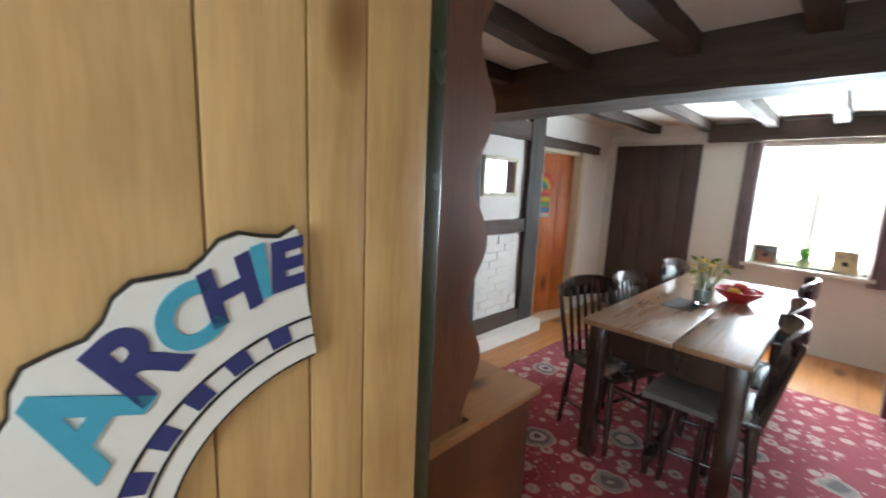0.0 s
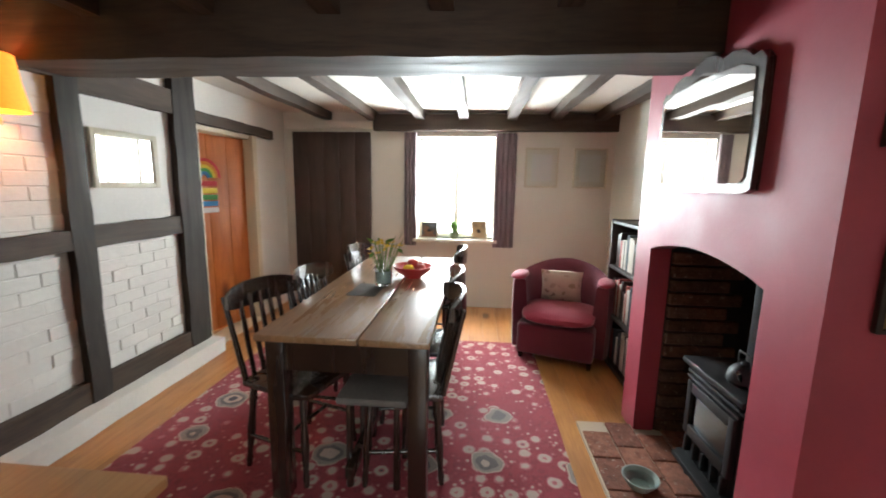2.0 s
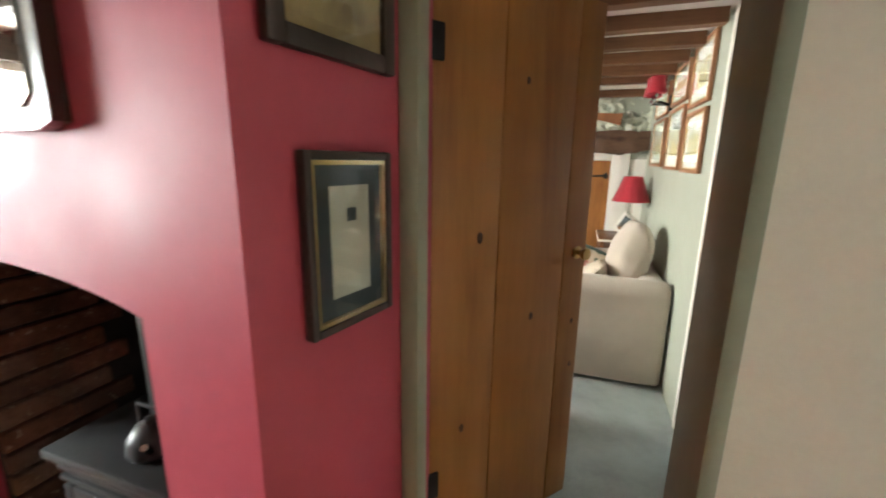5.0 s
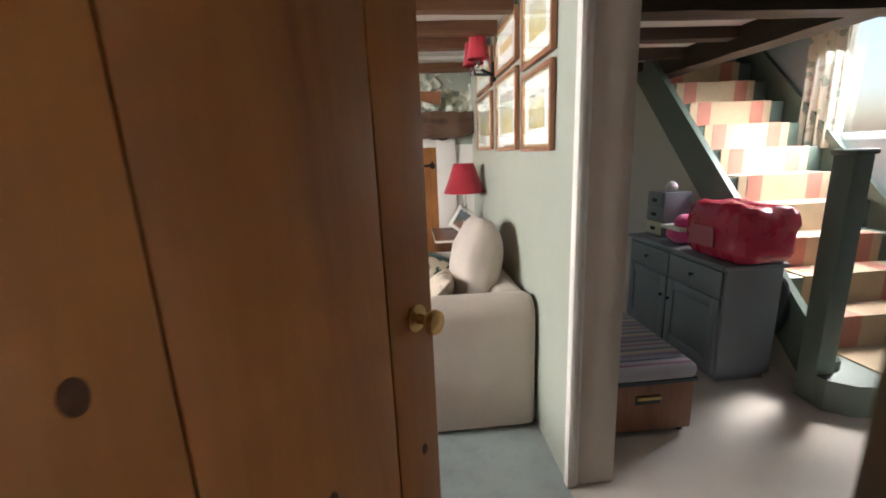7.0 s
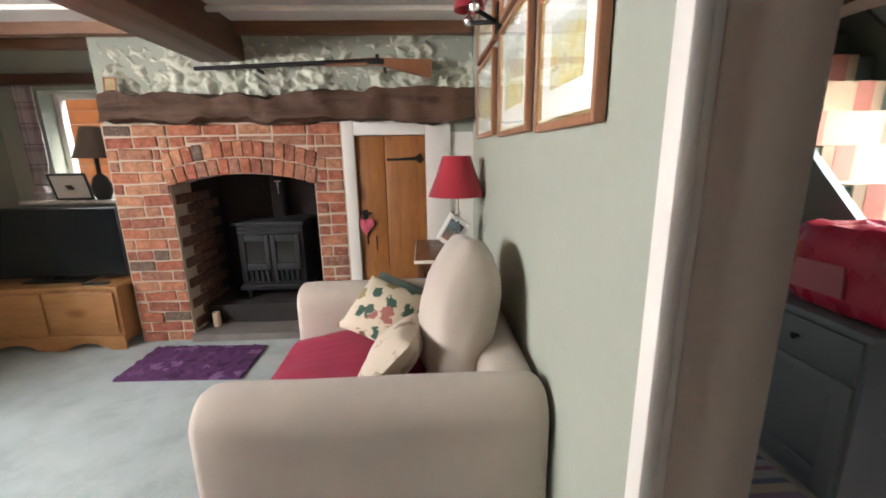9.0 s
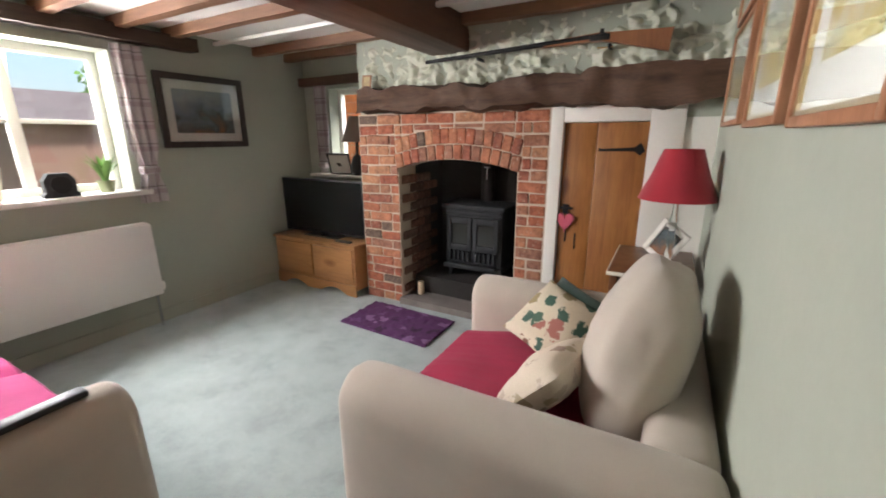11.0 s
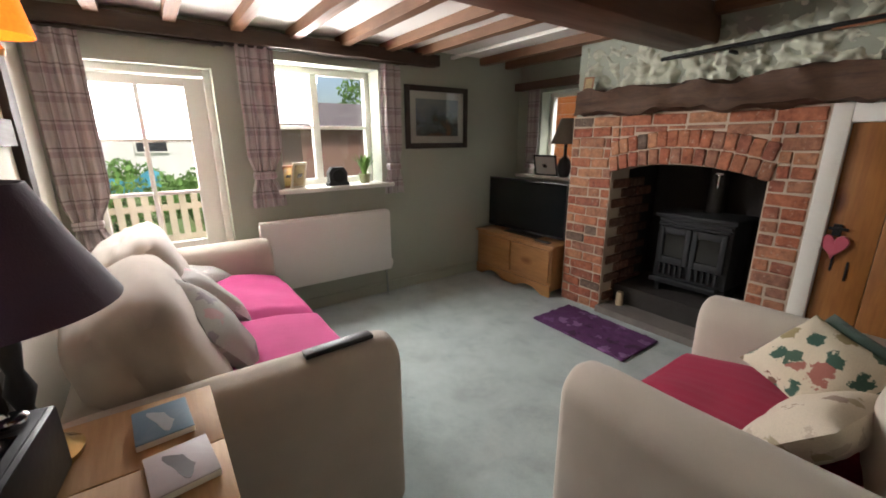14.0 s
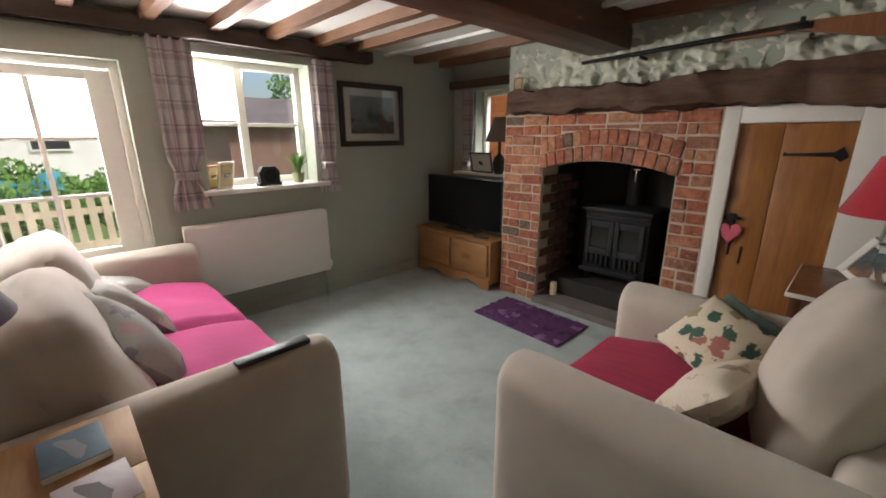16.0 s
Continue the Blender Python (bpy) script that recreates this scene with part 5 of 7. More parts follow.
# long gun on the rubble wall
gun = thing("long_gun", (2.3, -3.87, 1.78), "antique long gun with wooden stock on the wall", "gun")
part("barrel", rods((3.12, -3.875, 1.775), (2.02, -3.875, 1.815), 0.011, 0.015), M["iron"], gun, "dark steel barrel")
part("stock", prism([(2.35, 1.787), (2.05, 1.79), (1.98, 1.775), (1.72, 1.71), (1.71, 1.815), (1.98, 1.825), (2.05, 1.83), (2.35, 1.812)], 0.035, "y", -3.9), M["frame_wood"], gun, "red-brown wooden stock")
part("lock", boxes((2.0, 2.1, -3.866, -3.858, 1.79, 1.82), (2.03, 2.05, -3.866, -3.856, 1.82, 1.845), bevel=0.003), M["iron"], gun)
part("trigger_guard", boxes((1.98, 2.06, -3.89, -3.875, 1.755, 1.76), bevel=0.002), M["brass"], gun)
for x in (2.75, 2.0):
    part("bracket", box(x - 0.008, x + 0.008, -3.96, -3.865, 1.755, 1.772, bevel=0.002), M["iron"], gun)

# television and its pine stand
tv = thing("television", (4.32, -4.05, 0.452), "black flat-screen television standing on the pine unit", "television")
part("bezel", box(3.83, 4.78, -4.05, -4.01, 0.475, 0.957, bevel=0.006), M["black"], tv)
part("screen", box(3.843, 4.767, -4.011, -4.007, 0.495, 0.944), M["screen"], tv)
part("stand", boxes((4.1, 4.5, -4.14, -3.95, 0.452, 0.462), (4.28, 4.34, -4.06, -4.015, 0.462, 0.495), bevel=0.003), M["black"], tv)
cab = thing("tv_cabinet", (4.32, -4.1, 0), "low varnished pine unit with two drawers", "cabinet")
part("carcass", box(3.83, 4.775, -4.3, -3.865, 0.05, 0.43, bevel=0.004), M["pine_x"], cab)
part("top", box(3.81, 4.785, -4.31, -3.845, 0.43, 0.452, bevel=0.006), M["pine_x"], cab)
sk = [(3.83, 0.0), (3.83, 0.1)] + [(4.775, 0.1), (4.775, 0.0), (4.69, 0.0)]
for k in range(2):
    c0 = 4.54 - k * 0.46
    sk += [(c0 + 0.15 - 0.3 * i / 8, 0.05 * math.sin(math.pi * i / 8) + 0.004) for i in range(9)]
sk += [(3.91, 0.0)]
part("plinth", prism(sk, 0.018, "y", -3.87), M["pine_x"], cab)
for k in range(2):
    x0 = 3.85 + k * 0.46
    dr = part("drawer", box(x0, x0 + 0.445, -3.866, -3.846, 0.125, 0.41, bevel=0.006), M["pine_x"], cab)
    part("knob", turn([(0.012, 0), (0.01, 0.012), (0.027, 0.02), (0.025, 0.034), (0.0, 0.039)], seg=16), M["frame_wood"], dr, "turned wooden knob").matrix_local = Matrix.Translation(Vector((x0 + 0.22, -3.846, 0.29)) - foot_of(dr)) @ Matrix.Rotation(-math.pi / 2, 4, "X")
solo("remote_control", box(3.9, 4.06, -3.93, -3.885, 0.452, 0.468, bevel=0.004), M["black"], "black remote control on the pine unit", "remote", (3.98, -3.9, 0.452))

# radiator
rad = thing("radiator", (4.72, -2.3, 0.24), "white flat-panel radiator on brackets under the window", "radiator")
part("panel", box(4.665, 4.71, -2.81, -1.8, 0.25, 0.75, bevel=0.008), M["radiator"], rad)
for z in (0.755,):
    part("top_grille", box(4.672, 4.75, -2.8, -1.81, 0.75, 0.758, bevel=0.002), M["radiator"], rad)
part("rear_panel", box(4.72, 4.755, -2.8, -1.81, 0.26, 0.745, bevel=0.006), M["radiator"], rad)
for y in (-2.79, -1.82):
    part("pipe", rods((4.73, y, 0.0), (4.73, y, 0.28), 0.009), M["chrome"], rad)
part("valve", turn([(0.012, 0), (0.018, 0.02), (0.018, 0.05), (0.012, 0.06)], (4.73, -2.835, 0.26), 12), M["white_paint"], rad)
for y in (-2.6, -2.0):
    part("bracket", box(4.755, 4.8, y - 0.02, y + 0.02, 0.3, 0.7), M["radiator"], rad)


def picture(name, face, u0, u1, z0, z1, frame_w, frame_mat, mount_mat, art_mat, mount_w, label, axis, side, glazed=True, slip=None):
    """A framed picture on a wall: face is the wall plane, side the way it looks along the axis."""
    def put(a, b, c, d, e0, e1, bevel=0.0):
        lo, hi = sorted((face + side * e0, face + side * e1))
        return (lo, hi, a, b, c, d) if axis == "x" else (a, b, lo, hi, c, d)
    p = thing(name, (face, (u0 + u1) / 2, z0) if axis == "x" else ((u0 + u1) / 2, face, z0), label, "picture")
    f = frame_w
    part("frame", boxes(put(u0, u0 + f, z0, z1, 0.003, 0.026), put(u1 - f, u1, z0, z1, 0.003, 0.026), put(u0 + f, u1 - f, z0, z0 + f, 0.003, 0.026), put(u0 + f, u1 - f, z1 - f, z1, 0.003, 0.026), bevel=0.004), frame_mat, p)
    part("mount", box(*put(u0 + f, u1 - f, z0 + f, z1 - f, 0.005, 0.012)), mount_mat, p)
    q = f + mount_w
    if slip:
        part("slip", boxes(put(u0 + f, u1 - f, z0 + f, z0 + f + 0.008, 0.012, 0.02), put(u0 + f, u1 - f, z1 - f - 0.008, z1 - f, 0.012, 0.02), put(u0 + f, u0 + f + 0.008, z0 + f, z1 - f, 0.012, 0.02), put(u1 - f - 0.008, u1 - f, z0 + f, z1 - f, 0.012, 0.02)), slip, p)
    part("print", box(*put(u0 + q, u1 - q, z0 + q, z1 - q, 0.0125, 0.0135)), art_mat, p)
    if glazed:
        part("pane", box(*put(u0 + f, u1 - f, z0 + f, z1 - f, 0.0205, 0.0215)), M["clear"], p).visible_shadow = False
    return p


picture("coastal_picture", 4.8, -3.71, -3.05, 1.24, 1.755, 0.045, M["frame_dark"], M["mount_white"], M["print_sea"], 0.06, "dark framed coastal print with white mount", "x", -1)
for u0, u1, z0, z1 in ((-2.37, -1.97, 1.315, 1.645), (-2.37, -1.97, 1.67, 2.0), (-2.93, -2.47, 1.325, 1.72), (-2.93, -2.47, 1.745, 1.98), (-3.6, -3.08, 1.34, 1.7), (-3.6, -3.08, 1.725, 1.96)):
    picture("watercolour", 1.45, u0, u1, z0, z1, 0.019, M["picture_oak"], M["mount_white"], M["print_gold"], 0.075, "oak framed landscape watercolour with ivory mount", "x", 1, slip=M["gilt"])["group"] = "watercolours on the sage wall"


def lampshade(c, r0, r1, z0, z1, pleat=0.0, seg=48, wall=0.003):
    bm = bmesh.new()
    prof = [(r0, z0), (r0 * 0.5 + r1 * 0.5 - 0.004, (z0 + z1) / 2), (r1, z1), (r1 - wall, z1), (r0 * 0.5 + r1 * 0.5 - 0.004 - wall, (z0 + z1) / 2), (r0 - wall, z0)]
    rings = []
    for r, z in prof:
        rings.append([bm.verts.new((c[0] + r * (1 + (pleat if i % 2 else -pleat)) * math.cos(2 * math.pi * i / seg), c[1] + r * (1 + (pleat if i % 2 else -pleat)) * math.sin(2 * math.pi * i / seg), z)) for i in range(seg)])
    for a, b in zip(rings, rings[1:] + rings[:1]):
        for i in range(seg):
            bm.faces.new((a[i], a[(i + 1) % seg], b[(i + 1) % seg], b[i]))
    return bm


# red table lamp in the corner, on a small pine chest
tb = thing("corner_table", (1.72, -3.6, 0), "small brown wooden side table in the corner", "table")
part("top", box(1.48, 1.84, -3.9, -3.36, 0.68, 0.7, bevel=0.004), M["brown_wood"], tb)
# thin pale strips along two edges of the top
part("pale_edge", boxes((1.48, 1.843, -3.363, -3.356, 0.681, 0.699), (1.838, 1.844, -3.9, -3.363, 0.681, 0.699), bevel=0.001), M["paper"], tb, "pale strip along the table edge")
part("shelf", box(1.5, 1.82, -3.88, -3.38, 0.59, 0.605, bevel=0.004), M["brown_wood"], tb)
for x in (1.51, 1.81):
    for y in (-3.87, -3.39):
        part("leg", box(x - 0.018, x + 0.018, y - 0.018, y + 0.018, 0, 0.68, bevel=0.004), M["brown_wood"], tb)
lp = thing("red_table_lamp", (1.6, -3.48, 0.7), "glass table lamp with pleated crimson shade", "lamp")
part("base", turn([(0.0, 0), (0.05, 0), (0.05, 0.012), (0.016, 0.02), (0.014, 0.05), (0.022, 0.08), (0.013, 0.11), (0.021, 0.15), (0.013, 0.19), (0.018, 0.24), (0.011, 0.27), (0.011, 0.33)], (1.6, -3.48, 0.7), 20), M["clear"], lp, "clear turned glass stem")
part("shade", lampshade((1.6, -3.48), 0.156, 0.075, 1.035, 1.25, 0.012, 72), M["red_shade"], lp, "crimson pleated fabric shade")
part("carrier", boxes((1.53, 1.67, -3.482, -3.478, 1.05, 1.055)), M["chrome"], lp)
fr = thing("leaning_photo", (1.62, -3.6, 0.7), "white photo frame leaning beside the lamp", "photo frame")
mm = Matrix.Translation((1.66, -3.6, 0.735)) @ Euler((radians(-20), radians(-34), radians(-20))).to_matrix().to_4x4()
part("frame", strewn(boxes((-0.07, -0.045, -0.008, 0.008, 0.0, 0.22), (0.045, 0.07, -0.008, 0.008, 0.0, 0.22), (-0.045, 0.045, -0.008, 0.008, 0.0, 0.03), (-0.045, 0.045, -0.008, 0.008, 0.19, 0.22), bevel=0.003), mm), M["white_paint"], fr)
part("photo", strewn(box(-0.044, 0.044, -0.004, 0.004, 0.031, 0.189), mm), M["print_sea"], fr)
part("strut", strewn(box(-0.02, 0.02, -0.05, -0.006, 0.0, 0.012), mm), M["frame_dark"], fr)

# twin wall light above the pictures
def wall_light(name, x, y, z, out, shade_mat, label, twin=True, r=0.065):
    w = thing(name, (x, y, z), label, "wall light")
    ox, oy = out
    part("back_plate", box(min(x, x + ox * 0.02) - abs(oy) * 0.035, max(x, x + ox * 0.02) + abs(oy) * 0.035, min(y, y + oy * 0.02) - abs(ox) * 0.035, max(y, y + oy * 0.02) + abs(ox) * 0.035, z - 0.09, z + 0.02, bevel=0.006), M["iron"], w)
    for s in ((-1, 1) if twin else (0,)):
        px, py = x + ox * 0.12 + abs(oy) * s * 0.09, y + oy * 0.12 + abs(ox) * s * 0.09
        part("arm", rods((x + ox * 0.02, y + oy * 0.02, z - 0.05), (px, py, z - 0.03), 0.009), M["iron"], w)
        part("cup", turn([(0.0, -0.04), (0.02, -0.038), (0.024, -0.02), (0.012, -0.005), (0.012, 0.02)], (px, py, z), 16), M["chrome"] if twin else M["brass"], w)
        part("shade", lampshade((px, py), r, r * 0.72, z + 0.02, z + 0.02 + r * 2.0, 0.008, 56), shade_mat, w)
    return w


wall_light("twin_wall_light", 1.45, -3.03, 1.83, (1, 0), M["red_shade"], "dark metal twin wall light with crimson shades")

# side table, lamp, radio and books
tb = thing("pine_side_table", (2.62, -1.06, 0), "waxed pine side table with two-board top", "table")
part("top_board", box(2.4, 2.598, -1.285, -0.84, 0.68, 0.702, bevel=0.004), M["pine_y"], tb)
part("top_board", box(2.6, 2.84, -1.285, -0.84, 0.68, 0.702, bevel=0.004), M["pine_y"], tb)
part("apron", boxes((2.43, 2.81, -1.265, -1.245, 0.58, 0.68), (2.43, 2.81, -0.88, -0.86, 0.58, 0.68), (2.42, 2.44, -1.245, -0.88, 0.58, 0.68), (2.8, 2.82, -1.245, -0.88, 0.58, 0.68)), M["pine"], tb)
for x in (2.44, 2.8):
    for y in (-1.245, -0.88):
        part("leg", box(x - 0.022, x + 0.022, y - 0.022, y + 0.022, 0, 0.68, bevel=0.004), M["pine"], tb)
lp = thing("plum_table_lamp", (2.74, -0.98, 0.702), "brass-footed table lamp with dark metal stem and plum shade", "lamp")
part("foot", turn([(0.0, 0), (0.065, 0), (0.068, 0.012), (0.05, 0.02), (0.03, 0.05), (0.02, 0.065), (0.0, 0.065)], (2.74, -0.98, 0.702), 28), M["brass"], lp, "polished brass foot")
part("stem", turn([(0.014, 0.06), (0.022, 0.09), (0.012, 0.12), (0.024, 0.16), (0.013, 0.2), (0.02, 0.25), (0.01, 0.3), (0.01, 0.36)], (2.74, -0.98, 0.702), 16), M["stove_grey"], lp, "dark pewter turned stem")
part("shade", lampshade((2.72, -0.965), 0.2, 0.1, 1.03, 1.25), M["purple_shade"], lp, "plum fabric empire shade")
part("carrier", boxes((2.62, 2.82, -0.968, -0.962, 1.06, 1.066)), M["brass"], lp)
ra = thing("bedside_radio", (2.62, -0.9, 0.702), "dark wooden radio with silver controls", "radio")
mr = Matrix.Translation((2.56, -0.955, 0.702)) @ Matrix.Rotation(radians(-8), 4, "Z")
part("case", strewn(box(-0.14, 0.14, -0.06, 0.1, 0.004, 0.14, bevel=0.008), mr), M["black"], ra)
part("fascia", strewn(box(-0.128, 0.128, -0.05, 0.09, 0.1395, 0.1425, bevel=0.001), mr), M["stove_grey"], ra)
part("dial", strewn(box(-0.05, 0.05, -0.035, 0.035, 0.1425, 0.1437), mr), M["screen"], ra, "dark display window")
for i in range(5):
    part("button", strewn(box(-0.05 + i * 0.023, -0.035 + i * 0.023, 0.055, 0.066, 0.1425, 0.147, bevel=0.001), mr), M["chrome"], ra)
for x in (-0.09, 0.09):
    part("control_knob", strewn(turn([(0.026, 0), (0.026, 0.012), (0.02, 0.016), (0.0, 0.017)], seg=20), mr @ Matrix.Translation((x, -0.012, 0.1425))), M["chrome"], ra, "silver control knob")
M["cover_sky"] = scenery("sky_blue_cover", [(0.2, (0.22, 0.3, 0.36)), (0.5, (0.12, 0.22, 0.3)), (0.8, (0.16, 0.26, 0.33))], 3, 0.3)
M["cover_field"] = scenery("photo_cover", [(0.2, (0.45, 0.37, 0.37)), (0.5, (0.38, 0.32, 0.32)), (0.8, (0.5, 0.44, 0.44))], 3, 0.2)
for nm, cx, cy, wx, wy, rz, mat, lb in (("blue_booklet", 2.72, -1.18, 0.13, 0.105, 4, "cover_sky", "stack of coasters with a sky-blue picture"), ("photo_booklet", 2.545, -1.205, 0.125, 0.11, 6, "cover_field", "pale booklet with a dark photograph on its cover")):
    mm = Matrix.Translation((cx, cy, 0.702)) @ Matrix.Rotation(radians(rz), 4, "Z")
    bk = thing(nm, (cx, cy, 0.702), lb, "booklet")
    part("paper_block", strewn(box(-wx / 2, wx / 2, -wy / 2, wy / 2, 0.001, 0.014, bevel=0.002), mm), M["paper"], bk)
    part("cover", strewn(box(-wx / 2, wx / 2, -wy / 2, wy / 2, 0.0143, 0.017, bevel=0.001), mm), M[mat], bk)
    blob = [(0.33 * wx * math.cos(a) * (1 + 0.35 * math.sin(3 * a)), 0.2 * wy * math.sin(a) * (1 + 0.4 * math.cos(2 * a))) for a in [k * math.pi / 9 for k in range(18)]]
    part("cover_shape", strewn(prism(blob, 0.0006, "z", 0.017), mm @ Matrix.Rotation(radians(18), 4, "Z")), M["roof"] if nm == "photo_booklet" else M["pale_blue"], bk, "printed shape on the cover")
solo("remote_control", strewn(box(-0.115, 0.115, -0.022, 0.022, -0.009, 0.009, bevel=0.005), Matrix.Translation((2.89, -1.655, 0.678)) @ Euler((0, 0, radians(92))).to_matrix().to_4x4()), M["black"], "black remote control lying on the sofa arm", "remote", (2.89, -1.655, 0.67))
wall_light("lit_wall_light", 3.62, -0.8, 1.61, (0, -1), M["lit_shade"], "brass wall light with lit amber shade", False, 0.1)

# curtains
def curtain(name, x, y0, y1, z0, z1, mat, label, axis="y", folds=5, tie=None, amp=0.02):
    """A hanging curtain gathered in folds, drawn in at the tie height."""
    bm = bmesh.new()
    nu, nz = folds * 8, 30
    mid, half = (y0 + y1) / 2, (y1 - y0) / 2
    cols = []
    for i in range(nu + 1):
        u = 2 * i / nu - 1
        col = []
        for j in range(nz + 1):
            z = z1 + (z0 - z1) * j / nz
            k, shift = 1.0, 0.0
            if tie:
                d = abs(z - tie[0])
                k = 1 - 0.45 * math.exp(-(d / 0.1) ** 2)
                shift = tie[1] * math.exp(-(d / 0.16) ** 2)
            off = amp * math.sin(u * folds * math.pi + 0.6 * math.sin(z * 3)) + 0.006 * noise.noise(Vector((u * 3, z * 5, y0)))
            p = mid + shift + u * half * k
            col.append(bm.verts.new((x + off, p, z) if axis == "y" else (p, x + off, z)))
        cols.append(col)
    for a, b in zip(cols, cols[1:]):
        for j in range(nz):
            bm.faces.new((a[j], b[j], b[j + 1], a[j + 1]))
    r = bmesh.ops.extrude_face_region(bm, geom=list(bm.faces))
    bmesh.ops.translate(bm, vec=(0.003, 0, 0) if axis == "y" else (0, 0.003, 0), verts=[q for q in r["geom"] if isinstance(q, bmesh.types.BMVert)])
    c = thing(name, (x, mid, z0) if axis == "y" else (mid, x, z0), label, "curtain")
    part("cloth", bm, mat, c, smooth=80)
    if tie:
        t0 = mid + tie[1]
        part("tie_back", box(x - 0.035, x + 0.035, t0 - half * 0.62, t0 + half * 0.62, tie[0] - 0.025, tie[0] + 0.025, bevel=0.012) if axis == "y" else box(t0 - half * 0.62, t0 + half * 0.62, x - 0.035, x + 0.035, tie[0] - 0.025, tie[0] + 0.025, bevel=0.012), mat, c)
    return c


curtain("plaid_curtain", 4.755, -2.03, -1.8, 0.86, 1.9, M["plaid_x"], "mauve plaid curtain tied back at the window", folds=4, tie=(1.08, 0.02))
curtain("plaid_curtain", 4.755, -3.0, -2.82, 0.88, 1.88, M["plaid_x"], "mauve plaid curtain tied back at the window", folds=3, tie=(1.1, 0.0))
curtain("plaid_curtain", 4.755, -1.05, -0.82, 0.6, 1.88, M["plaid_x"], "long mauve plaid curtain beside the garden door", folds=4, tie=(0.85, 0.02))
curtain("plaid_curtain", -4.37, 4.5, 4.64, 0.98, 1.77, M["plaid_y"], "mauve plaid curtain at the small alcove window", "x", 3, (1.05, 0.02), 0.015)
for y0, y1, z in ((-3.05, -1.74, 1.9), (-1.74, -0.82, 1.89)):
    rodt = thing("curtain_pole", (4.755, (y0 + y1) / 2, z), "dark wooden curtain pole under the wall plate", "curtain pole")
    part("pole", rods((4.755, y0, z), (4.755, y1, z), 0.012), M["frame_dark"], rodt)
    for y in (y0 + 0.05, y1 - 0.05):
        part("bracket", box(4.755, 4.8, y - 0.01, y + 0.01, z - 0.01, z + 0.01), M["frame_dark"], rodt)

# on the window sill
cl = thing("mantel_clock", (4.8, -2.43, 0.972), "small dark slate mantel clock on the sill", "clock")
oc = [(-2.43 + sx * wx, 0.972 + zz) for sx, wx, zz in ((-1, 0.085, 0.0), (-1, 0.085, 0.02), (-1, 0.07, 0.03), (-1, 0.075, 0.1), (-1, 0.045, 0.14), (1, 0.045, 0.14), (1, 0.075, 0.1), (1, 0.07, 0.03), (1, 0.085, 0.02), (1, 0.085, 0.0))]
part("case", prism(oc, 0.06, "x", 4.77), M["stove"], cl)
part("dial", strewn(turn([(0.0, 0), (0.042, 0), (0.042, 0.006), (0.0, 0.007)], seg=24), Matrix.Translation((4.77, -2.43, 1.045)) @ Matrix.Rotation(-math.pi / 2, 4, "Y")), M["stove_grey"], cl)
part("bezel", strewn(turn([(0.043, 0), (0.05, 0.002), (0.05, 0.008), (0.043, 0.009)], seg=24), Matrix.Translation((4.769, -2.43, 1.045)) @ Matrix.Rotation(-math.pi / 2, 4, "Y")), M["iron"], cl)


def sill_photo(name, x, y, z, rz, w, h, label, mat, art):
    f = thing(name, (x, y, z), label, "photo frame")
    mm = Matrix.Translation((x, y, z)) @ Euler((radians(-13), 0, radians(rz))).to_matrix().to_4x4()
    part("frame", strewn(boxes((-w / 2, -w / 2 + 0.016, -0.006, 0.006, 0, h), (w / 2 - 0.016, w / 2, -0.006, 0.006, 0, h), (-w / 2 + 0.016, w / 2 - 0.016, -0.006, 0.006, 0, 0.016), (-w / 2 + 0.016, w / 2 - 0.016, -0.006, 0.006, h - 0.016, h), bevel=0.002), mm), mat, f)
    part("photo", strewn(box(-w / 2 + 0.014, w / 2 - 0.014, -0.003, 0.003, 0.014, h - 0.014), mm), art, f)
    part("strut", strewn(box(-0.02, 0.02, -0.07, -0.064, 0.0, h * 0.55), mm @ Matrix.Rotation(radians(-28), 4, "X") @ Matrix.Translation((0, 0.03, 0.0))), M["frame_dark"], f)
    return f


sill_photo("sill_photo", 4.83, -2.13, 0.972, 120, 0.14, 0.19, "pale wooden photo frame on the window sill", M["cream_paint"], M["print_straw"])
sill_photo("sill_photo", 4.86, -2.06, 0.972, 118, 0.12, 0.17, "pink-mounted photo frame on the window sill", M["frame_wood"], M["print_gold"])
sill_photo("ledge_photo", 4.36, -4.36, 0.972, 0, 0.27, 0.2, "silver photo frame standing on the alcove ledge", M["stove_grey"], M["mount_white"])


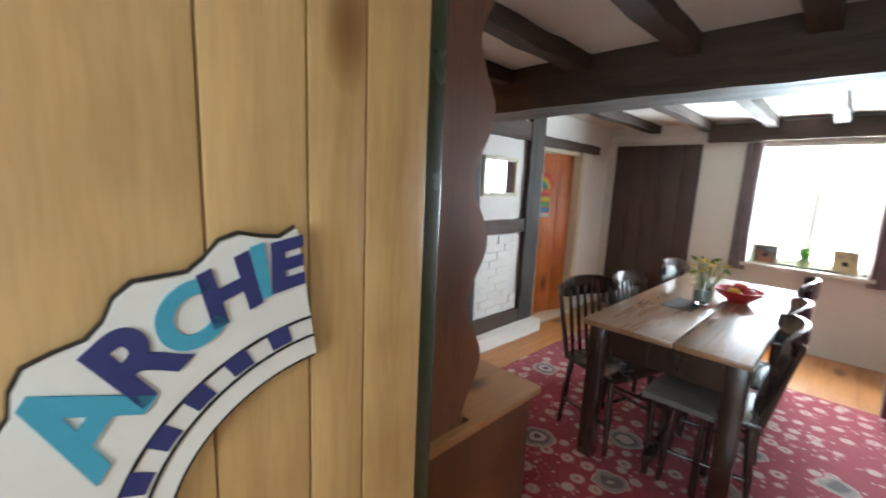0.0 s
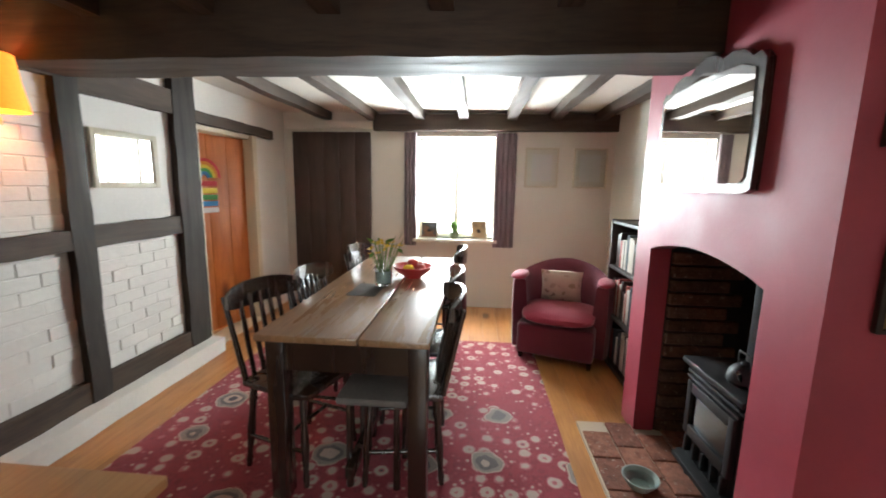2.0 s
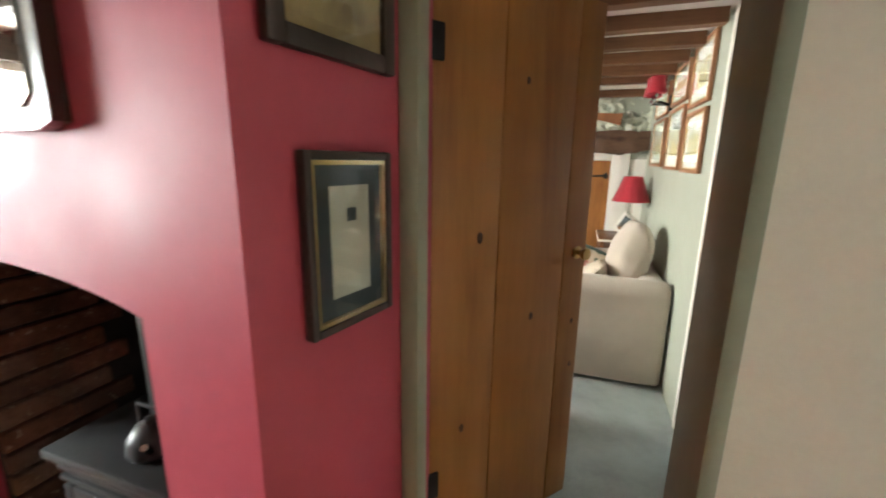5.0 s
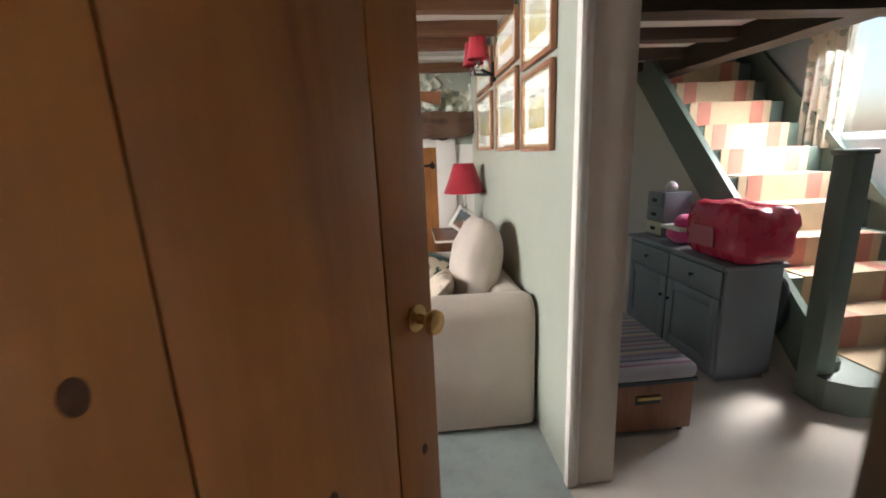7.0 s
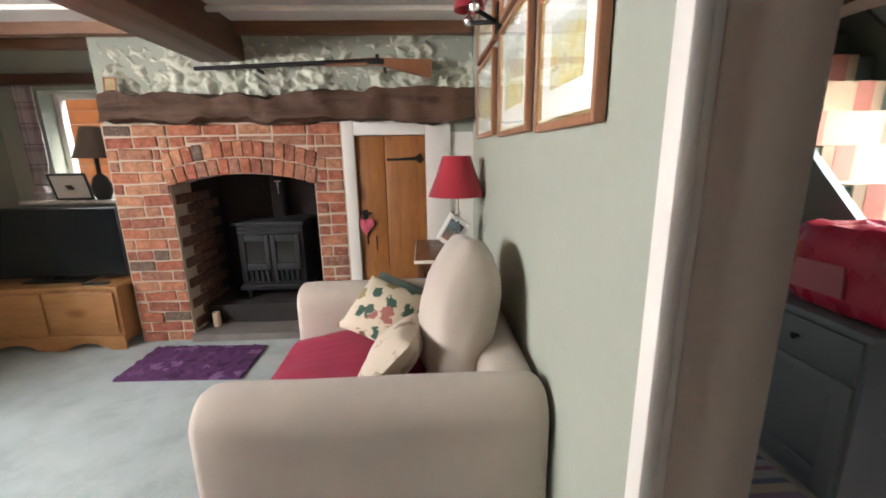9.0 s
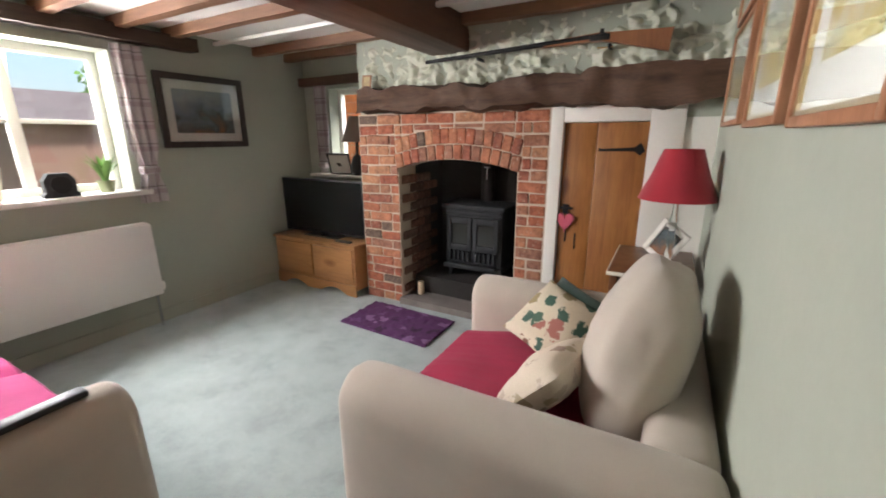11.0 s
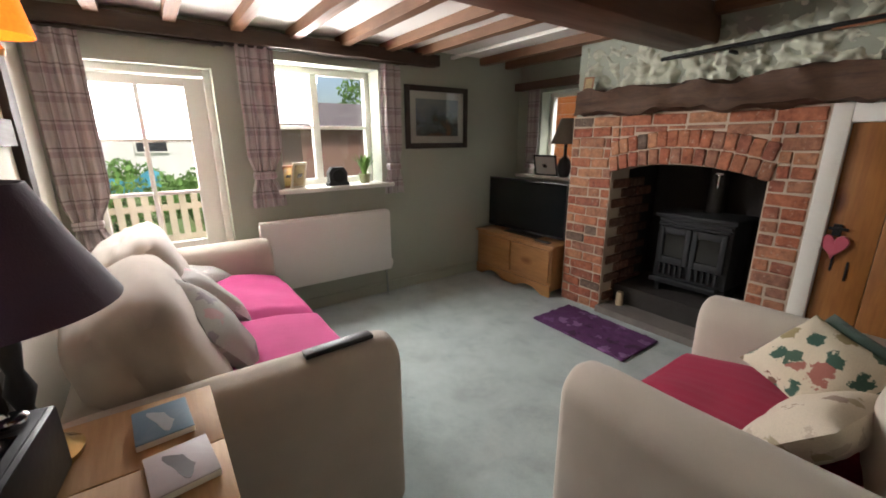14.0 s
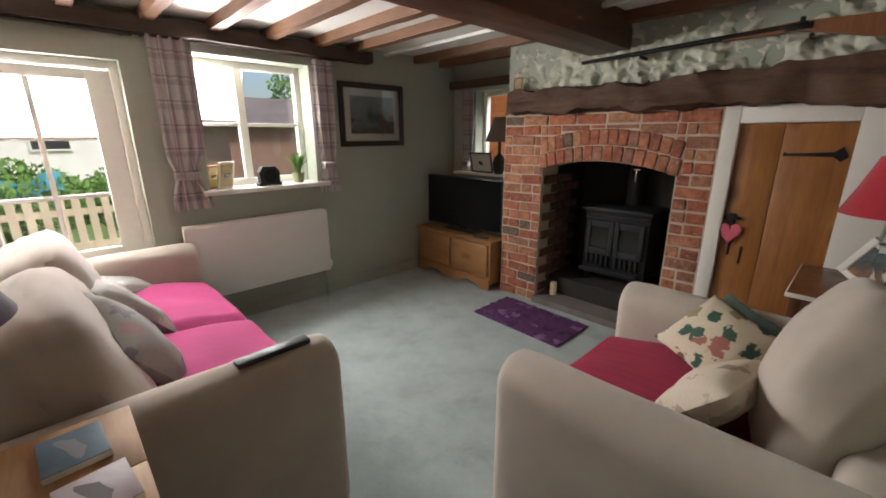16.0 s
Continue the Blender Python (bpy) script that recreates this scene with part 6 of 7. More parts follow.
def pot_plant(name, x, y, z, r, h, label, pot_mat, blades=26, droop=1.0, seed=1, wide=0.012):
    p = thing(name, (x, y, z), label, "plant")
    part("pot", turn([(0.0, 0), (r * 0.72, 0), (r * 0.95, r * 1.3), (r, r * 1.5), (r * 0.88, r * 1.5), (r * 0.84, r * 1.2), (0, r * 1.2)], (x, y, z), 20), pot_mat, p)
    bm = bmesh.new()
    rr = random.Random(seed)
    for i in range(blades):
        a, ln = rr.uniform(0, 2 * math.pi), h * rr.uniform(0.6, 1.0)
        out = rr.uniform(0.15, 0.75) * droop
        prev = None
        for k in range(6):
            t = k / 5
            c = Vector((x + math.cos(a) * out * ln * t * t * 0.8 + math.cos(a) * r * 0.3, y + math.sin(a) * out * ln * t * t * 0.8 + math.sin(a) * r * 0.3, z + r * 1.2 + ln * (t - 0.25 * out * t * t)))
            wv = Vector((-math.sin(a), math.cos(a), 0)) * wide * (math.sin(math.pi * (0.15 + 0.85 * t)) + 0.05)
            cur = (bm.verts.new(c - wv), bm.verts.new(c + Vector((0, 0, -0.003))), bm.verts.new(c + wv))
            if prev:
                bm.faces.new((prev[0], prev[1], cur[1], cur[0]))
                bm.faces.new((prev[1], prev[2], cur[2], cur[1]))
            prev = cur
    part("leaves", bm, M["leaf"], p, "fresh green leaves")
    return p


pot_plant("sill_plant", 4.84, -2.68, 0.972, 0.05, 0.2, "green leafy plant in an olive glazed pot", M["terracotta"], 34, 0.9, 3)
lp = thing("dark_ledge_lamp", (4.15, -4.35, 0.972), "dark ceramic lamp with grey-brown shade", "lamp")
part("body", turn([(0.0, 0), (0.04, 0), (0.06, 0.05), (0.065, 0.1), (0.045, 0.16), (0.015, 0.19), (0.015, 0.3)], (4.15, -4.35, 0.972), 22), M["stove"], lp)
part("shade", lampshade((4.15, -4.35), 0.135, 0.06, 1.27, 1.49), M["grey_shade"], lp, "grey-brown coolie shade")

for x0, x1 in ((3.2, 3.3), (4.15, 4.27)):
    struct("timber_post", rough_bar(x0, x1, -0.83, -0.795, 0, 1.98, 0.006, 0.08, "z", x0), M["dark_oak_z"], "dark oak post in the cream wall", "timber post")
struct("timber_rail", rough_bar(3.3, 4.15, -0.825, -0.795, 1.3, 1.4, 0.006, 0.08, "x", 2.0), M["dark_oak_x"], "dark oak rail in the cream wall", "timber rail")

# ---- dining room ----
solo("persian_rug", rough_bar(2.35, 4.85, 0.4, 2.7, 0.0, 0.012, 0.003, 0.08, "x"), M["rug"], "red persian rug with cream and navy motifs", "rug", (3.6, 1.55, 0), smooth=80)
tb = thing("farmhouse_table", (3.77, 1.445, 0.012), "long dark farmhouse table with scrubbed two-board top", "table")
part("top_board", box(2.83, 4.71, 1.085, 1.372, 0.77, 0.8, bevel=0.006), M["table_top"], tb)
part("top_board", box(2.83, 4.71, 1.378, 1.81, 0.77, 0.8, bevel=0.006), M["table_top"], tb)
for r in ((2.93, 4.61, 1.13, 1.155), (2.93, 4.61, 1.74, 1.765), (2.9, 2.93, 1.16, 1.74), (4.61, 4.64, 1.16, 1.74)):
    part("apron", box(*r, 0.62, 0.77), M["dark_wood"], tb)
for x in (2.92, 4.62):
    for y in (1.14, 1.75):
        part("leg", boxes((x - 0.04, x + 0.04, y - 0.04, y + 0.04, 0.012, 0.77), bevel=0.006), M["dark_wood"], tb)
part("stretcher", boxes((2.92, 4.62, 1.43, 1.47, 0.1, 0.16), bevel=0.004), M["dark_wood"], tb)


def chair(name, label):
    """A country kitchen chair facing +y, its middle over the origin."""
    c = thing(name, (0, 0, 0), label, "chair", "chairs round the dining table")
    seat = prism([(-0.2, -0.18), (-0.21, 0.12), (-0.18, 0.2), (0.18, 0.2), (0.21, 0.12), (0.2, -0.18), (0.12, -0.2), (-0.12, -0.2)], 0.032, "z", 0.425)
    bmesh.ops.bevel(seat, geom=[e for e in seat.edges if abs(e.verts[0].co.z - e.verts[1].co.z) < 1e-6], offset=0.01, segments=2, profile=0.5, affect="EDGES")
    part("seat", seat, M["dark_wood"], c)
    for sx in (-1, 1):
        for sy in (-1, 1):
            part("leg", turn([(0.012, 0), (0.016, 0.04), (0.013, 0.08), (0.021, 0.2), (0.015, 0.3), (0.02, 0.36), (0.016, 0.43)], (0, 0, 0), 12), M["dark_wood"], c).matrix_local = Matrix.Translation((sx * 0.19, sy * 0.18, 0)) @ Euler((radians(sy * 4), radians(-sx * 4), 0)).to_matrix().to_4x4()
        part("side_stretcher", rods((sx * 0.185, -0.17, 0.17), (sx * 0.185, 0.17, 0.17), 0.01), M["dark_wood"], c)
        part("back_post", rods((sx * 0.18, -0.18, 0.45), (sx * 0.205, -0.265, 0.86), 0.015, 0.012), M["dark_wood"], c)
    part("cross_stretcher", rods((-0.185, 0.0, 0.17), (0.185, 0.0, 0.17), 0.01), M["dark_wood"], c)
    for k in range(5):
        x = -0.12 + k * 0.06
        part("spindle", boxes((x - 0.012, x + 0.012, -0.006, 0.006, 0, 0.4), bevel=0.003), M["dark_wood"], c).matrix_local = Matrix.Translation((0, -0.19, 0.45)) @ Euler((radians(10.5), 0, 0)).to_matrix().to_4x4()
    bm = bmesh.new()
    n, rings = 14, []
    for i in range(n + 1):
        u = 2 * i / n - 1
        x, y, h = u * 0.235, -0.285 + 0.075 * u * u, 0.064 * (1 - 0.5 * abs(u) ** 3)
        rings.append([bm.verts.new((x, y + dy, 0.845 + dz * h)) for dy, dz in ((-0.011, -1), (0.011, -1), (0.014, 0), (0.009, 1), (-0.009, 1), (-0.014, 0))])
    for a, b in zip(rings, rings[1:]):
        for k in range(6):
            bm.faces.new((a[k], b[k], b[(k + 1) % 6], a[(k + 1) % 6]))
    bm.faces.new(rings[0])
    bm.faces.new(list(reversed(rings[-1])))
    part("top_rail", bm, M["dark_wood"], c)
    return c


ch = chair("dining_chair", "dark-stained wooden kitchen chair with curved top rail")
ch.matrix_world = pose(3.2, 1.78, 0.012, 0, 0, 162)
for x, y, rz in ((3.63, 1.67, 176), (4.53, 1.65, 178), (3.21, 1.25, 8), (3.7, 1.27, 3), (4.6, 1.28, 0)):
    copy_thing(ch, pose(x, y, 0.012, 0, 0, rz))
st = thing("kitchen_stool", (3.12, 1.38, 0.012), "wooden stool with pale seat under the table end", "stool")
part("seat", box(2.96, 3.26, 1.2, 1.52, 0.435, 0.47, bevel=0.01), M["stone"], st, "pale worn seat")
for x in (3.0, 3.22):
    for y in (1.25, 1.47):
        part("leg", rods((x, y, 0.012), (x, y, 0.44), 0.018, 0.014), M["dark_wood"], st)
# on the table
va = thing("flower_jar", (3.7, 1.47, 0.8), "glass jar with yellow and green spring flowers", "vase")
part("jar", turn([(0.0, 0), (0.045, 0), (0.052, 0.02), (0.052, 0.11), (0.036, 0.15), (0.04, 0.17), (0.036, 0.17), (0.032, 0.15), (0.048, 0.108), (0.048, 0.022), (0.0, 0.008)], (3.7, 1.47, 0.8), 24), M["clear"], va)
part("water", turn([(0.0, 0.009), (0.046, 0.022), (0.046, 0.09), (0.0, 0.09)], (3.7, 1.47, 0.8), 20), M["ceramic"], va)
rr = random.Random(6)
bm, bf = bmesh.new(), bmesh.new()
for i in range(26):
    a, o = rr.uniform(0, 6.28), rr.uniform(0.02, 0.12)
    q = (3.7 + math.cos(a) * o, 1.47 + math.sin(a) * o, 0.98 + rr.uniform(0.02, 0.11))
    rod(bm, (3.7, 1.47, 0.83), q, 0.0025, 0.002, 5)
    if i % 2:
        for k in range(6):
            b = k * 1.047
            m4 = Matrix.Translation(q) @ Euler((rr.uniform(-0.5, 0.5), rr.uniform(-0.5, 0.5), b)).to_matrix().to_4x4()
            vs = [bf.verts.new(m4 @ Vector(p)) for p in ((0, 0, 0), (0.012, -0.008, 0.006), (0.028, 0, 0.012), (0.012, 0.008, 0.006))]
            bf.faces.new(vs)
    else:
        m4 = Matrix.Translation(q) @ Euler((rr.uniform(-1, 1), rr.uniform(-1, 1), a)).to_matrix().to_4x4()
        vs = [bm.verts.new(m4 @ Vector(p)) for p in ((0, 0, 0), (0.02, -0.014, 0.004), (0.06, 0, 0.01), (0.02, 0.014, 0.004))]
        bm.faces.new(vs)
part("stem_bunch", bm, M["leaf"], va, "green stems and leaves")
tagged(part("petals", bf, M["yellow_flower"], va), "yellow blossoms", kind="stuff")
bo = thing("fruit_bowl", (3.95, 1.33, 0.8), "dark red bowl piled with fruit", "bowl")
part("bowl", turn([(0.0, 0), (0.055, 0), (0.06, 0.008), (0.12, 0.055), (0.135, 0.08), (0.128, 0.08), (0.112, 0.058), (0.05, 0.014), (0.0, 0.012)], (3.95, 1.33, 0.8), 28), M["fruit_red"], bo)
for i, (dx, dy, mt) in enumerate(((0.04, 0.03, "fruit_red"), (-0.05, 0.02, "yellow_flower"), (0.0, -0.05, "fruit_red"), (0.01, 0.0, "fruit_red"))):
    bm = bmesh.new()
    bmesh.ops.create_uvsphere(bm, u_segments=16, v_segments=10, radius=0.038)
    for v in bm.verts:
        v.co.z *= 0.9 - 0.25 * max(0, 1 - math.hypot(v.co.x, v.co.y) / 0.016)
    bmesh.ops.translate(bm, vec=(3.95 + dx, 1.33 + dy, 0.862 + (0.03 if i == 3 else 0)), verts=bm.verts)
    part("fruit", bm, M[mt], bo)
solo("placemat", rough_bar(3.45, 3.72, 1.46, 1.62, 0.8, 0.803, 0.001, 0.05, "z"), M["frame_dark"], "dark table runner scrap under the jar", "mat", (3.58, 1.54, 0.8))

# armchair
ac = thing("tub_armchair", (0, 0, 0), "burgundy tub armchair with rose seat", "armchair")
bm = bmesh.new()
n = 36
rings = []
for i in range(n + 1):
    a = math.pi * (-0.14 + 1.28 * i / n)
    up = 0.66 + 0.1 * math.sin(max(0, min(math.pi, a))) ** 2
    ci, si = math.cos(a), math.sin(a)
    ring = []
    for r, z in ((0.40, 0.06), (0.415, up * 0.6), (0.41, up - 0.03), (0.36, up + 0.015), (0.31, up - 0.03), (0.29, 0.42), (0.29, 0.06)):
        ring.append(bm.verts.new((ci * r, -si * r * 0.95, z)))
    rings.append(ring)
for a, b in zip(rings, rings[1:]):
    for k in range(7):
        bm.faces.new((a[k], b[k], b[(k + 1) % 7], a[(k + 1) % 7]))
bm.faces.new(rings[0])
bm.faces.new(list(reversed(rings[-1])))
part("tub_back", bm, M["armchair"], ac, smooth=60)
# lighter pads put the light on the arm tops into colour
part("arm_pad", strewn(plump(0.13, 0.3, 0.06, 3, 2.4), Matrix.Translation((0.345, 0.05, 0.665))), M["armchair_pink"], ac, "arm top in lighter rose, as if lit from above")
part("arm_pad", strewn(plump(0.13, 0.3, 0.06, 4, 2.4), Matrix.Translation((-0.345, 0.05, 0.665))), M["armchair_pink"], ac, "arm top in lighter rose, as if lit from above")
part("front", box(-0.3, 0.3, -0.2, 0.3, 0.06, 0.32, bevel=0.03, seg=3), M["armchair"], ac)
part("seat_cushion", strewn(plump(0.58, 0.58, 0.13, 5, 4.0), Matrix.Translation((0, 0.04, 0.375))), M["armchair_pink"], ac, "rose-pink seat cushion")
for x in (-0.27, 0.27):
    for y in (-0.22, 0.25):
        part("foot", rods((x, y, 0), (x, y, 0.07), 0.018, 0.024), M["dark_wood"], ac)
ac.matrix_world = pose(4.72, 0.18, 0.0, 0, 0, 70)
scatter("pale_cushion", 0.34, 0.32, 0.12, Matrix.Translation((4.8, 0.17, 0.57)) @ Euler((radians(66), 0, radians(76))).to_matrix().to_4x4(), M["cushion_leaf"], "cream embroidered cushion on the armchair", 12)

# bookcase in the alcove
bc = thing("dark_bookcase", (4.5, -0.4, 0), "dark green-black bookcase filled with books", "bookcase")
part("side", box(3.8, 3.825, -0.54, -0.15, 0, 1.17, bevel=0.003), M["frame_dark"], bc)
part("side", box(4.6, 4.625, -0.54, -0.15, 0, 1.17, bevel=0.003), M["frame_dark"], bc)
part("back", box(3.825, 4.6, -0.545, -0.53, 0.02, 1.15), M["frame_dark"], bc)
for z in (0.05, 0.42, 0.8, 1.15):
    part("shelf", box(3.825, 4.6, -0.53, -0.155, z - 0.012, z + 0.012, bevel=0.002), M["frame_dark"], bc)
part("plinth", box(3.825, 4.6, -0.19, -0.17, 0.0, 0.038), M["frame_dark"], bc)
rr = random.Random(9)
for z, top in ((0.062, 0.3), (0.432, 0.3), (0.812, 0.27)):
    x = 3.84
    while x < 4.55:
        w, h, dpt = rr.uniform(0.018, 0.05), top * rr.uniform(0.7, 0.98), rr.uniform(0.13, 0.2)
        bk = rr.choice(("book_a", "book_b", "book_c", "book_a", "frame_dark"))
        o = solo("book", box(x, x + w, -0.2 - dpt, -0.185, z, z + h, bevel=0.002), M[bk], {"book_a": "cream-spined book standing on a shelf", "book_b": "dull red book standing on a shelf", "book_c": "dark-spined book standing on a shelf", "frame_dark": "black-bound book standing on a shelf"}[bk], "book", (x + w / 2, -0.3, z), "books on the bookcase")
        x += w + 0.002 + (0.03 if rr.random() < 0.08 else 0)
jl = thing("alcove_wall_lamp", (4.55, -0.55, 1.5), "small cream wall lamp in the alcove", "wall light")
part("arm", boxes((4.53, 4.57, -0.55, -0.45, 1.52, 1.55), bevel=0.004), M["brass"], jl)
part("shade", lampshade((4.55, -0.44), 0.06, 0.05, 1.55, 1.72, 0, 32), M["paper"], jl, "cream paper shade")

# fireplace: stove, hearth tiles, bowl
s = stove("black_stove", 2.86, 3.26, -0.5, -0.12, 0.03, 0.62, M["stove"], "small black cast-iron wood stove in the arch", 1)
part("flue", rods((3.08, -0.32, 0.6), (3.08, -0.32, 1.3), 0.055), M["stove"], s, "black flue pipe")
kt = thing("kettle", (3.0, -0.2, 0.62), "small dark enamel kettle standing on the stove", "kettle")
part("body", turn([(0.0, 0), (0.05, 0), (0.06, 0.015), (0.056, 0.05), (0.036, 0.078), (0.016, 0.085), (0.014, 0.096), (0.0, 0.1)], (3.0, -0.2, 0.62), 24), M["stove"], kt)
part("spout", rods((2.96, -0.165, 0.655), (2.925, -0.13, 0.7), 0.012, 0.008), M["chrome"], kt, "bright metal spout")
part("handle", boxes((2.957, 2.965, -0.204, -0.196, 0.69, 0.745), (3.035, 3.043, -0.204, -0.196, 0.69, 0.745), (2.957, 3.043, -0.204, -0.196, 0.745, 0.753), bevel=0.003), M["stove"], kt)
hb = tagged(new("hearth_tiles"), "terracotta quarry tile hearth with pale joints", "hearth", kind="structure")
hb.location = (3.1, 0.1, 0)
part("bed", boxes((2.6, 3.64, -0.6, 0.28, 0.0, 0.022)), M["mortar"], hb)
bm = box(-0.112, 0.112, -0.072, 0.072, -0.008, 0.008, bevel=0.004, seg=1)
tile_mesh = bpy.data.meshes.new("quarry_tile")
bm.to_mesh(tile_mesh)
bm.free()
tile_mesh.materials.append(M["tile"])
rr = random.Random(2)
for r in range(6):
    for k in range(5):
        x = 2.72 + k * 0.232 + (0.1 if r % 2 else 0)
        y = 0.2 - r * 0.15
        if 2.68 < x < 3.6:
            o = new("tile", tile_mesh)
            o.parent = hb
            o.matrix_local = Matrix.Translation(Vector((min(x, 3.525), y, 0.026 + rr.uniform(-0.001, 0.001))) - hb.location) @ Matrix.Diagonal((1.0 if x < 3.53 else 0.9, 1, 1, 1))
wb = thing("water_bowl", (3.1, 0.12, 0.034), "pale ceramic bowl of water on the hearth", "bowl")
part("bowl", turn([(0.0, 0), (0.045, 0), (0.05, 0.006), (0.078, 0.045), (0.082, 0.055), (0.076, 0.055), (0.07, 0.045), (0.044, 0.012), (0.0, 0.01)], (3.1, 0.12, 0.034), 28), M["ceramic"], wb)
part("water", turn([(0.0, 0.036), (0.062, 0.036), (0.062, 0.038), (0.0, 0.038)], (3.1, 0.12, 0.034), 24), M["clear"], wb)
# brick cheek inside the arch
bk = tagged(new("brick_cheek"), "sooty red brick cheek inside the arch", "fireplace lining", kind="structure")
bk.location = (3.62, -0.4, 0)
part("mortar_bed", box(3.598, 3.658, -0.61, -0.142, 0.022, 1.1), M["soot_shade"], bk)
for c in range(14):
    z = 0.06 + c * 0.0755
    for k in range(3):
        y = -0.2 - k * 0.225 + (0.07 if c % 2 else 0)
        if y > -0.52:
            lay(brick_sooty_shaded, bk, (3.594, min(y, -0.255), z), 0, 90)

# mirror with scalloped dark frame
mi = thing("overmantel_mirror", (3.17, -0.03, 1.44), "dark wooden mirror with scalloped crest", "mirror")
crest = [(2.8, 1.415), (2.795, 1.6), (2.8, 1.84), (2.83, 1.87), (2.87, 1.865), (2.92, 1.9), (2.99, 1.915), (3.05, 1.905), (3.1, 1.93), (3.17, 1.945), (3.24, 1.93), (3.29, 1.905), (3.35, 1.915), (3.42, 1.9), (3.47, 1.865), (3.51, 1.87), (3.54, 1.84), (3.545, 1.6), (3.54, 1.415), (3.5, 1.4), (2.84, 1.4)]
part("frame", prism(crest, 0.03, "y", -0.03), M["dark_wood"], mi)
inner = [(2.835, 1.455), (2.83, 1.6), (2.84, 1.82), (2.92, 1.85), (3.05, 1.855), (3.17, 1.885), (3.29, 1.855), (3.42, 1.85), (3.5, 1.82), (3.51, 1.6), (3.505, 1.455), (3.48, 1.435), (2.86, 1.435)]
part("glass", prism(inner, 0.004, "y", 0.001), M["mirror"], mi, "clear mirror glass")
straw = picture("straw_print", 2.44, -0.37, -0.078, 1.525, 1.87, 0.032, M["frame_dark"], M["print_straw"], M["print_straw"], 0.02, "dark framed sepia print of a hay bale", "x", -1)
part("bale", strewn(turn([(0.0, 0), (0.075, 0), (0.075, 0.002), (0.0, 0.002)], seg=24), Matrix.Translation((2.426, -0.215, 1.7)) @ Matrix.Rotation(-math.pi / 2, 4, "Y")), M["candle"], straw, "round straw-coloured shape")
straw.matrix_world = pose(2.436, -0.224, 1.525, 0, 0, -11.3)
p = picture("certificate_picture", 2.44, -0.3525, -0.1275, 1.047, 1.377, 0.016, M["frame_dark"], M["mount_slate"], M["paper"], 0.045, "dark framed certificate with slate mount", "x", -1, slip=M["gilt"])
part("crest_mark", box(2.4255, 2.4262, -0.255, -0.23, 1.25, 1.275), M["mount_slate"], p)
p.matrix_world = pose(2.433, -0.24, 1.047, 0, 0, -11.3)
picture("small_mirror_picture", 3.15, 3.53, 4.02, 1.36, 1.705, 0.035, M["cream_paint"], M["mirror"], M["mirror"], 0.05, "pale framed wall mirror between dark timbers", "y", -1, glazed=False)
for y0, y1 in ((0.04, 0.4), (-0.48, -0.12)):
    picture("pale_print", 5.95, y0, y1, 1.4, 1.83, 0.02, M["cream_paint"], M["paper"], M["mount_white"], 0.05, "pale framed print on the cream wall", "x", -1)
wall_light("amber_wall_light", 3.0, 3.15, 1.68, (0, -1), M["lit_shade"], "brass wall light with lit amber shade", False, 0.12)
# dining curtains and sill things
curtain("mauve_curtain", 5.9, 1.6, 1.74, 0.72, 1.98, M["curtain_dark"], "dull mauve curtain at the dining window", folds=3)
curtain("mauve_curtain", 5.9, 0.5, 0.73, 0.72, 1.98, M["curtain_dark"], "dull mauve curtain at the dining window", folds=4)
sill_photo("sill_card", 5.98, 1.46, 0.8, 95, 0.2, 0.2, "pale picture card on the dining sill", M["cream_paint"], M["print_sea"])
sill_photo("sill_card", 5.98, 0.88, 0.8, 78, 0.18, 0.22, "tall pale picture card on the dining sill", M["cream_paint"], M["print_straw"])
pot_plant("sill_plant", 5.99, 1.17, 0.8, 0.055, 0.17, "bushy green plant in a small pot", M["terracotta"], 40, 1.3, 8, 0.016)
# dresser by the entry
dr = thing("pine_dresser", (1.8, 1.9, 0), "brown pine dresser with scalloped side panel", "dresser")
part("base", box(1.46, 2.09, 1.63, 2.75, 0.0, 0.72, bevel=0.006), M["brown_wood"], dr)
part("top", box(1.455, 2.11, 1.6, 2.78, 0.72, 0.75, bevel=0.006), M["pine_x"], dr, "honey pine top")
wav = [(1.46, 0.75), (1.75, 0.75)]
for i in range(60):
    z = 0.75 + (ZD - 0.02 - 0.75) * i / 59
    wav.append((1.742 - 0.036 * math.cos((z - 0.77) / 0.355 * 2 * math.pi), z))
wav += [(1.46, ZD - 0.02)]
part("scalloped_side", prism(wav, 0.022, "y", 1.63), M["brown_wood"], dr, "brown scalloped end panel")
part("scalloped_side", prism(wav, 0.022, "y", 2.72), M["brown_wood"], dr, "brown scalloped end panel")
for z in (1.15, 1.5, 1.85):
    part("shelf", box(1.47, 1.68, 1.652, 2.72, z, z + 0.02, bevel=0.003), M["brown_wood"], dr)
part("back_board", box(1.452, 1.468, 1.652, 2.72, 0.75, ZD - 0.02), M["brown_wood"], dr)
# rainbow ornament on the orange door
ro = thing("rainbow_hanging", (4.78, 0, 1.2), "felt rainbow hanging on the orange door", "ornament")
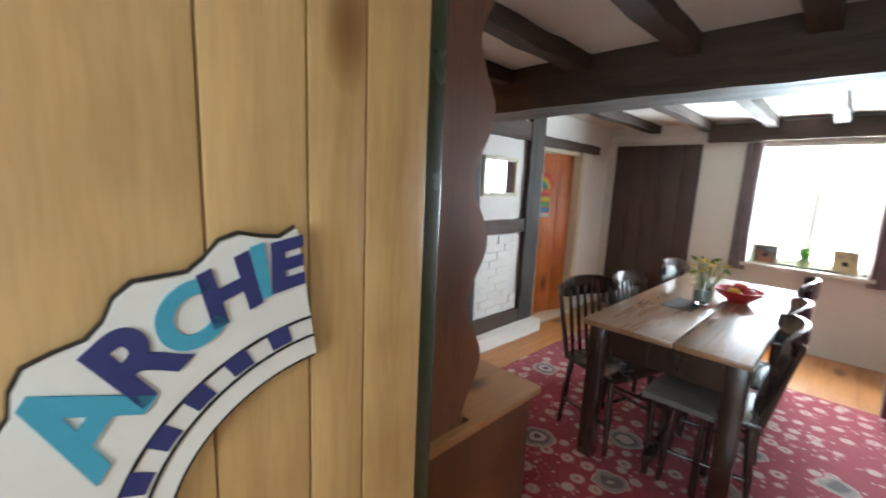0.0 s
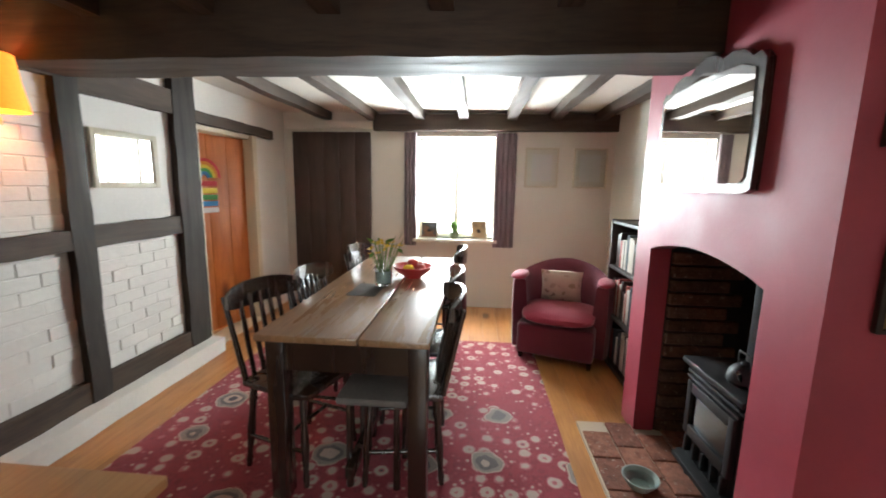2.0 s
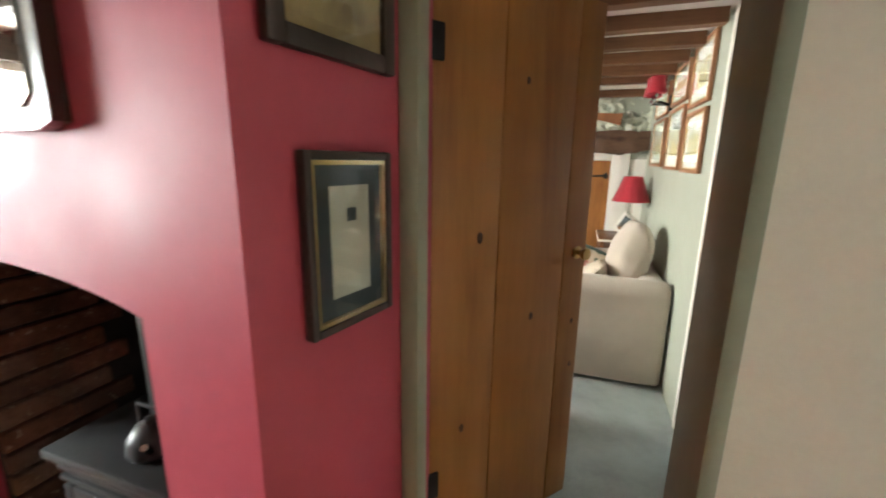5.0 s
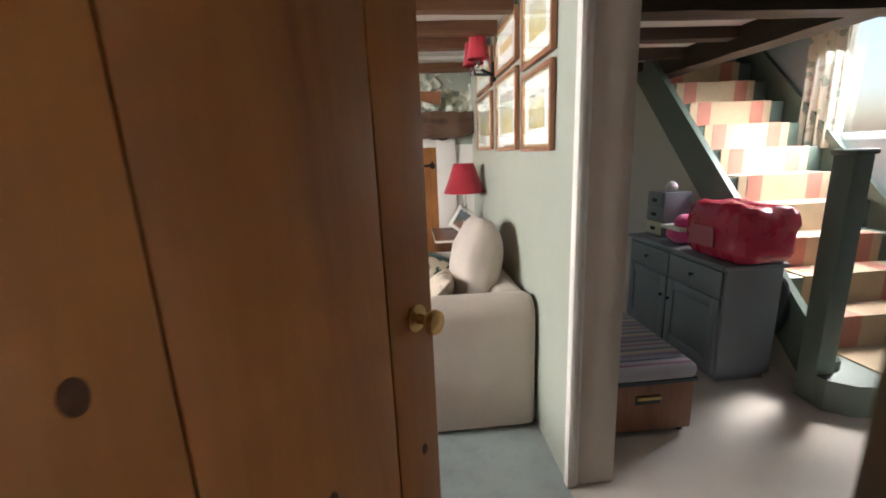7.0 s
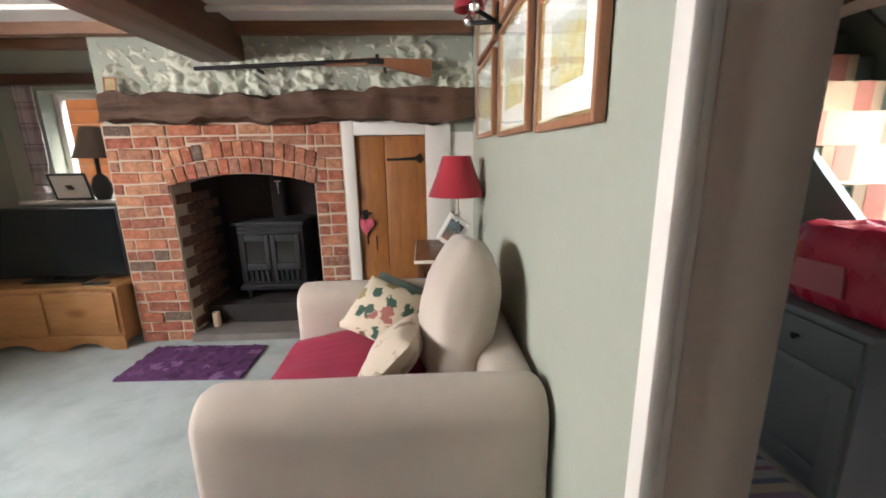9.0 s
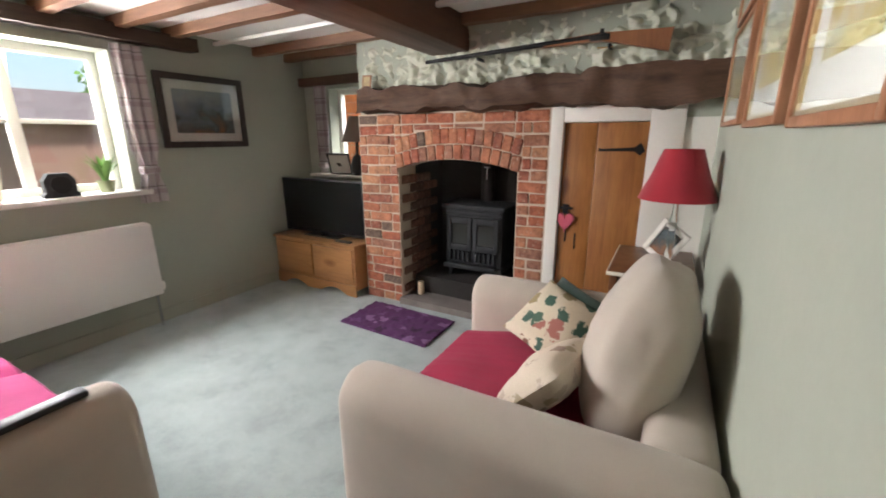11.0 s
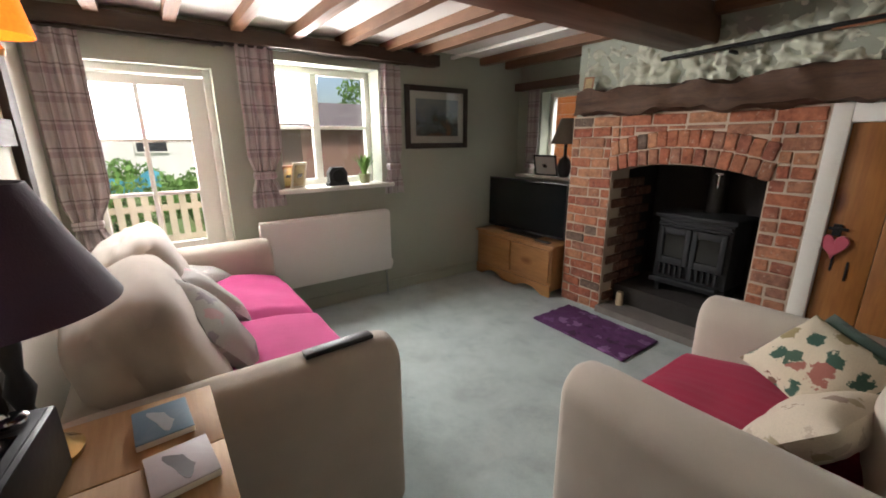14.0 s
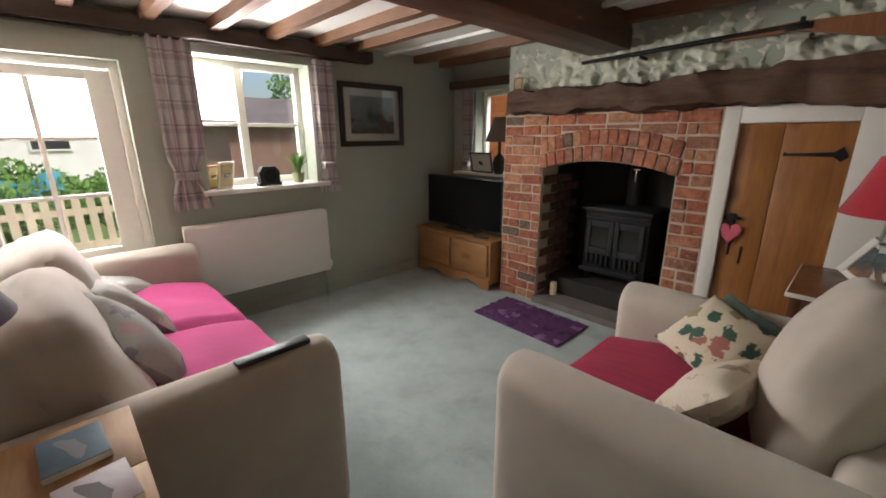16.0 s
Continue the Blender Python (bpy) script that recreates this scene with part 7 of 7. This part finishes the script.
for i, cc in enumerate(((0.5, 0.03, 0.03), (0.6, 0.2, 0.02), (0.62, 0.45, 0.04), (0.08, 0.3, 0.08), (0.05, 0.2, 0.4))):
    r1, r0 = 0.12 - i * 0.02, 0.1 - i * 0.02
    o = [(4.78 + r1 * math.cos(math.pi * k / 14), 1.42 + r1 * math.sin(math.pi * k / 14)) for k in range(15)] + [(4.78 + r0 * math.cos(math.pi * k / 14), 1.42 + r0 * math.sin(math.pi * k / 14)) for k in range(14, -1, -1)]
    part("band", prism(o, 0.012, "y", -0.006), fabric("rainbow_felt", cc), ro)
for i, (z, cc) in enumerate(((1.385, (0.5, 0.03, 0.03)), (1.34, (0.62, 0.45, 0.04)), (1.3, (0.08, 0.3, 0.08)), (1.26, (0.05, 0.2, 0.4)), (1.22, (0.6, 0.55, 0.5)))):
    part("tassel_bar", boxes((4.69, 4.87, -0.006, 0.006, z - 0.016, z + 0.016), bevel=0.004), fabric("tassel_felt", cc), ro)
DB = bpy.data.objects["door_beyond"]
ro.matrix_world = DB.matrix_world @ Matrix.Translation((0.45, 0.026, 1.12)) @ Matrix.Diagonal((1.35, 1, 1.45, 1))
# painted sign on the entry door
sg = thing("name_sign", (0, 0, 0), "white arched wooden sign with blue painted letters", "sign")
n, up, lo = 24, [], []
for i in range(n + 1):
    a = radians(168 - 77 * i / n)
    up.append(((0.37 + 0.01 * math.sin(i * 1.3)) * math.cos(a), (0.36 + 0.01 * math.sin(i * 1.3)) * math.sin(a)))
    lo.append((0.2 * math.cos(a), 0.185 * math.sin(a)))
part("board", prism(up + lo[::-1], 0.008, "y", -0.01), M["white_paint"], sg, "white painted plywood arch")
edge = [(x * 1.012, z * 1.014) for x, z in up] + [(x * 0.97, z * 0.96) for x, z in lo[::-1]]
part("edge", prism(edge, 0.003, "y", -0.002), M["frame_dark"], sg, "dark sawn edge")
for i, (chx, deg) in enumerate(zip("ARCHIE", (140, 127.5, 116.5, 107.5, 101, 95.5))):
    cu = bpy.data.curves.new("letter", "FONT")
    cu.body, cu.size, cu.extrude, cu.offset, cu.align_x, cu.shear = chx, (0.125, 0.105, 0.09, 0.085, 0.085, 0.08)[i], 0.0015, 0.004, "CENTER", 0.2
    tmp = bpy.data.objects.new("letter", cu)
    me = bpy.data.meshes.new_from_object(tmp)
    bpy.data.objects.remove(tmp)
    bpy.data.curves.remove(cu)
    me.materials.append(M["sky_blue"] if i % 2 == 0 else M["navy"])
    o = new("letter", me)
    o.parent = sg
    a = radians(deg)
    o.matrix_local = Matrix.Translation(((0.27, 0.275, 0.28, 0.285, 0.29, 0.29)[i] * math.cos(a), -0.0115, (0.27, 0.275, 0.28, 0.285, 0.29, 0.29)[i] * math.sin(a))) @ Matrix.Rotation(math.pi / 2 - a, 4, "Y") @ Matrix.Rotation(math.pi / 2, 4, "X")
    tagged(o, "painted blue letter")
for i in range(6):
    t0, t1 = i / 6, (i + 0.5) / 6
    seg = []
    for rx, rz, order in ((0.25, 0.24, 1), (0.228, 0.216, -1)):
        pts = [(rx * math.cos(radians(165 - 73 * t)), rz * math.sin(radians(165 - 73 * t))) for t in (t0, (t0 + t1) / 2, t1)]
        seg += pts[::order]
    part("stripe", prism(seg, 0.002, "y", -0.0118), M["navy"], sg, "navy painted stripe")
for r in (0.252, 0.224):
    ln = [(r * math.cos(radians(167 - 76 * k / 20)), r * 0.955 * math.sin(radians(167 - 76 * k / 20))) for k in range(21)]
    part("outline", prism(ln + [(x * 0.985, z * 0.985) for x, z in ln[::-1]], 0.002, "y", -0.0116), M["iron"], sg)
sg.matrix_world = pose(1.14, 1.464, 0.985, 0, 0, -2) @ Matrix.Diagonal((1.2, 1, 1.14, 1)) @ Matrix.Translation((0, 0, 0.3)) @ Matrix.Rotation(radians(-7), 4, "Y") @ Matrix.Translation((0, 0, -0.3))
# limewashed bricks in the lower wall panels
wn = bpy.data.objects["wall_dining_north"]
bm = box(-0.109, 0.109, -0.004, 0.012, -0.0355, 0.0355, bevel=0.004, seg=2)
lime_mesh = bpy.data.meshes.new("limewashed_brick")
bm.to_mesh(lime_mesh)
bm.free()
lime_mesh.materials.append(M["white_brick"])
rr = random.Random(11)
for x0, x1, z0, z1 in ((2.3, 3.34, 0.26, 1.0), (3.48, 4.16, 0.26, 1.0), (2.3, 3.34, 1.15, 1.9)):
    for c in range(int((z1 - z0) / 0.074)):
        x = x0 - (0.11 if c % 2 else 0)
        while x < x1:
            a, b = max(x, x0), min(x + 0.22, x1)
            x += 0.222
            if b - a > 0.05:
                o = new("brick", lime_mesh)
                o.parent = wn
                o.matrix_local = Matrix.Translation(((a + b) / 2, 3.148 + rr.uniform(-0.004, 0.005), z0 + 0.036 + c * 0.074)) @ Euler((rr.uniform(-0.04, 0.04), rr.uniform(-0.03, 0.03), rr.uniform(-0.03, 0.03))).to_matrix().to_4x4() @ Matrix.Diagonal(((b - a) / 0.222, 1, 1, 1))
# floorboards of the dining room
fl = bpy.data.objects["floor_dining"]
for k in range(26):
    y0 = -0.42 + k * 0.138
    if y0 + 0.136 > 3.0:
        break
    bm = box(1.46, 5.94, y0 + 0.001, y0 + 0.136, -0.003, 0.0, bevel=0.0015, seg=1)
    o = part("floorboard", bm, M["floorboard"], fl)
solo("ceiling_sensor", turn([(0.0, -0.03), (0.03, -0.03), (0.045, -0.015), (0.05, 0.0), (0.0, 0.0)], (2.6, 1.62, ZD), 20), M["white_paint"], "small round smoke alarm on the ceiling", "smoke alarm", (2.6, 1.62, ZD))

# ---- hall and stairs ----
sr = thing("staircase", (-0.55, -3.4, 0), "steep painted staircase with striped runner", "staircase")
rise, going, y_first, z_first = 0.183, 0.19, -2.33, 0.165
for i in range(13):
    z, y = z_first + rise * (i + 1), y_first - going * i
    part("step", box(-1.08, -0.12, y - going - 0.03, y, z - rise, z, bevel=0.008), M["stair_green"], sr, "sage painted step")
    rn = part("runner", boxes((-0.95, -0.26, y - going, y + 0.004, z, z + 0.008), (-0.95, -0.26, y - 0.002, y + 0.01, z - rise + 0.008, z + 0.008)), M["runner"], sr, "cream and coral striped runner")
    for a, b in ((-0.885, -0.775), (-0.435, -0.325)):
        part("stripe", boxes((a, b, y - going + 0.012, y + 0.004, z + 0.008, z + 0.0095), (a, b, y + 0.01, y + 0.0115, z - rise + 0.012, z + 0.0095)), M["coral_stripe"], rn, "woven coral stripe")
    part("stair_rod_clip", box(-0.25, -0.225, y + 0.001, y + 0.012, z - rise + 0.01, z - rise + 0.035, bevel=0.003), M["iron"], sr)
part("string", prism([(-2.13, 0.0), (-2.13, 0.21), (-4.9, 3.0), (-4.9, 2.65), (-2.25, 0.0)], 0.045, "x", -0.12), M["stair_green"], sr, "sage painted stair string")
part("newel_post", boxes((-0.055, 0.045, -2.2, -2.1, 0, 1.24), bevel=0.008), M["stair_green"], sr, "sage painted newel post")
part("newel_cap", boxes((-0.065, 0.055, -2.21, -2.09, 1.24, 1.265), bevel=0.008), M["stair_green"], sr)
part("capping", prism([(-2.17, 0.2), (-2.17, 0.27), (-4.9, 3.08), (-4.9, 3.01)], 0.07, "x", -1.115), M["stair_green"], sr, "glossy sage capping rail")
cs = prism([(-1.05, -2.329), (-1.05, -2.0), (-0.2, -1.95), (-0.05, -1.98), (0.04, -2.05), (0.04, -2.2), (-0.12, -2.329)], 0.165, "z", 0.0)
part("curtail_step", cs, M["stair_green"], sr, "rounded bottom step")
part("curtail_runner", boxes((-0.95, -0.26, -2.329, -2.01, 0.165, 0.173)), M["runner"], sr)
part("wall_string", prism([(-2.17, 0.0), (-2.17, 0.2), (-4.9, 3.01), (-4.9, 2.7)], 0.03, "x", -1.1), M["stair_green"], sr)
# under-stair panelling
struct("stair_panel", prism([(-2.25, 0.0), (-4.9, 2.65), (-4.9, 0.0)], 0.02, "x", -0.11), M["cream_wall"], "cream panelling under the stairs", "panel")
# grey sideboard
sb = thing("grey_sideboard", (0.15, -2.8, 0), "slate grey painted sideboard with drawers and doors", "sideboard")
part("carcass", box(0.0, 0.32, -3.28, -2.345, 0.04, 0.66, bevel=0.004), M["slate_furniture"], sb)
part("top", box(-0.015, 0.345, -3.3, -2.33, 0.66, 0.685, bevel=0.006), M["slate_furniture"], sb)
part("plinth", box(0.02, 0.3, -3.26, -2.365, 0.0, 0.04), M["slate_furniture"], sb)
for k in range(2):
    y1 = -2.365 - k * 0.455
    y0 = y1 - 0.44
    dw = part("drawer", box(0.318, 0.334, y0, y1, 0.5, 0.645, bevel=0.003), M["slate_furniture"], sb)
    part("knob", strewn(turn([(0.006, 0), (0.006, 0.012), (0.013, 0.018), (0.0, 0.026)], seg=12), Matrix.Translation((0.334, (y0 + y1) / 2, 0.575)) @ Matrix.Rotation(math.pi / 2, 4, "Y")), M["iron"], dw, "black knob")
    dd = part("cupboard_door", box(0.318, 0.326, y0, y1, 0.06, 0.485, bevel=0.002), M["slate_furniture"], sb)
    for a, b, c, e in ((y0, y0 + 0.06, 0.06, 0.485), (y1 - 0.06, y1, 0.06, 0.485), (y0 + 0.06, y1 - 0.06, 0.06, 0.12), (y0 + 0.06, y1 - 0.06, 0.425, 0.485)):
        part("door_rail", box(0.3262, 0.335, a, b, c, e, bevel=0.002), M["slate_furniture"], dd)
    part("knob", strewn(turn([(0.006, 0), (0.006, 0.012), (0.013, 0.018), (0.0, 0.026)], seg=12), Matrix.Translation((0.334, y0 + 0.03 if k == 0 else y1 - 0.03, 0.36)) @ Matrix.Rotation(math.pi / 2, 4, "Y")), M["iron"], dd, "black knob")
# red bag
bm = bmesh.new()
bmesh.ops.create_uvsphere(bm, u_segments=36, v_segments=22, radius=1.0)
for v in bm.verts:
    c = v.co.normalized()
    k = (abs(c.x) ** 5 + abs(c.y) ** 5 + abs(c.z) ** 5) ** (-0.2)
    q = c * k
    d = 1 + 0.07 * noise.noise(q * 1.7) + 0.05 * abs(noise.noise(q * 4.0)) + 0.025 * noise.noise(q * 9)
    v.co = Vector((q.x * 0.175, q.y * 0.235, max(-0.145, q.z * 0.16 * d))) * (d if q.z > -0.6 else 1)
    v.co += Vector((0.13, -2.53, 0.832))
    v.co.z = max(v.co.z, 0.687)
bg = thing("red_shopping_bag", (0.16, -2.62, 0.686), "shiny red plastic shopping bag, stuffed full", "bag")
part("sack", bm, M["red_bag"], bg, smooth=30)
part("logo_patch", strewn(prism([(-0.1, -0.06), (-0.09, 0.05), (0.09, 0.055), (0.1, -0.055)], 0.012, "x", 0.0), Matrix.Translation((0.302, -2.58, 0.81))), fabric("faded_patch", (0.6, 0.16, 0.2)), bg, "pale printed patch")
pk = thing("pink_cloth_bundle", (0.15, -2.98, 0.686), "hot pink cloth toy bundle on the sideboard", "toy")
part("bundle", strewn(plump(0.17, 0.2, 0.12, 21, 2.2), Matrix.Translation((0.2, -2.9, 0.75))), M["pink"], pk)
part("bundle_top", strewn(plump(0.14, 0.15, 0.1, 23, 2.1), Matrix.Translation((0.19, -2.87, 0.83))), M["pink"], pk)
part("band", strewn(box(-0.075, 0.075, -0.1, 0.1, -0.01, 0.012, bevel=0.005), Matrix.Translation((0.21, -2.9, 0.79))), M["mount_white"], pk, "white trim band")
dt = thing("trinket_chest", (0.12, -3.17, 0.686), "small grey chest of trinket drawers", "drawer chest")
part("carcass", box(0.02, 0.22, -3.27, -3.08, 0.686, 1.0, bevel=0.004), M["slate_furniture"], dt)
for k in range(3):
    dw = part("drawer", box(0.219, 0.228, -3.26, -3.09, 0.7 + k * 0.1, 0.79 + k * 0.1, bevel=0.002), M["cream_paint"] if k == 0 else M["slate_furniture"], dt)
    part("label_holder", box(0.228, 0.233, -3.2, -3.15, 0.73 + k * 0.1, 0.755 + k * 0.1), M["iron"], dw)
bm = bmesh.new()
bmesh.ops.create_uvsphere(bm, u_segments=18, v_segments=12, radius=0.04)
for v in bm.verts:
    v.co.z = max(v.co.z, -0.03) * (1 - 0.2 * (v.co.x / 0.04) ** 2)
    v.co += Vector((0.12, -3.16, 1.03))
trinket = solo("white_trinket", bm, M["mount_white"], "small white china trinket on the drawers", "ornament", (0.12, -3.16, 1.0))
for ob in (sb, bg, pk, dt, trinket):
    ob.location.x += 0.05
# striped ottoman
ot = thing("storage_ottoman", (0.95, -2.2, 0), "wooden storage box with striped padded lid", "ottoman")
part("box_body", box(0.79, 1.26, -2.6, -1.93, 0.03, 0.28, bevel=0.006), M["frame_wood"], ot)
part("lid", box(0.78, 1.27, -2.61, -1.92, 0.28, 0.36, bevel=0.03, seg=3), M["ottoman"], ot, "padded lid in striped cloth")
part("lid_edge", boxes((0.782, 1.268, -2.608, -1.922, 0.272, 0.288)), M["mount_slate"], ot)
part("hand_hole", boxes((0.95, 1.07, -1.932, -1.926, 0.17, 0.215), bevel=0.003), M["black"], ot)
part("handle", boxes((0.955, 1.065, -1.929, -1.912, 0.2, 0.215), bevel=0.003), M["brass"], ot, "bright metal handle")
for x in (0.82, 1.23):
    for y in (-2.56, -1.97):
        part("foot", rods((x, y, 0), (x, y, 0.032), 0.018), M["dark_wood"], ot)
ot.location = (0.93, -2.26, 0)
# dark bag hanging by the newel
solo("dark_coat", strewn(plump(0.12, 0.16, 0.36, 31, 2.4), Matrix.Translation((-0.03, -2.46, 0.4))), M["black"], "dark coat hung by the stair string", "coat", (-0.03, -2.46, 0.22))
curtain("floral_curtain", -1.06, -2.62, -2.42, 1.25, 2.25, blotches("leafy_curtain_cloth", (0.72, 0.68, 0.58), [(0.45, 0.5, 0.35), (0.6, 0.5, 0.4), (0.4, 0.42, 0.36)], 14), "cream leafy-print curtain by the stair window", folds=4)
curtain("floral_curtain", -1.06, -3.5, -3.22, 1.25, 2.25, bpy.data.materials["leafy_curtain_cloth"], "cream leafy-print curtain by the stair window", folds=4)
cp = thing("curtain_pole", (-1.06, -2.95, 2.27), "dark curtain pole in the stairwell", "curtain pole")
part("pole", rods((-1.06, -3.6, 2.27), (-1.06, -2.3, 2.27), 0.014), M["frame_dark"], cp)
part("bracket", boxes((-1.08, -1.05, -2.4, -2.38, 2.25, 2.28), (-1.08, -1.05, -3.5, -3.48, 2.25, 2.28)), M["frame_dark"], cp)
struct("baseboard_hall", boxes((-1.08, 1.3, -0.635, -0.62, 0, 0.09),), M["stair_green"], "sage painted hall skirting", "skirting")

struct("beam_stairwell", rough_bar(-0.3, -0.12, -5.6, -2.0, 1.88, 2.03, 0.006, 0.1, "y", 7.0), M["dark_oak"], "dark oak beam along the stairwell", "beam")
for y in (-2.6, -3.1, -3.6, -4.1):
    struct("joist_hall", rough_bar(-0.12, 1.3, y - 0.05, y + 0.05, 1.96, 2.03, 0.004, 0.1, "x", y), M["dark_oak_x"], "dark oak joist in the hall ceiling", "joist")

# ---- outside ----
gr = box(-150, 170, -160, 160, -0.5, -0.3)
tagged(link("ground", gr, M["grass"]), "mown green lawn around the house", "lawn", kind="structure")
struct("patio", box(5.1, 7.4, -6, 3.5, -0.3, -0.06), M["stone"], "grey stone paving outside the garden door", "paving")
fe = thing("picket_fence", (7.6, -1.5, -0.1), "weathered wooden picket fence along the garden", "fence")
for z in (0.12, 0.5):
    part("fence_rail", box(7.62, 7.66, -5.5, 2.5, z, z + 0.07), M["picket"], fe)
for i in range(64):
    y = -5.4 + i * 0.125
    pc = prism([(y - 0.035, -0.3), (y - 0.035, 0.68), (y, 0.74), (y + 0.035, 0.68), (y + 0.035, -0.3)], 0.02, "x", 7.6)
    part("picket", pc, M["picket"], fe)


def foliage(bm, c, r, count, leaf, rr):
    for _ in range(count):
        d = Vector((rr.gauss(0, 1), rr.gauss(0, 1), rr.gauss(0, 0.8)))
        d = d.normalized() * rr.uniform(0.35, 1.0) ** 0.6
        p = Vector(c) + Vector((d.x * r[0], d.y * r[1], d.z * r[2]))
        m4 = Matrix.Translation(p) @ Euler((rr.uniform(0, 6.3), rr.uniform(0, 6.3), rr.uniform(0, 6.3))).to_matrix().to_4x4()
        s = leaf * rr.uniform(0.6, 1.3)
        bm.faces.new([bm.verts.new(m4 @ Vector(q)) for q in ((-s, 0, 0), (0, -s * 0.45, s * 0.1), (s, 0, 0), (0, s * 0.45, s * 0.1))])


rr = random.Random(5)
for x, y, z, r, n in ((8.6, -0.75, 0.55, (0.7, 0.9, 0.55), 1500), (8.9, -2.2, 0.5, (0.7, 0.8, 0.5), 1200), (8.8, 0.6, 0.6, (0.7, 0.8, 0.6), 1000)):
    sh = thing("garden_shrub", (x, y, -0.3), "leafy green garden shrub behind the fence", "shrub")
    bm = bmesh.new()
    foliage(bm, (x, y, z), r, n * 3, 0.05, rr)
    part("crown", bm, M["bush"], sh)
    bm = bmesh.new()
    for k in range(5):
        rod(bm, (x, y, -0.3), (x + rr.uniform(-0.4, 0.4), y + rr.uniform(-0.5, 0.5), z), 0.03, 0.012, 8)
    part("trunk", bm, M["frame_wood"], sh)
tr = thing("garden_tree", (11.5, -7.4, -0.3), "broad green tree beyond the shed", "tree")
bm = bmesh.new()
rod(bm, (11.5, -7.4, -0.3), (11.5, -7.4, 2.2), 0.2, 0.13, 12)
for k in range(9):
    a = k * 0.7
    rod(bm, (11.5, -7.4, 1.6 + 0.1 * k), (11.5 + 1.2 * math.cos(a), -7.4 + 1.2 * math.sin(a), 2.8 + 0.18 * k), 0.07, 0.025, 8)
part("trunk", bm, M["frame_wood"], tr)
bm = bmesh.new()
for k in range(16):
    c = (11.5 + rr.uniform(-1.2, 1.2), -7.4 + rr.uniform(-1.2, 1.2), rr.uniform(1.7, 3.9))
    foliage(bm, c, (0.7, 0.7, 0.6), 420, 0.08, rr)
part("crown", bm, M["bush"], tr)
# shed beyond the window
sd = thing("garden_shed", (9.6, -5.4, -0.3), "low brown brick outbuilding with dark roof", "shed")
part("wall", boxes((8.8, 10.6, -8.0, -3.4, -0.3, 1.5)), M["shed"], sd)
part("roof", prism([(8.6, 1.5), (9.7, 2.0), (10.8, 1.5)], 4.9, "y", -8.15), M["roof"], sd)
part("door", box(8.76, 8.8, -5.6, -4.9, -0.3, 1.35, bevel=0.006), M["frame_dark"], sd)
# neighbouring house
hs = thing("neighbour_house", (24, 3, -0.3), "white rendered house with slate roof", "house")
part("wall", boxes((22, 30, -7, 13, -0.3, 5.0)), M["render_wall"], hs)
part("roof", prism([(-7.4, 4.9), (3.0, 8.6), (13.4, 4.9)], 9.0, "x", 21.5), M["roof"], hs)
for y in (-5, -1.5, 2, 5.5, 9):
    for z in (0.9, 3.2):
        wn2 = part("window", box(21.95, 22.0, y - 0.5, y + 0.5, z, z + 1.1), M["stove_grey"], hs, "dark glazed window")
        part("frame", boxes((21.92, 21.95, y - 0.56, y - 0.5, z - 0.06, z + 1.16), (21.92, 21.95, y + 0.5, y + 0.56, z - 0.06, z + 1.16), (21.92, 21.95, y - 0.5, y + 0.5, z + 1.1, z + 1.16), (21.92, 21.95, y - 0.5, y + 0.5, z - 0.06, z)), M["white_paint"], wn2)
# turquoise cover on the shrubs
bm = bmesh.new()
g = [[bm.verts.new((8.25 + 0.06 * noise.noise(Vector((i * 0.4, j * 0.4, 3))), -1.35 + i * 0.06, 0.72 + j * 0.05 + 0.05 * math.sin(i * 0.9) - 0.012 * i)) for j in range(5)] for i in range(14)]
for a, b in zip(g, g[1:]):
    for j in range(4):
        bm.faces.new((a[j], b[j], b[j + 1], a[j + 1]))
r = bmesh.ops.extrude_face_region(bm, geom=list(bm.faces))
bmesh.ops.translate(bm, vec=(0.02, 0, 0), verts=[q for q in r["geom"] if isinstance(q, bmesh.types.BMVert)])
solo("turquoise_sheet", bm, M["sky_blue"], "turquoise sheet draped over the shrubs", "sheet", (8.25, -1.0, 0.6))
# timber-clad lean-to behind the alcove window
lt = thing("timber_outbuilding", (4.3, -6.2, -0.3), "orange-brown timber clad outbuilding wall", "outbuilding")
for k in range(18):
    part("board", box(2.2, 6.4, -6.22, -6.18, -0.3 + k * 0.15, -0.3 + k * 0.15 + 0.146, bevel=0.004), M["orange_door"], lt)
